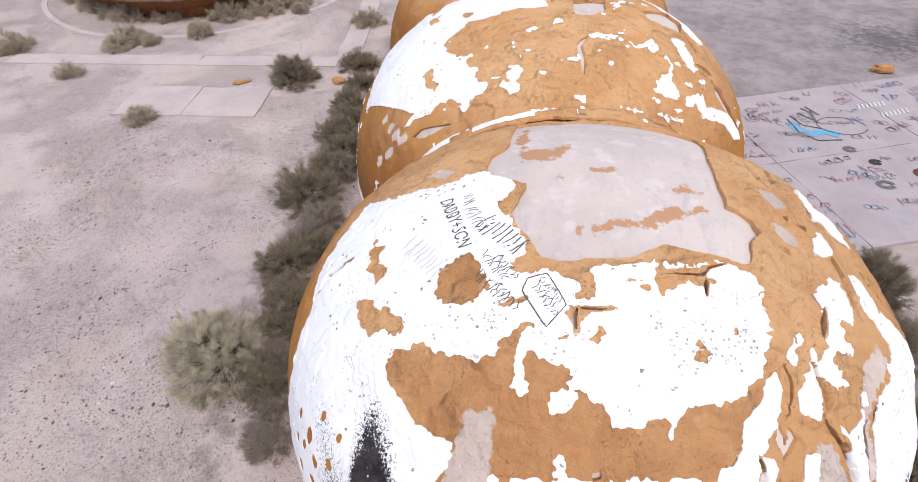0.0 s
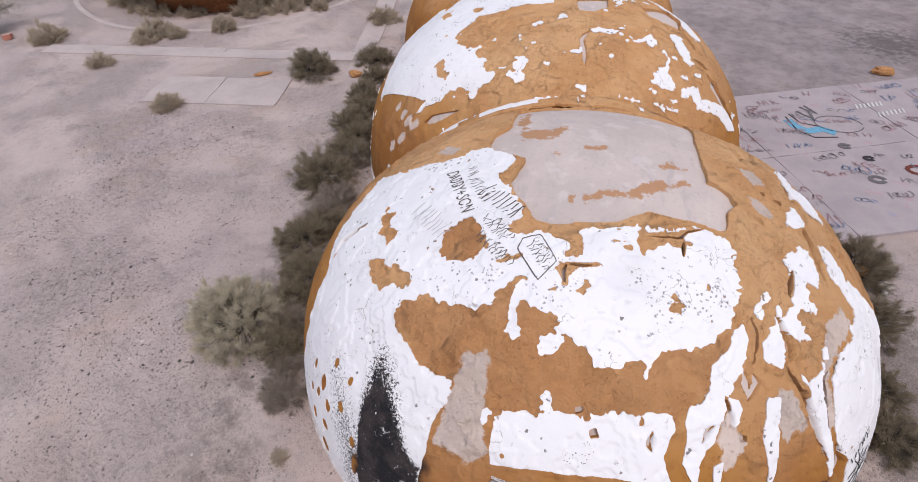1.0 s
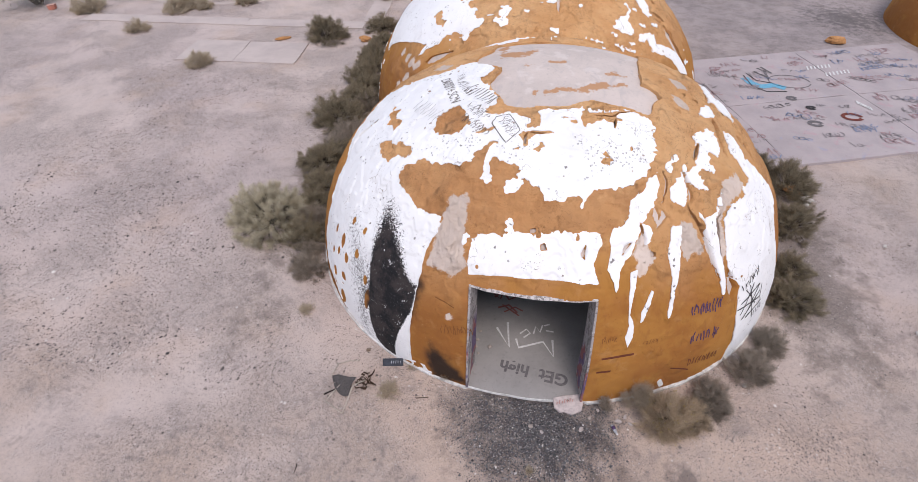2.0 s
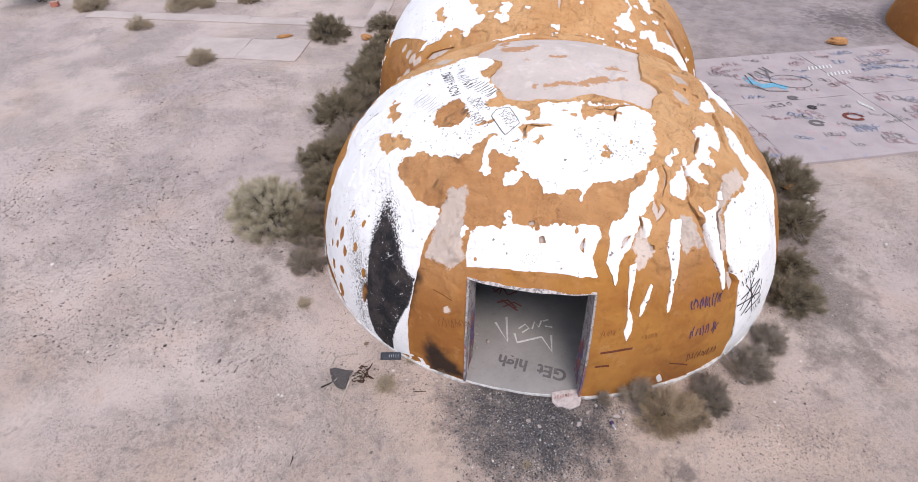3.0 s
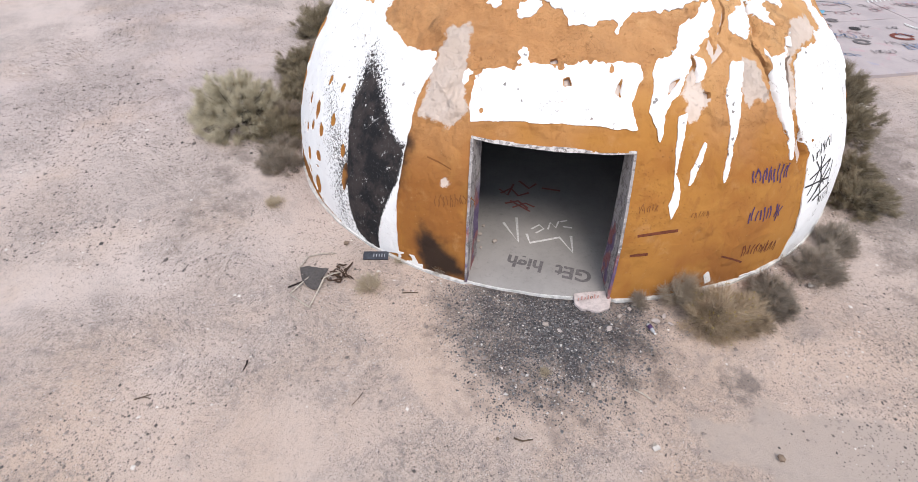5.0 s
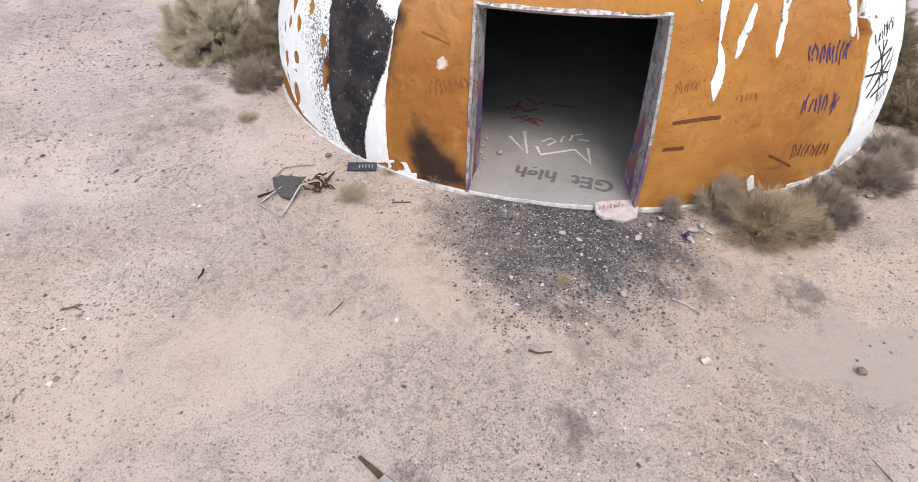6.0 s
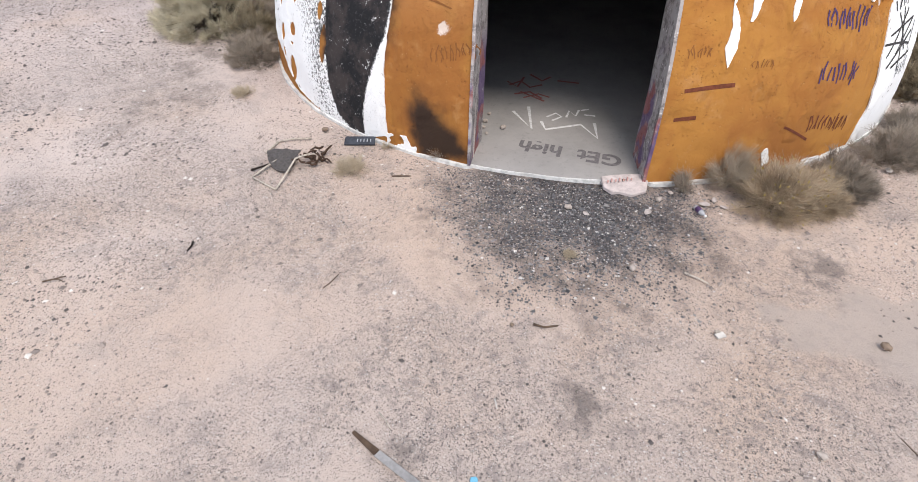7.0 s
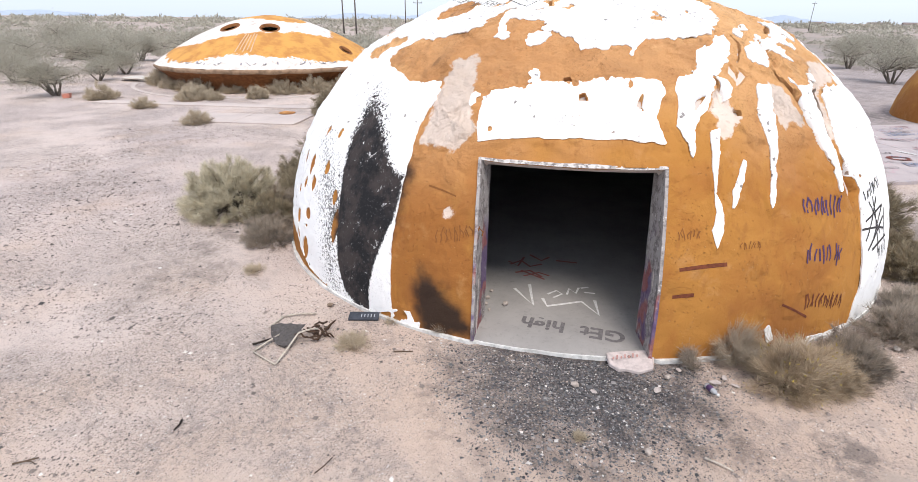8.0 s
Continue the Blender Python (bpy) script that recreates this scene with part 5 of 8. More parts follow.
def seam_lip():
    """The overhanging edge of the second dome's foam along the crease with the first, with strips of coating left on it."""
    n = 460
    phi = np.radians(np.linspace(14, 166, n))
    lo_r, hi_r = np.full(n, 0.5), np.full(n, 8.0)
    for _ in range(30):
        r = (lo_r + hi_r) / 2
        a, b = np.full(n, 7.5), np.full(n, 14.3)
        for _ in range(26):
            y = (a + b) / 2
            p = np.stack([1.45 + r * np.cos(phi), y, r * np.sin(phi)], 1)
            nearer = DOME_A.outside(p) < DOME_B.outside(p)
            a, b = np.where(nearer, y, a), np.where(nearer, b, y)
        inner = DOME_A.outside(p) < 0
        lo_r, hi_r = np.where(inner, r, lo_r), np.where(inner, hi_r, r)
    up = np.stack([np.cos(phi), np.zeros(n), np.sin(phi)], 1)
    front = np.array([0.0, -1.0, 0.0])
    size = 0.75 + 0.35 * vnoise(p, 1.1, 201, 3)
    rag = 0.09 * vnoise(p, 3.0, 202, 4)
    section = ((-0.50, 0.10), (-0.30, 0.225), (-0.10, 0.265), (0.10, 0.26), (0.22, 0.235), (0.25, 0.175), (0.13, 0.125), (0.0, 0.05), (-0.06, -0.05))
    rows = [p + front * ((f * size) + rag * (1 if f > 0 else 0.3))[:, None] + up * (h * (0.6 + 0.4 * size) + 0.014 * vnoise(p + f, 7.0, 203, 2))[:, None] for f, h in section]
    i = np.arange(n - 1)

    def skin(rs, seed=None):
        quads = [np.stack([k * n + i, k * n + i + 1, (k + 1) * n + i + 1, (k + 1) * n + i], 1) for k in range(len(rs) - 1)]
        v, q = np.concatenate(rs), np.concatenate(quads)
        if seed is not None:
            mid = v[q].mean(1)
            q = q[(vnoise(mid, 2.3, seed, 3) > -0.06) & (np.abs(mid[:, 0] - 1.2) < 2.9)]
        return v, q

    off = {"soot": -0.5, "pale": -0.5, "scrub": -0.5, "flecked": -0.5, "fresh": -0.5}
    for name, (v, q), mat, label in (("seam_lip", skin(rows), FOAM, "ragged overhanging lip of foam along the crease"), ("coating_strip", skin([r + up * 0.008 for r in rows[:4]], 207), COAT, "strips of white coating left on the lip")):
        ob = part(name, mesh_from(name, v, q, mat, False, {k: np.full(len(v), s) for k, s in off.items()}), None, dome_second, label)
        ob.matrix_parent_inverse = dome_second.matrix_basis.inverted()
        if name == "coating_strip":
            tagged(ob, kind="stuff")


seam_lip()


def door_trim():
    """Chipped jambs and lintel lining the doorway."""
    z = np.linspace(0.04, DOOR_Z, 26)
    for side, x in ((-1, DOOR_X[0]), (1, DOOR_X[1])):
        ys = []
        for h in z:
            y = np.linspace(1.5, 6.0, 600)
            d = DOME_A.outside(np.stack([np.full(600, x), y, np.full(600, h)], 1))
            ys.append(y[np.argmax(d < 0)])
        ys = np.array(ys)
        rag = 0.012 * vnoise(np.stack([np.full(26, x * 9), ys, z], 1), 3.0, 61, 2)
        x_out, x_in = x + side * 0.02, x - side * 0.018
        rows = []
        splay = 0.10 if side < 0 else 0.04
        for xx, dy in ((x_out, -0.030), (x_in, -0.026), (x_in - side * splay * 0.5, 0.16), (x_in - side * splay, 0.36), (x_out, 0.36)):
            back = ys + dy if dy < 0.1 else ys * 0.6 + ys.max() * 0.4 + dy
            rows.append(np.stack([xx + rag * (0.6 if dy < 0 else 1), back + rag, z], 1))
        v = np.concatenate(rows)
        m, k = 26, len(rows)
        i = np.arange(m - 1)
        quads = [np.stack([a * m + i, a * m + i + 1, b * m + i + 1, b * m + i], 1) for a, b in zip(range(k), [*range(1, k), 0])]
        part("door_jamb", mesh_from("door_jamb", v, quads, JAMB, False), None, dome_front, "chipped grey door jamb smeared with purple spray paint").matrix_parent_inverse = dome_front.matrix_basis.inverted()
    xs = np.linspace(DOOR_X[0] - 0.03, DOOR_X[1] + 0.03, 30)
    ys = []
    for x in xs:
        y = np.linspace(1.5, 6.0, 600)
        d = DOME_A.outside(np.stack([np.full(600, x), y, np.full(600, DOOR_Z)], 1))
        ys.append(y[np.argmax(d < 0)])
    ys = np.array(ys)
    rag = 0.012 * vnoise(np.stack([xs, ys, ys], 1), 3.5, 63, 2)
    rows = [np.stack([xs, ys + dy + rag, DOOR_Z + dz + rag * 0.7], 1) for dz, dy in ((0.016, -0.004), (-0.014, -0.022), (-0.022, 0.12), (-0.018, 0.26), (0.05, 0.26))]
    v = np.concatenate(rows)
    m, k = 30, len(rows)
    i = np.arange(m - 1)
    quads = [np.stack([a * m + i, a * m + i + 1, b * m + i + 1, b * m + i], 1) for a, b in zip(range(k), [*range(1, k), 0])]
    part("door_lintel", mesh_from("door_lintel", v, quads, LINTEL, False), None, dome_front, "chipped whitish door lintel").matrix_parent_inverse = dome_front.matrix_basis.inverted()


door_trim()


# ---- concrete slabs and paths ----
def slab(name, corners, z, mat, label, category, seed=0):
    """A cast slab with worn edges between four corners."""
    c = [Vector((*p, 0)) for p in corners]
    n, m = 24, 10
    bm = bmesh.new()
    grid = []
    for i in range(n + 1):
        row = []
        for j in range(m + 1):
            s, t = i / n, j / m
            p = (c[0] * (1 - s) + c[1] * s) * (1 - t) + (c[3] * (1 - s) + c[2] * s) * t
            if i in (0, n) or j in (0, m):
                p += 0.03 * noise.noise_vector(p * 1.7 + Vector((seed, 0, 0)))
            row.append(bm.verts.new((p.x, p.y, z + 0.004 * noise.noise(p * 0.8))))
        grid.append(row)
    for i in range(n):
        for j in range(m):
            bm.faces.new((grid[i][j], grid[i + 1][j], grid[i + 1][j + 1], grid[i][j + 1]))
    ext = bmesh.ops.extrude_face_region(bm, geom=bm.faces[:])
    low = [g for g in ext["geom"] if isinstance(g, bmesh.types.BMVert)]
    for v in low:
        v.co.z = -0.12
    bmesh.ops.recalc_face_normals(bm, faces=bm.faces[:])
    return tagged(part(name, bm, mat, None), label, category, kind="structure")


for k, (x0, x1) in enumerate(((-13.3, -10.87), (-10.855, -8.25))):
    slab("pavement", [(x0, 16.5), (x1, 16.52), (x1 - 0.03, 18.6), (x0, 18.52)], 0.035, SLAB, "bare pinkish concrete slab half sunk in sand", "slab", k)
for k, (x0, x1) in enumerate(((-20.0, -17.2), (-17.18, -12.0), (-11.98, -6.35))):
    slab("pavement", [(x0, 20.4), (x1, 20.42), (x1, 21.25), (x0, 21.2)], 0.03, SLAB, "straight concrete path across the sand", "path", k + 3)
for k, (y0, y1) in enumerate(((21.27, 28.0), (28.02, 40.0))):
    slab("pavement", [(-6.5 - 0.03 * (y0 - 21), y0), (-5.6 - 0.03 * (y0 - 21), y0), (-5.6 - 0.03 * (y1 - 21), y1), (-6.5 - 0.03 * (y1 - 21), y1)], 0.03, SLAB, "concrete path running along the domes", "path", k + 7)


def ring_path():
    ang = np.linspace(-2.75, 0.1, 90)
    c = np.array([-15.6, 31.3])
    rows = []
    for r, z in ((8.1, -0.05), (8.12, 0.025), (8.36, 0.025), (8.38, -0.05)):
        rr = r + 0.03 * np.sin(ang * 9)
        rows.append(np.stack([c[0] + rr * np.cos(ang), c[1] + rr * np.sin(ang), np.full(90, z)], 1))
    i = np.arange(89)
    quads = [np.stack([k * 90 + i, (k + 1) * 90 + i, (k + 1) * 90 + i + 1, k * 90 + i + 1], 1) for k in range(3)]
    ob = part("trim", mesh_from("trim", np.concatenate(rows), quads, SLAB, False), None, None)
    tagged(ob, "curved concrete kerb ringing the saucer building", "kerb", kind="structure")


ring_path()

PAD_U, PAD_V = Vector((0.964, 0.266, 0)), Vector((-0.266, 0.964, 0))


def pad_at(s, t, z=0.0):
    p = PAD_U * s + PAD_V * t
    return (p.x, p.y, z)


for i, (s0, s1) in enumerate(((8.2, 11.69), (11.71, 16.74), (16.76, 21.6))):
    for j, (t0, t1) in enumerate(((8.0, 11.65), (11.67, 15.4))):
        slab("pavement", [pad_at(s0, t0)[:2], pad_at(s1, t0)[:2], pad_at(s1, t1)[:2], pad_at(s0, t1)[:2]], 0.07, PAD, "grey concrete pad slab covered in faded graffiti", "slab", 10 + 2 * i + j)


# ---- the saucer building across the yard ----
def saucer():
    root = thing("saucer_building", (-15.6, 31.3, 0), "low saucer-shaped building, white and orange, with round roof holes", "dome building")
    radius, rim_z, top = 6.95, 1.28, 4.0
    n, m = 200, 70
    ang = np.linspace(0, 2 * np.pi, n, endpoint=False)
    holes = [(3.15, radians(-111), 0.52), (3.15, radians(-66), 0.52), (5.7, radians(-18), 0.32)]

    def roof(rho):
        return rim_z + (top - rim_z) * (1 - (rho / radius) ** 1.75)

    def hole_field(p):
        d = np.full(len(p), 9.0)
        for r, a, size in holes:
            d = np.minimum(d, np.hypot(p[:, 0] - r * math.cos(a), p[:, 1] - r * math.sin(a)) - size)
        return d

    ab, tris = plane_grid(radius + 0.1, 0.11)
    ab, tris, _ = cut(ab, tris, radius - np.hypot(*ab.T))
    ab, tris, _ = cut(ab, tris, hole_field(ab))
    rho = np.hypot(*ab.T)
    v = np.stack([ab[:, 0], ab[:, 1], roof(rho) + 0.02 * vnoise(np.c_[ab, ab[:, 0] * 0], 1.0, 71, 2)], 1)
    th = np.arctan2(ab[:, 1], ab[:, 0])
    wave = 0.35 * vnoise(v, 0.45, 72, 3)
    slope = np.clip((-1.25 - th) / 1.3, 0, 1)
    right = np.clip((th + 0.75) / 0.5, 0, 1) * np.clip((0.2 - th) / 0.4, 0, 1)
    band = np.minimum(rho - (3.65 + 1.9 * slope * slope * (3 - 2 * slope) + 0.7 * right + wave), (6.2 - 0.35 * np.sin(4 * th + 0.6) + 0.7 * wave) - rho)
    crown = (2.0 + 0.4 * np.sin(2 * th + 2.0) + 0.8 * wave) - rho
    bare = np.maximum(band, crown)
    shell = part("roof", mesh_from("roof", v, tris, saucer_paint(), True, {"bare": np.clip(bare, -1, 1)}), None, root, "white coated roof with a broad band of bared orange foam")
    rows = [(radius, rim_z), (radius + 0.05, rim_z - 0.10), (radius - 0.05, rim_z - 0.24), (6.45, 0.72), (6.05, 0.22), (5.95, -0.05)]
    vs = np.concatenate([np.stack([r * np.cos(ang), r * np.sin(ang), z + 0.015 * np.sin(ang * 23)], 1) for r, z in rows])
    i, j = np.arange(n), (np.arange(n) + 1) % n
    quads = [np.stack([k * n + i, (k + 1) * n + i, (k + 1) * n + j, k * n + j], 1) for k in range(len(rows) - 1)]
    part("rim", mesh_from("rim", vs[:3 * n], quads[:2], plain("rust_stained_rim", (0.40, 0.27, 0.18), 0.85, 2.2, 0.6)), None, root, "chipped white rim")
    vs2 = vs[2 * n:]
    quads2 = [q - 2 * n for q in quads[2:]]
    part("underside", mesh_from("underside", vs2, quads2, RUSTY), None, root, "rust-brown undercut base")
    # unseen dark disc, added to give the roof holes their shaded depth
    k = np.linspace(0, 2 * np.pi, 60, endpoint=False)
    disc = np.concatenate([np.stack([4.6 * np.cos(k), 4.6 * np.sin(k), np.full(60, 0.06)], 1), [[0, 0, 0.06]]])
    part("floor_plate", mesh_from("floor_plate", disc, np.stack([np.arange(60), (np.arange(60) + 1) % 60, np.full(60, 60)], 1), INNER), None, root, "added dark floor that deepens the shade in the roof holes")
    for k in range(26):
        a = radians(-118 + 3.3 * k + (1.5 if k % 3 else 0))
        if k in (9, 10, 17, 18):
            continue
        r0, r1 = 6.45 + 0.05 * (k % 4), 6.72
        slant = 0.012 * ((k * 7) % 5 - 2)
        pts = [(r * math.cos(a + slant * s), r * math.sin(a + slant * s), roof(r) + 0.03) for s, r in enumerate((r0, (r0 + r1) / 2, r1 - 0.1 * (k % 3)))]
        part("scrawl", ribbon(pts, 0.045 + 0.02 * (k % 3), "scrawl", plain_dark()), None, shell, "dark sprayed bar")
    for k in range(5):
        a = radians(-84.5 + 2.1 * k)
        pts = [(r * math.cos(a - 0.012 * (r - 4)), r * math.sin(a - 0.012 * (r - 4)), roof(r) + 0.035) for r in np.linspace(3.9 + 0.12 * (k % 3), 5.7 - 0.2 * (k % 2), 8)]
        part("scrape", ribbon(pts, 0.07, "scrape", PALE_SCRAPE), None, shell, "pale scraped streak")
    for r, a, size in holes:
        k = np.linspace(0, 2 * np.pi, 28, endpoint=False)
        ringed = []
        for s, dz in ((size + 0.07, 0.0), (size + 0.04, 0.03), (size - 0.01, 0.03), (size - 0.02, -0.14)):
            x, y = r * math.cos(a) + s * np.cos(k), r * math.sin(a) + s * np.sin(k)
            ringed.append(np.stack([x, y, roof(np.hypot(x, y)) + dz], 1))
        i, j = np.arange(28), (np.arange(28) + 1) % 28
        q = [np.stack([c * 28 + i, (c + 1) * 28 + i, (c + 1) * 28 + j, c * 28 + j], 1) for c in range(3)]
        part("hole_collar", mesh_from("hole_collar", np.concatenate(ringed), q, RUSTY), None, shell, "raised collar of a round roof hole")


def plain_dark():
    return bpy.data.materials.get("faded_dark_spray") or plain("faded_dark_spray", (0.33, 0.31, 0.34), 0.9, 8, 0.4)


def saucer_paint():
    m = Nodes("flaking_saucer_roof", 0.8)
    edge = m.calc("ADD", m.attr("bare"), m.ramp(m.noise(2.5, 7, 0.7), 0.25, 0.75, -0.2, 0.2))
    orange = m.mix(m.ramp(m.noise(1.2, 5), 0.4, 0.65), (0.56, 0.285, 0.075), (0.42, 0.19, 0.055))
    white = m.mix(m.ramp(m.noise(3, 6, 0.7), 0.45, 0.75), (0.66, 0.62, 0.58), (0.44, 0.36, 0.32))
    return m.colour(m.mix(m.ramp(edge, -0.03, 0.03), white, orange)).bump(m.noise(9, 5), 0.4, 0.02).mat


saucer()


# ---- plants ----
def blades(base, tip, width, rng):
    """Thin pointed slivers from base to tip."""
    d = tip - base
    side = np.cross(d, rng.normal(size=d.shape))
    side /= np.maximum(np.linalg.norm(side, axis=1), 1e-6)[:, None]
    w = np.reshape(width, (-1, 1)) / 2
    mid = base + d * 0.45
    v = np.stack([base - side * w * 0.5, base + side * w * 0.5, mid + side * w, mid - side * w, tip], 1).reshape(-1, 3)
    k = np.arange(len(base)) * 5
    return v, np.stack([k, k + 1, k + 2, k + 3], 1), np.stack([k + 3, k + 2, k + 4], 1)


def shrub_shape(seed, r, h, brooms, stalks, length, width, fan, skew=0.0, gap=0.25):
    """Meshes for the branches and for the foliage of one shrub: many small brooms of thin stalks on an uneven crown."""
    rng = np.random.default_rng(seed)
    d = rng.normal(size=(brooms, 3))
    d[:, 2] = np.abs(d[:, 2]) * 0.95 + 0.04
    d /= np.linalg.norm(d, axis=1)[:, None]
    lump = 1.0 + 0.30 * vnoise(d + seed * 1.7, 1.6, seed, 2) + rng.uniform(-gap, 0.12, brooms)
    reach = rng.uniform(0.45, 1.0, brooms) ** 0.45
    crown = d * (lump * reach)[:, None] * np.array([r, r, h])
    crown[:, 0] += skew * crown[:, 2]
    crown[:, 2] = np.maximum(crown[:, 2], 0.05)
    way = crown * np.array([1.0, 1.0, 0.75]) / np.array([r, r, h]) + np.array([0, 0, 0.42]) + 0.22 * rng.normal(size=(brooms, 3))
    way /= np.linalg.norm(way, axis=1)[:, None]
    heart = crown - way * length * 0.8
    heart[:, 2] = np.maximum(heart[:, 2], 0.02)
    foot = np.stack([heart[:, 0] * 0.2, heart[:, 1] * 0.2, np.full(brooms, -0.03)], 1) + rng.normal(size=(brooms, 3)) * np.array([0.05, 0.05, 0.0]) * r
    knee = foot * 0.5 + heart * 0.5 + np.array([0, 0, 0.10]) * h
    va, qa, ta = blades(foot, knee + (heart - knee) * 0.1, 0.022 * rng.uniform(0.5, 1.3, brooms), rng)
    vb, qb, tb = blades(knee, heart + way * length * 0.5, 0.014 * rng.uniform(0.5, 1.3, brooms), rng)
    twigs = (np.concatenate([va, vb]), [np.concatenate([qa, qb + len(va)]), np.concatenate([ta, tb + len(va)])])
    which = np.repeat(np.arange(brooms), stalks)
    n = len(which)
    start = heart[which] + way[which] * length * rng.uniform(0.0, 0.55, (n, 1)) + rng.normal(size=(n, 3)) * 0.10 * length
    out = way[which] + fan * rng.normal(size=(n, 3))
    out /= np.linalg.norm(out, axis=1)[:, None]
    tip = start + out * length * rng.uniform(0.35, 0.9, (n, 1))
    tip[:, 2] = np.maximum(tip[:, 2], 0.015)
    vl, ql, tl = blades(start, tip, width * rng.uniform(0.6, 1.4, n), rng)
    return twigs, (vl, [ql, tl]), crown


def make_shrub(seed, r, h, mats, label, brooms=150, stalks=60, length=0.24, width=0.006, fan=0.32, flowers=0, category="shrub", **kw):
    twig, leaf, tips = shrub_shape(seed, r, h, brooms, stalks, length, width, fan, **kw)
    root = thing("shrub" if category == "shrub" else "grass_tuft", (0, 0, 0), label, category, "desert shrubs")
    part("twig_mass", mesh_from("twig_mass", *twig, mats[0], False), None, root)
    foliage = part("foliage", mesh_from("foliage", *leaf, mats[1], False), None, root)
    if flowers:
        rng = np.random.default_rng(seed + 5)
        p = tips[rng.integers(0, len(tips), flowers)] + rng.normal(size=(flowers, 3)) * 0.05
        p[:, 2] += 0.05
        v, q, t = blades(p, p + rng.normal(size=(flowers, 3)) * 0.014 + np.array([0, 0, 0.02]), np.full(flowers, 0.02), rng)
        part("flower_heads", mesh_from("flower_heads", v, [q, t], FLOWER, False), None, foliage, "tiny yellow flower heads")["kind"] = "stuff"
    return root


def plant(proto, spots):
    for k, (x, y, scale, turn) in enumerate(spots):
        m = pose(x, y, -0.01, 0, 0, turn)
        if k == 0:
            proto.matrix_basis = m @ Matrix.Scale(scale, 4)
            first = scale
        else:
            ob = copy_thing(proto, m)
            ob.scale = (scale, scale, scale * (0.9 + 0.03 * (k % 7)))


plant(make_shrub(1, 1.24, 1.16, (DARK_TWIG, PALE), "pale green rounded sagebrush beside the dome", 340, 130, 0.24, 0.0055, 0.48), [(-5.6, 6.95, 1.0, 0)])
plant(make_shrub(2, 0.55, 0.62, (DRY, DRY), "dry brown-grey shrub at the dome's foot", 110, 75, 0.21, 0.005, 0.46), [(-4.02, 5.2, 0.92, 0), (-4.2, 5.85, 0.75, 130), (5.75, 3.3, 0.9, 60), (-4.7, 10.6, 1.2, 240), (4.8, 2.6, 0.75, 300), (-4.45, 6.95, 1.0, 20), (-4.5, 11.3, 1.1, 170), (-4.5, 13.3, 1.1, 75)])
plant(make_shrub(3, 0.85, 0.85, (DARK_TWIG, OLIVE), "straggly grey-olive shrub along the dome wall", 170, 80, 0.26, 0.006, 0.46), [(-4.45, 6.35, 0.75, 0), (-5.0, 9.65, 0.95, 120), (-5.3, 12.3, 1.15, 220), (-4.75, 13.6, 0.9, 40), (-5.1, 15.3, 0.9, 300), (-5.15, 17.3, 0.85, 170), (8.1, 8.0, 0.85, 80), (7.2, 5.3, 0.78, 200), (-5.3, 20.4, 0.95, 20), (-5.0, 18.8, 0.75, 77), (-4.5, 8.5, 0.8, 30), (-4.45, 10.1, 0.75, 260), (-4.75, 14.5, 0.8, 110), (-4.9, 16.4, 0.75, 10), (7.55, 6.35, 0.6, 150), (-4.6, 7.7, 0.7, 200)])
plant(make_shrub(4, 1.0, 1.15, (DARK_TWIG, OLIVE), "tall feathery olive shrub beside the concrete pad", 190, 85, 0.34, 0.0065, 0.4), [(8.55, 9.6, 0.82, 0), (-7.6, 19.2, 1.0, 90), (7.9, 10.5, 0.65, 45)])
plant(make_shrub(5, 0.55, 0.72, (DARK_TWIG, BROWNISH), "dense brown bristly shrub with few yellow flowers beside the doorway", 150, 95, 0.28, 0.0042, 0.42, flowers=190), [(3.85, 2.02, 0.95, 20)])
plant(make_shrub(16, 0.5, 0.52, (DARK_TWIG, BROWNISH), "low straw-brown bristly shrub beside the taller one", 110, 85, 0.24, 0.0042, 0.44), [(4.27, 2.1, 0.82, 0)])
plant(make_shrub(15, 0.36, 0.62, (TAN, TAN), "upright wispy tan shrub against the dome's foot", 60, 60, 0.28, 0.0038, 0.28), [(3.35, 2.40, 0.95, 0)])
plant(make_shrub(12, 0.62, 0.55, (TAN, STRAW), "pale tan dry shrub in the open yard", 90, 55, 0.26, 0.007, 0.45), [(-12.1, 16.2, 1.0, 10), (-16.55, 19.4, 1.0, 200), (-16.0, 21.9, 1.2, 90)])
plant(make_shrub(6, 0.5, 0.42, (DRY, DRY), "low flattened dry shrub at the dome's foot", 90, 70, 0.24, 0.005, 0.4, skew=0.4), [(4.75, 2.38, 0.75, 0), (6.3, 3.95, 0.9, 90)])
plant(make_shrub(7, 0.17, 0.36, (STRAW, DRY), "upright wispy dry weed at the door jamb", 26, 40, 0.22, 0.0035, 0.25), [(2.78, 2.2, 1.0, 0)])
plant(make_shrub(8, 0.13, 0.26, (DRY, DRY), "thin dead weed stalks against the wall", 14, 22, 0.20, 0.0035, 0.2), [(-0.35, 2.55, 1.0, 0)])
plant(make_shrub(9, 0.26, 0.16, (STRAW, STRAW), "low tuft of straw-coloured dry grass", 60, 26, 0.15, 0.0035, 0.45, category="grass"), [(-1.42, 2.1, 1.0, 0), (-3.68, 4.0, 0.8, 60), (-1.05, 2.75, 0.5, 0), (1.34, 0.83, 0.38, 30)])
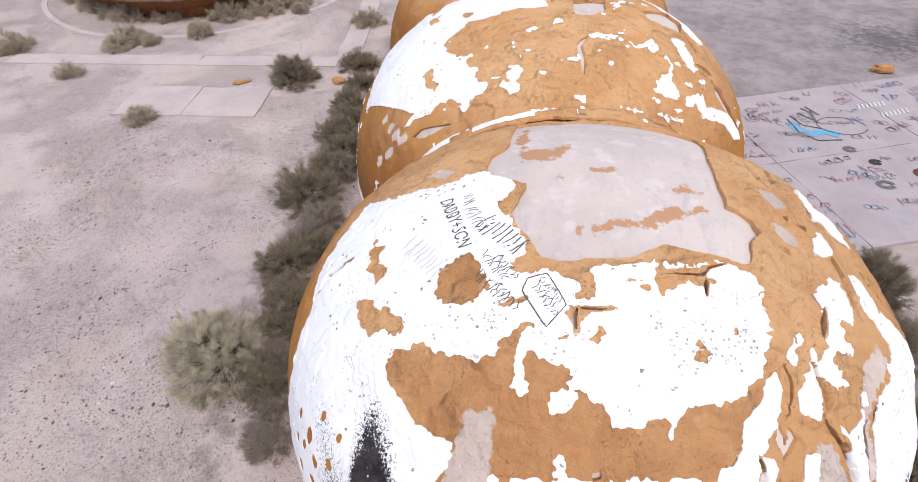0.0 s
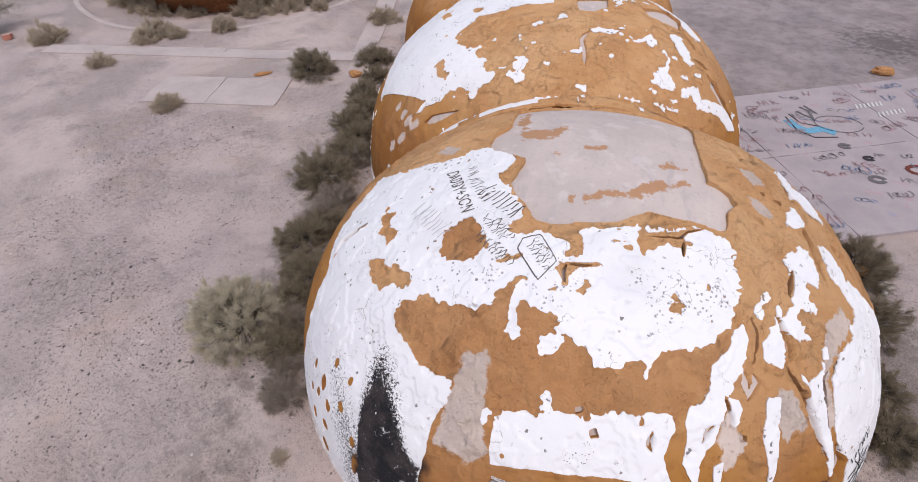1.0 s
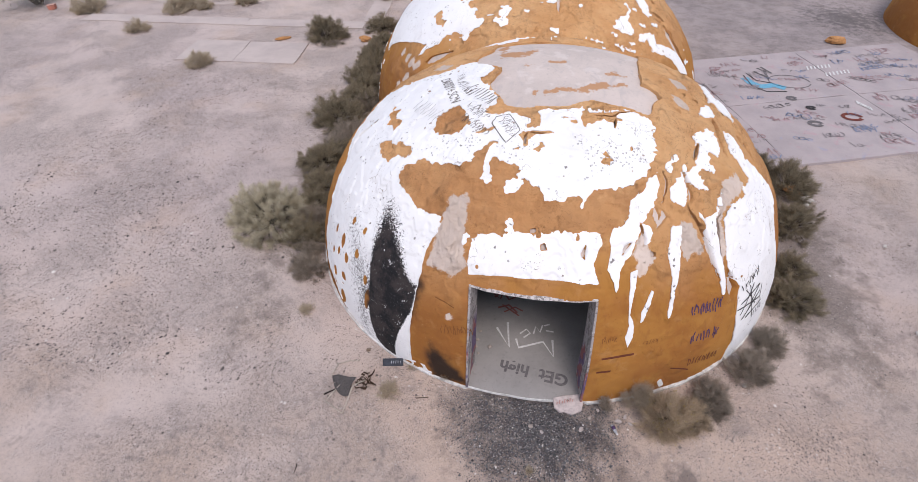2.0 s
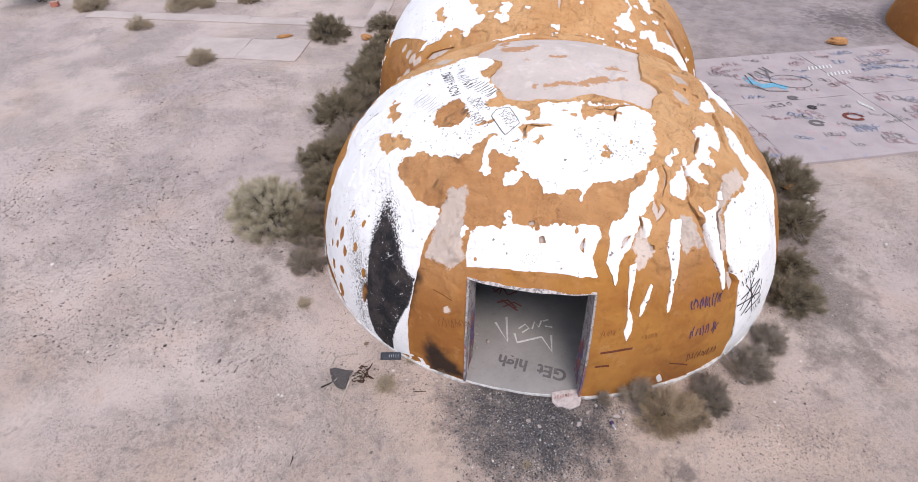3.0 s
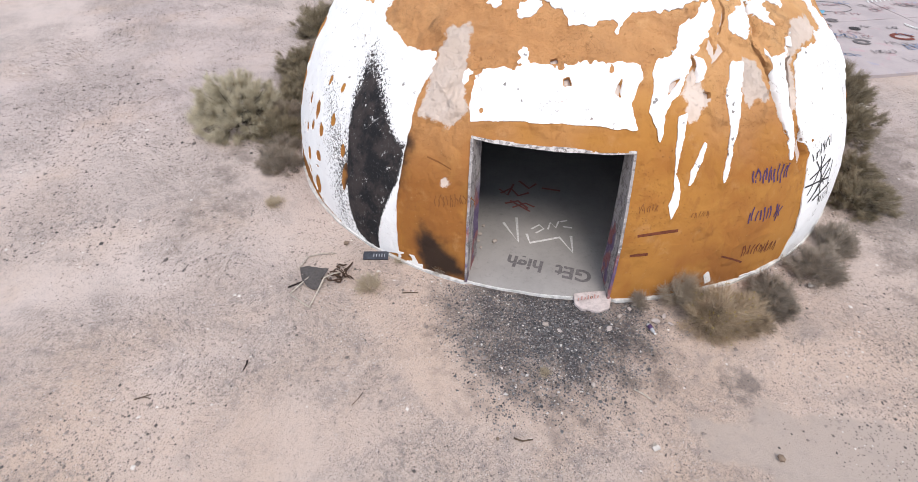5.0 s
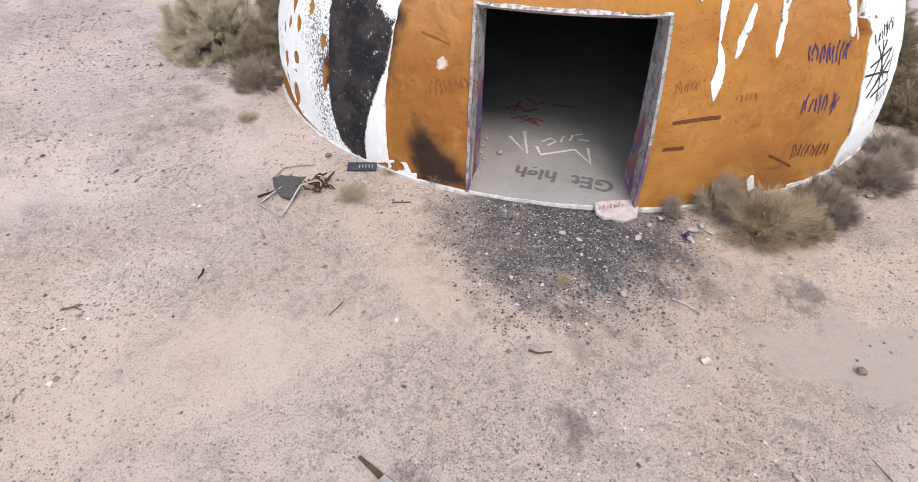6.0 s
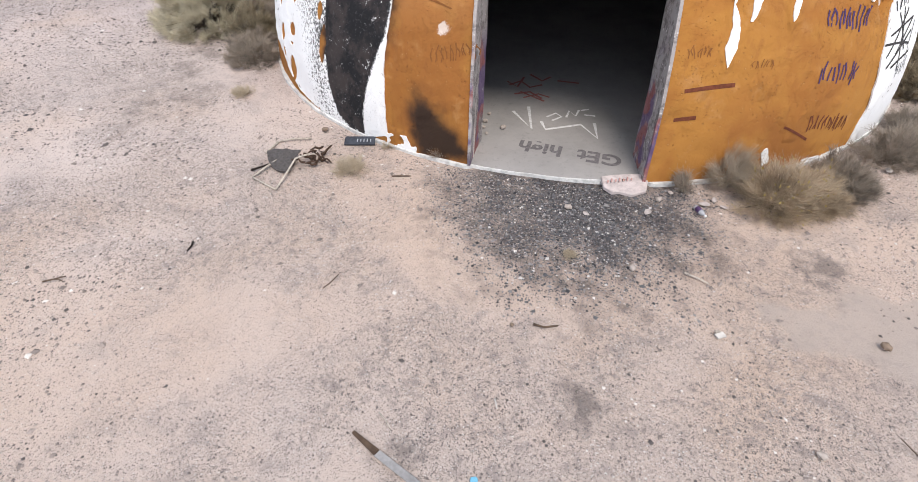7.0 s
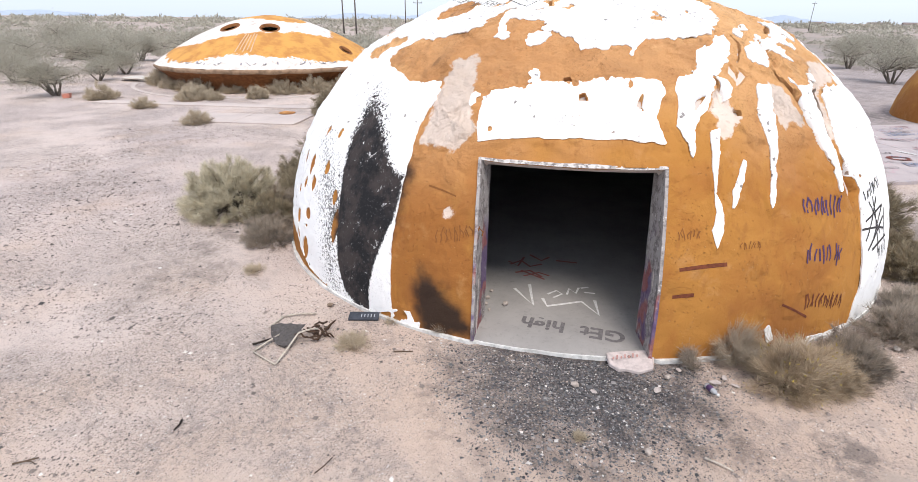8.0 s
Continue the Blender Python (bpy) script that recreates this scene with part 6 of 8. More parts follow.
plant(make_shrub(10, 0.6, 0.62, (STRAW, STRAW), "tan dried-out shrub near the saucer building", 110, 60, 0.26, 0.009, 0.4), [(-13.0, 23.4, 1.0, 0), (-9.4, 26.2, 0.8, 60)])
plant(make_shrub(11, 0.85, 0.75, (TAN, STRAW), "tan-brown dry shrub in the open yard", 130, 60, 0.30, 0.010, 0.4), [(-20.5, 21.7, 1.0, 0), (-15.9, 22.6, 1.0, 50), (-14.9, 22.5, 0.6, 0), (-5.9, 24.8, 0.9, 200), (-19.5, 26.6, 1.2, 20), (-18.3, 25.9, 1.0, 90), (-17.2, 25.4, 1.15, 160), (-15.4, 25.2, 0.9, 10), (-12.6, 25.5, 1.1, 240), (-11.0, 26.2, 1.2, 80), (-10.0, 27.3, 1.1, 300), (-21.5, 28.2, 1.3, 120)])


def desert_tree(seed, h, r, limbs, leaves):
    """A mesquite: several leaning tapered trunks that fork, under an airy crown of small leaves."""
    rng = np.random.default_rng(seed)
    root = thing("mesquite_tree", (0, 0, 0), "grey-green mesquite with several trunks and an airy crown", "tree", "desert trees")
    verts, quads, ends = [], [], []
    count = 0

    def limb(a, b, ra, rb):
        nonlocal count
        d = (b - a) / max(np.linalg.norm(b - a), 1e-6)
        u = np.cross(d, [0.3, 0.9, 0.1])
        u /= np.linalg.norm(u)
        w = np.cross(d, u)
        k = np.linspace(0, 2 * np.pi, 6, endpoint=False)
        ring = np.cos(k)[:, None] * u + np.sin(k)[:, None] * w
        verts.extend([a + ring * ra, b + ring * rb])
        i, j = np.arange(6), (np.arange(6) + 1) % 6
        quads.append(np.stack([i, j, j + 6, i + 6], 1) + count)
        count += 12

    for _ in range(limbs):
        az, out = rng.uniform(0, 2 * np.pi), rng.uniform(0.3, 0.75) * r
        a = np.array([0.1 * math.cos(az), 0.1 * math.sin(az), -0.05])
        b = np.array([out * 0.45 * math.cos(az), out * 0.45 * math.sin(az), h * rng.uniform(0.25, 0.4)])
        limb(a, b, 0.08, 0.05)
        for _ in range(4):
            c = b + np.array([rng.normal() * 0.35 * r, rng.normal() * 0.35 * r, h * rng.uniform(0.12, 0.38)])
            limb(b, c, 0.045, 0.022)
            for _ in range(3):
                e = c + np.array([rng.normal() * 0.22 * r, rng.normal() * 0.22 * r, h * rng.uniform(-0.02, 0.22)])
                limb(c, e, 0.02, 0.006)
                ends.append((c + e) / 2)
                ends.append(e)
    part("trunk", mesh_from("trunk", np.concatenate(verts), np.concatenate(quads), BARK), None, root, "several bent grey-brown trunks")
    ends = np.array(ends)
    which = rng.integers(0, len(ends), leaves)
    at = ends[which] + rng.normal(size=(leaves, 3)) * np.array([0.14 * r, 0.14 * r, 0.13 * h])
    at[:, 2] = np.abs(at[:, 2] - 0.06 * h) + 0.06 * h
    way = rng.normal(size=(leaves, 3))
    way /= np.linalg.norm(way, axis=1)[:, None]
    v, q, t = blades(at, at + way * rng.uniform(0.07, 0.15, (leaves, 1)), rng.uniform(0.014, 0.028, leaves), rng)
    part("crown", mesh_from("crown", v, [q, t], MESQUITE, False), None, root, "airy grey-green crown of tiny leaves")
    return root


plant(desert_tree(21, 2.45, 2.3, 6, 15000), [(-33.5, 30.8, 1.05, 0), (-32.0, 36.0, 1.2, 80), (-37.5, 34.0, 1.2, 200), (26.3, 38.5, 1.05, 140), (-27.0, 42.5, 1.2, 20), (30.5, 52.0, 1.1, 260), (-41.0, 44.0, 1.3, 310), (38.0, 60.0, 1.3, 60), (-39, 28.5, 1.1, 150), (-30.0, 33.8, 1.0, 15), (-34.5, 39.5, 1.2, 95)])
plant(desert_tree(22, 2.1, 1.9, 5, 12000), [(-23.6, 22.4, 0.95, 0), (-35.0, 45.0, 1.3, 120), (-28.0, 33.5, 0.9, 60), (22.0, 55.0, 1.1, 10), (33.0, 41.0, 1.0, 190), (-30.5, 27.0, 0.9, 100), (20.5, 72.0, 1.4, 30), (44.0, 75.0, 1.5, 0), (-24.5, 52.0, 1.3, 0), (-26.5, 29.0, 0.75, 210), (-21.5, 46.0, 1.1, 70)])


def far_scrub():
    """Scrub out to the horizon, far too many to count."""
    rng = np.random.default_rng(77)
    vs, qs, ts, count = [], [], [], 0
    for k in range(1500):
        d, az = 62 + 500 * rng.uniform(0, 1) ** 1.5, rng.uniform(-1.05, 0.95)
        if k % 3 == 0:
            d, az = rng.uniform(420, 900), rng.uniform(-1.0, 0.95)
        x, y = d * math.sin(az), d * math.cos(az)
        r = rng.uniform(0.7, 2.2) * (1 + d / 300) * (1.3 if d > 480 else 1.0)
        n = 420 if d < 110 else 160 if d < 220 else 60
        u = rng.normal(size=(n, 3))
        u /= np.linalg.norm(u, axis=1)[:, None]
        at = np.array([x, y, 0]) + u * np.array([r, r, 0.55 * r]) * rng.uniform(0.4, 1, (n, 1))
        at[:, 2] = np.abs(at[:, 2])
        way = rng.normal(size=(n, 3)) + u * 0.8
        size = (0.07 if d < 110 else 0.10 if d < 220 else 0.15) * r * rng.uniform(0.6, 1.4, (n, 1))
        v, q, t = blades(at, at + way * size, size[:, 0] * 0.9, rng)
        vs.append(v)
        qs.append(q + count)
        ts.append(t + count)
        count += len(v)
    ob = part("scrub", mesh_from("scrub", np.concatenate(vs), [np.concatenate(qs), np.concatenate(ts)], MESQUITE, False), None, None)
    tagged(ob, "grey-green desert scrub scattered to the horizon", "scrub", kind="stuff")


far_scrub()


# ---- loose stones ----
def gravel(name, count, seed, spread, size, mat, label, keep):
    """Thousands of small angular stones lying on the ground."""
    rng = np.random.default_rng(seed)
    p = np.zeros((0, 2))
    while len(p) < count:
        q = spread(rng, count)
        p = np.concatenate([p, q[keep(q, rng)]])
    p = p[:count]
    unit = np.array([(1, 0, 0), (-1, 0, 0), (0, 1, 0), (0, -1, 0), (0, 0, 1), (0, 0, -1)], float)
    s = size * rng.lognormal(0, 0.45, (count, 1, 1))
    v = unit[None] * rng.uniform(0.55, 1.25, (count, 6, 1)) * np.array([1, 1, 0.6]) * s
    a = rng.uniform(0, 6.28, count)
    c, sn = np.cos(a)[:, None], np.sin(a)[:, None]
    x, y = v[:, :, 0] * c - v[:, :, 1] * sn, v[:, :, 0] * sn + v[:, :, 1] * c
    p3 = np.c_[p, np.zeros(count)]
    z0 = 0.022 * vnoise(p3, 0.5, 41, 2) + 0.008 * vnoise(p3, 2.2, 42, 2) - 0.012
    v = np.stack([x + p[:, :1], y + p[:, 1:], v[:, :, 2] + z0[:, None] + 0.10 * s[:, :, 0]], 2).reshape(-1, 3)
    v = v.reshape(count, 6, 3)[:, :5].reshape(-1, 3)
    f = np.array([(0, 2, 4), (2, 1, 4), (1, 3, 4), (3, 0, 4)])
    faces = (np.arange(count)[:, None, None] * 5 + f[None]).reshape(-1, 3)
    tagged(part(name, mesh_from(name, v, faces, mat, False), None, None), label, "gravel", kind="stuff")


def yard(rng, n):
    near = np.stack([rng.uniform(-6.5, 7.5, n), rng.uniform(-3.0, 5.0, n)], 1)
    side = np.stack([rng.uniform(-13, -3.5, n), rng.uniform(2.0, 15, n)], 1)
    right = np.stack([rng.uniform(6, 12, n), rng.uniform(3.0, 10.5, n)], 1)
    r = rng.uniform(0, 1, (n, 1))
    return np.where(r < 0.56, near, np.where(r < 0.86, side, right))


def on_open_ground(q, rng):
    p = np.c_[q, np.full(len(q), 0.1)]
    return (DOME_A.outside(p) > 0.06) & (DOME_B.outside(p) > 0.06) & (vnoise(p, 0.5, 45, 3) > rng.uniform(-0.45, 0.35, len(q)))


def at_door(q, rng):
    p = np.c_[q, np.full(len(q), 0.1)]
    d = np.hypot((q[:, 0] - 1.5) / 1.5, (q[:, 1] - 1.55) / 1.35) + 0.35 * vnoise(p, 1.5, 46, 3)
    return (DOME_A.outside(p) > 0.05) & (d < rng.uniform(0.1, 1.25, len(q)))


gravel("gravel", 80000, 5, yard, 0.0082, STONES, "scattered grey and brown desert gravel", on_open_ground)
gravel("pebbles", 9000, 15, lambda rng, n: np.stack([rng.uniform(-14, -3.6, n), rng.uniform(2.0, 16, n)], 1), 0.0145, DARK_PEBBLE, "darker pebbles drifted over the open yard", on_open_ground)
gravel("stones", 1500, 8, yard, 0.015, STONES, "scattered fist-sized and smaller pale stones", on_open_ground)
gravel("cinders", 16000, 6, lambda rng, n: np.stack([rng.uniform(-1.2, 4.2, n), rng.uniform(-0.6, 2.9, n)], 1), 0.0082, CINDER, "dark cinders and broken gravel before the doorway", at_door)


def rock(x, y, size, mat, label, name="stone", flat=0.6, seed=0, turn=0.0, z=0.0, category="stone", group="loose stones", smooth=False):
    bm = bmesh.new()
    bmesh.ops.create_icosphere(bm, subdivisions=3 if smooth or max(size) > 0.15 else 1, radius=1.0)
    for v in bm.verts:
        d = v.co.normalized()
        k = 1 + 0.45 * noise.noise(d * 1.3 + Vector((seed * 3.7, seed, 0))) + 0.16 * noise.noise(d * 4 + Vector((seed, 0, seed)))
        k = min(k, 1.12)
        v.co = Vector((d.x * size[0] * k, d.y * size[1] * k, d.z * size[2] * k * flat / 0.6))
    for f in bm.faces:
        f.smooth = smooth
    ob = part(name, bm, mat, None)
    low = min(v.co.z for v in ob.data.vertices)
    ob.matrix_basis = pose(x, y, z - low * 0.75, 0, 0, turn)
    return tagged(ob, label, category, group)


PALE_STONE = plain("pale_stone", (0.42, 0.36, 0.32), 0.9, 14, 0.35)
BROWN_STONE = plain("brown_stone", (0.24, 0.175, 0.13), 0.9, 14, 0.45)
PINK_RUBBLE = plain("grey_pink_rubble", (0.47, 0.41, 0.385), 0.9, 10, 0.35)
WHITE_STONE = plain("chalky_rubble", (0.58, 0.54, 0.50), 0.9, 10, 0.35)
for k, (x, y, s) in enumerate(((1.35, 1.66, 0.055), (2.05, 2.24, 0.075), (1.98, 0.71, 0.05), (4.13, -0.06, 0.055), (3.15, -1.2, 0.05), (-2.05, 3.05, 0.06), (2.45, 1.95, 0.05), (0.75, -0.2, 0.03))):
    rock(x, y, (s, s * 0.75, s * 0.55), PALE_STONE if k % 2 == 0 else BROWN_STONE, "pale rounded stone on the sand" if k % 2 == 0 else "brown rounded stone on the sand", seed=k, turn=k * 40)
for k, (x, y, s) in enumerate(((2.98, 1.93, 0.075), (3.12, 2.04, 0.06), (3.20, 1.90, 0.05), (2.72, 2.22, 0.05), (2.62, 2.12, 0.05), (1.93, 2.05, 0.06), (2.28, 1.70, 0.065), (1.55, 1.58, 0.05))):
    rock(x, y, (s, s * 0.65, s * 0.16), PINK_RUBBLE, "flat shard of pale concrete rubble", "rubble", seed=20 + k, turn=k * 70, category="rubble", group="concrete rubble")
for k, (x, y, s) in enumerate(((-5.15, 19.3, 0.20), (-4.95, 12.3, 0.17), (-6.0, 20.0, 0.12), (8.95, 9.15, 0.16), (8.85, 8.95, 0.10), (5.55, 2.95, 0.06), (4.7, 2.2, 0.05), (-5.3, 8.8, 0.06), (10.2, 7.4, 0.07), (9.6, 4.6, 0.07))):
    rock(x, y, (s, s * 0.8, s * 0.5), WHITE_STONE, "white lump of fallen coating and plaster", "rubble", seed=40 + k, turn=k * 50, category="rubble", group="white rubble")
FOAM_DEBRIS = plain("broken_foam", (0.52, 0.265, 0.11), 0.95, 9, 0.4, bump=0.8)
for k, (x, y, sx, sy, sz, turn) in enumerate(((14.21, 20.51, 0.42, 0.16, 0.16, -8), (-9.55, 18.95, 0.36, 0.07, 0.07, 28), (-5.9, 19.1, 0.26, 0.18, 0.12, 0), (8.72, 9.55, 0.42, 0.22, 0.10, -15), (-4.3, 16.6, 0.2, 0.15, 0.1, 40))):
    rock(x, y, (sx, sy, sz), FOAM_DEBRIS, "broken chunk of orange sprayed foam", "foam_chunk", seed=60 + k, turn=turn, category="debris", group="fallen foam")

# slab of broken concrete at the threshold, with red scrawl
PINK_STONE = plain("pinkish_concrete_rubble", (0.56, 0.48, 0.46), 0.9, 10, 0.3)


def threshold_chunk():
    """A thin angular slab with chipped edges, lying half against the rim."""
    rim = [(1.77, 2.27), (1.96, 2.34), (2.36, 2.42), (2.35, 2.24), (2.31, 2.07), (2.13, 1.98), (1.99, 2.02), (1.89, 2.00), (1.79, 2.09)]
    root = thing("concrete_chunk", (0, 0, 0), "flat broken slab of pale concrete with red scrawl at the threshold", "rubble")
    bm = bmesh.new()
    low_y = min(y for x, y in rim)
    face = bm.faces.new([bm.verts.new((x, y, 0.040 + 0.035 * min((y - low_y) / 0.3, 1.0))) for x, y in rim])
    ext = bmesh.ops.extrude_face_region(bm, geom=[face])
    for v in [g for g in ext["geom"] if isinstance(g, bmesh.types.BMVert)]:
        v.co.z -= 0.055
    bmesh.ops.recalc_face_normals(bm, faces=bm.faces[:])
    bmesh.ops.bevel(bm, geom=bm.edges[:], offset=0.010, segments=1, affect="EDGES")
    face = part("slab", worn(bm, 0.008, 9), PINK_STONE, root)
    a, b = np.array((1.84, 2.13)), np.array((2.14, 2.22))
    lines = [[a + (b - a) * k / 6, a + (b - a) * (k + 0.25) / 6 + np.array([0.0, 0.05 + 0.03 * (k % 2)])] for k in range(7)]
    flat_strokes("scrawl", lines, 0.018, SCRAWL_RED, face, 0.082, "faint red scrawled bars")


# ---- litter before the doorway ----
def tube(points, radius, name, mat, parent, label="", taper=1.0, sides=8):
    pts = [Vector(p) for p in points]
    rings, faces, verts = len(pts), [], []
    for k, p in enumerate(pts):
        d = (pts[min(k + 1, rings - 1)] - pts[max(k - 1, 0)]).normalized()
        u = d.cross(Vector((0.2, 0.3, 0.93))).normalized()
        w = d.cross(u)
        r = radius * (1 + (taper - 1) * k / max(rings - 1, 1))
        verts += [p + (u * math.cos(a) + w * math.sin(a)) * r for a in (2 * math.pi * i / sides for i in range(sides))]
    for k in range(rings - 1):
        for i in range(sides):
            j = (i + 1) % sides
            faces.append((k * sides + i, k * sides + j, (k + 1) * sides + j, (k + 1) * sides + i))
    bm = bmesh.new()
    vs = [bm.verts.new(v) for v in verts]
    for f in faces:
        bm.faces.new([vs[i] for i in f]).smooth = True
    bm.faces.new(vs[:sides][::-1])
    bm.faces.new(vs[-sides:])
    return part(name, bm, mat, parent, label)


ROD = plain("weathered_pale_metal", (0.54, 0.475, 0.40), 0.6, 25, 0.5)
CHAR = plain("charred_wood", (0.035, 0.026, 0.022), 0.95, 18, 0.6)
CHARRED_BARK = plain("half_charred_bark", (0.085, 0.052, 0.036), 0.95, 18, 0.6)
CLOTH = plain("faded_black_cloth", (0.095, 0.085, 0.082), 0.95, 30, 0.4)
TWIG = plain("dead_twig", (0.13, 0.09, 0.065), 0.95, 25, 0.5)
DARK_BOARD = plain("faded_black_paint", (0.055, 0.06, 0.075), 0.7, 12, 0.45)
WHITE_PAINT = plain("white_spray_paint", (0.70, 0.69, 0.68), 0.8, 20, 0.3)
FADED_WHITE = plain("faded_white_spray", (0.36, 0.37, 0.40), 0.9, 20, 0.4)
BLACK_PAINT = plain("dark_marker_paint", (0.055, 0.05, 0.052), 0.8, 20, 0.5)
GREY_PAINT = plain("faded_grey_spray", (0.175, 0.16, 0.165), 0.9, 20, 0.4)
RED_PAINT = plain("dull_red_spray", (0.20, 0.055, 0.04), 0.8, 16, 0.5)
MAROON = plain("brown_red_spray", (0.17, 0.05, 0.025), 0.85, 16, 0.45)
PURPLE = plain("purple_spray", (0.085, 0.045, 0.12), 0.8, 16, 0.5)
BLUE_PAINT = plain("sky_blue_spray", (0.16, 0.42, 0.58), 0.8, 16, 0.3)
FADED_GREY = plain("washed_out_grey_spray", (0.30, 0.27, 0.275), 0.9, 16, 0.3)
FADED_BLUE = plain("faded_blue_spray", (0.25, 0.29, 0.40), 0.9, 16, 0.3)
FADED_PINK = plain("faded_pink_spray", (0.40, 0.26, 0.27), 0.9, 16, 0.3)


def broken_chair():
    root = thing("broken_chair", (0, 0, 0), "collapsed folding chair of pale rods with torn black cloth", "chair")
    for pts in (((-2.61, 1.80, 0.02), (-2.42, 1.69, 0.02), (-2.22, 1.58, 0.02)),
                ((-2.22, 1.58, 0.02), (-2.17, 1.85, 0.08), (-2.13, 2.10, 0.14), (-2.0, 2.20, 0.15), (-1.93, 2.26, 0.12)),
                ((-2.61, 1.80, 0.02), (-2.50, 2.0, 0.05), (-2.40, 2.16, 0.07)),
                ((-2.66, 2.36, 0.02), (-2.62, 2.52, 0.02), (-2.58, 2.66, 0.02)),
                ((-2.62, 2.64, 0.02), (-2.40, 2.74, 0.03), (-2.16, 2.78, 0.03))):
        tube(pts, 0.012, "rod", ROD, root)
    tube(((-2.68, 1.93, 0.03), (-2.52, 2.03, 0.05), (-2.34, 2.16, 0.06)), 0.016, "slat", CHAR, root, "burnt wooden slat", 0.7)
    rng = np.random.default_rng(3)
    n = 30
    s, t = np.meshgrid(np.linspace(0, 1, n), np.linspace(0, 1, n), indexing="ij")
    corners = np.array([(-2.62, 2.36, 0.05), (-2.13, 2.33, 0.13), (-2.17, 1.92, 0.03), (-2.46, 1.98, 0.03)])
    p = ((1 - s)[..., None] * ((1 - t)[..., None] * corners[0] + t[..., None] * corners[3]) + s[..., None] * ((1 - t)[..., None] * corners[1] + t[..., None] * corners[2])).reshape(-1, 3)
    p[:, 2] += 0.06 * np.abs(vnoise(p, 6, 91, 2)) + 0.012
    p[:, :2] += 0.045 * np.stack([vnoise(p, 6, 92, 2), vnoise(p, 6, 93, 2)], 1)
    i = (np.arange(n - 1)[:, None] * n + np.arange(n - 1)[None]).ravel()
    quads = np.stack([i, i + n, i + n + 1, i + 1], 1)
    quads = quads[vnoise(p[quads].mean(1), 7.0, 94, 2) > -0.32]
    cloth = part("seat_cloth", mesh_from("seat_cloth", p, quads, CLOTH), None, root, "torn faded black cloth")
    mod = cloth.modifiers.new("thickness", "SOLIDIFY")
    mod.thickness = 0.006


broken_chair()


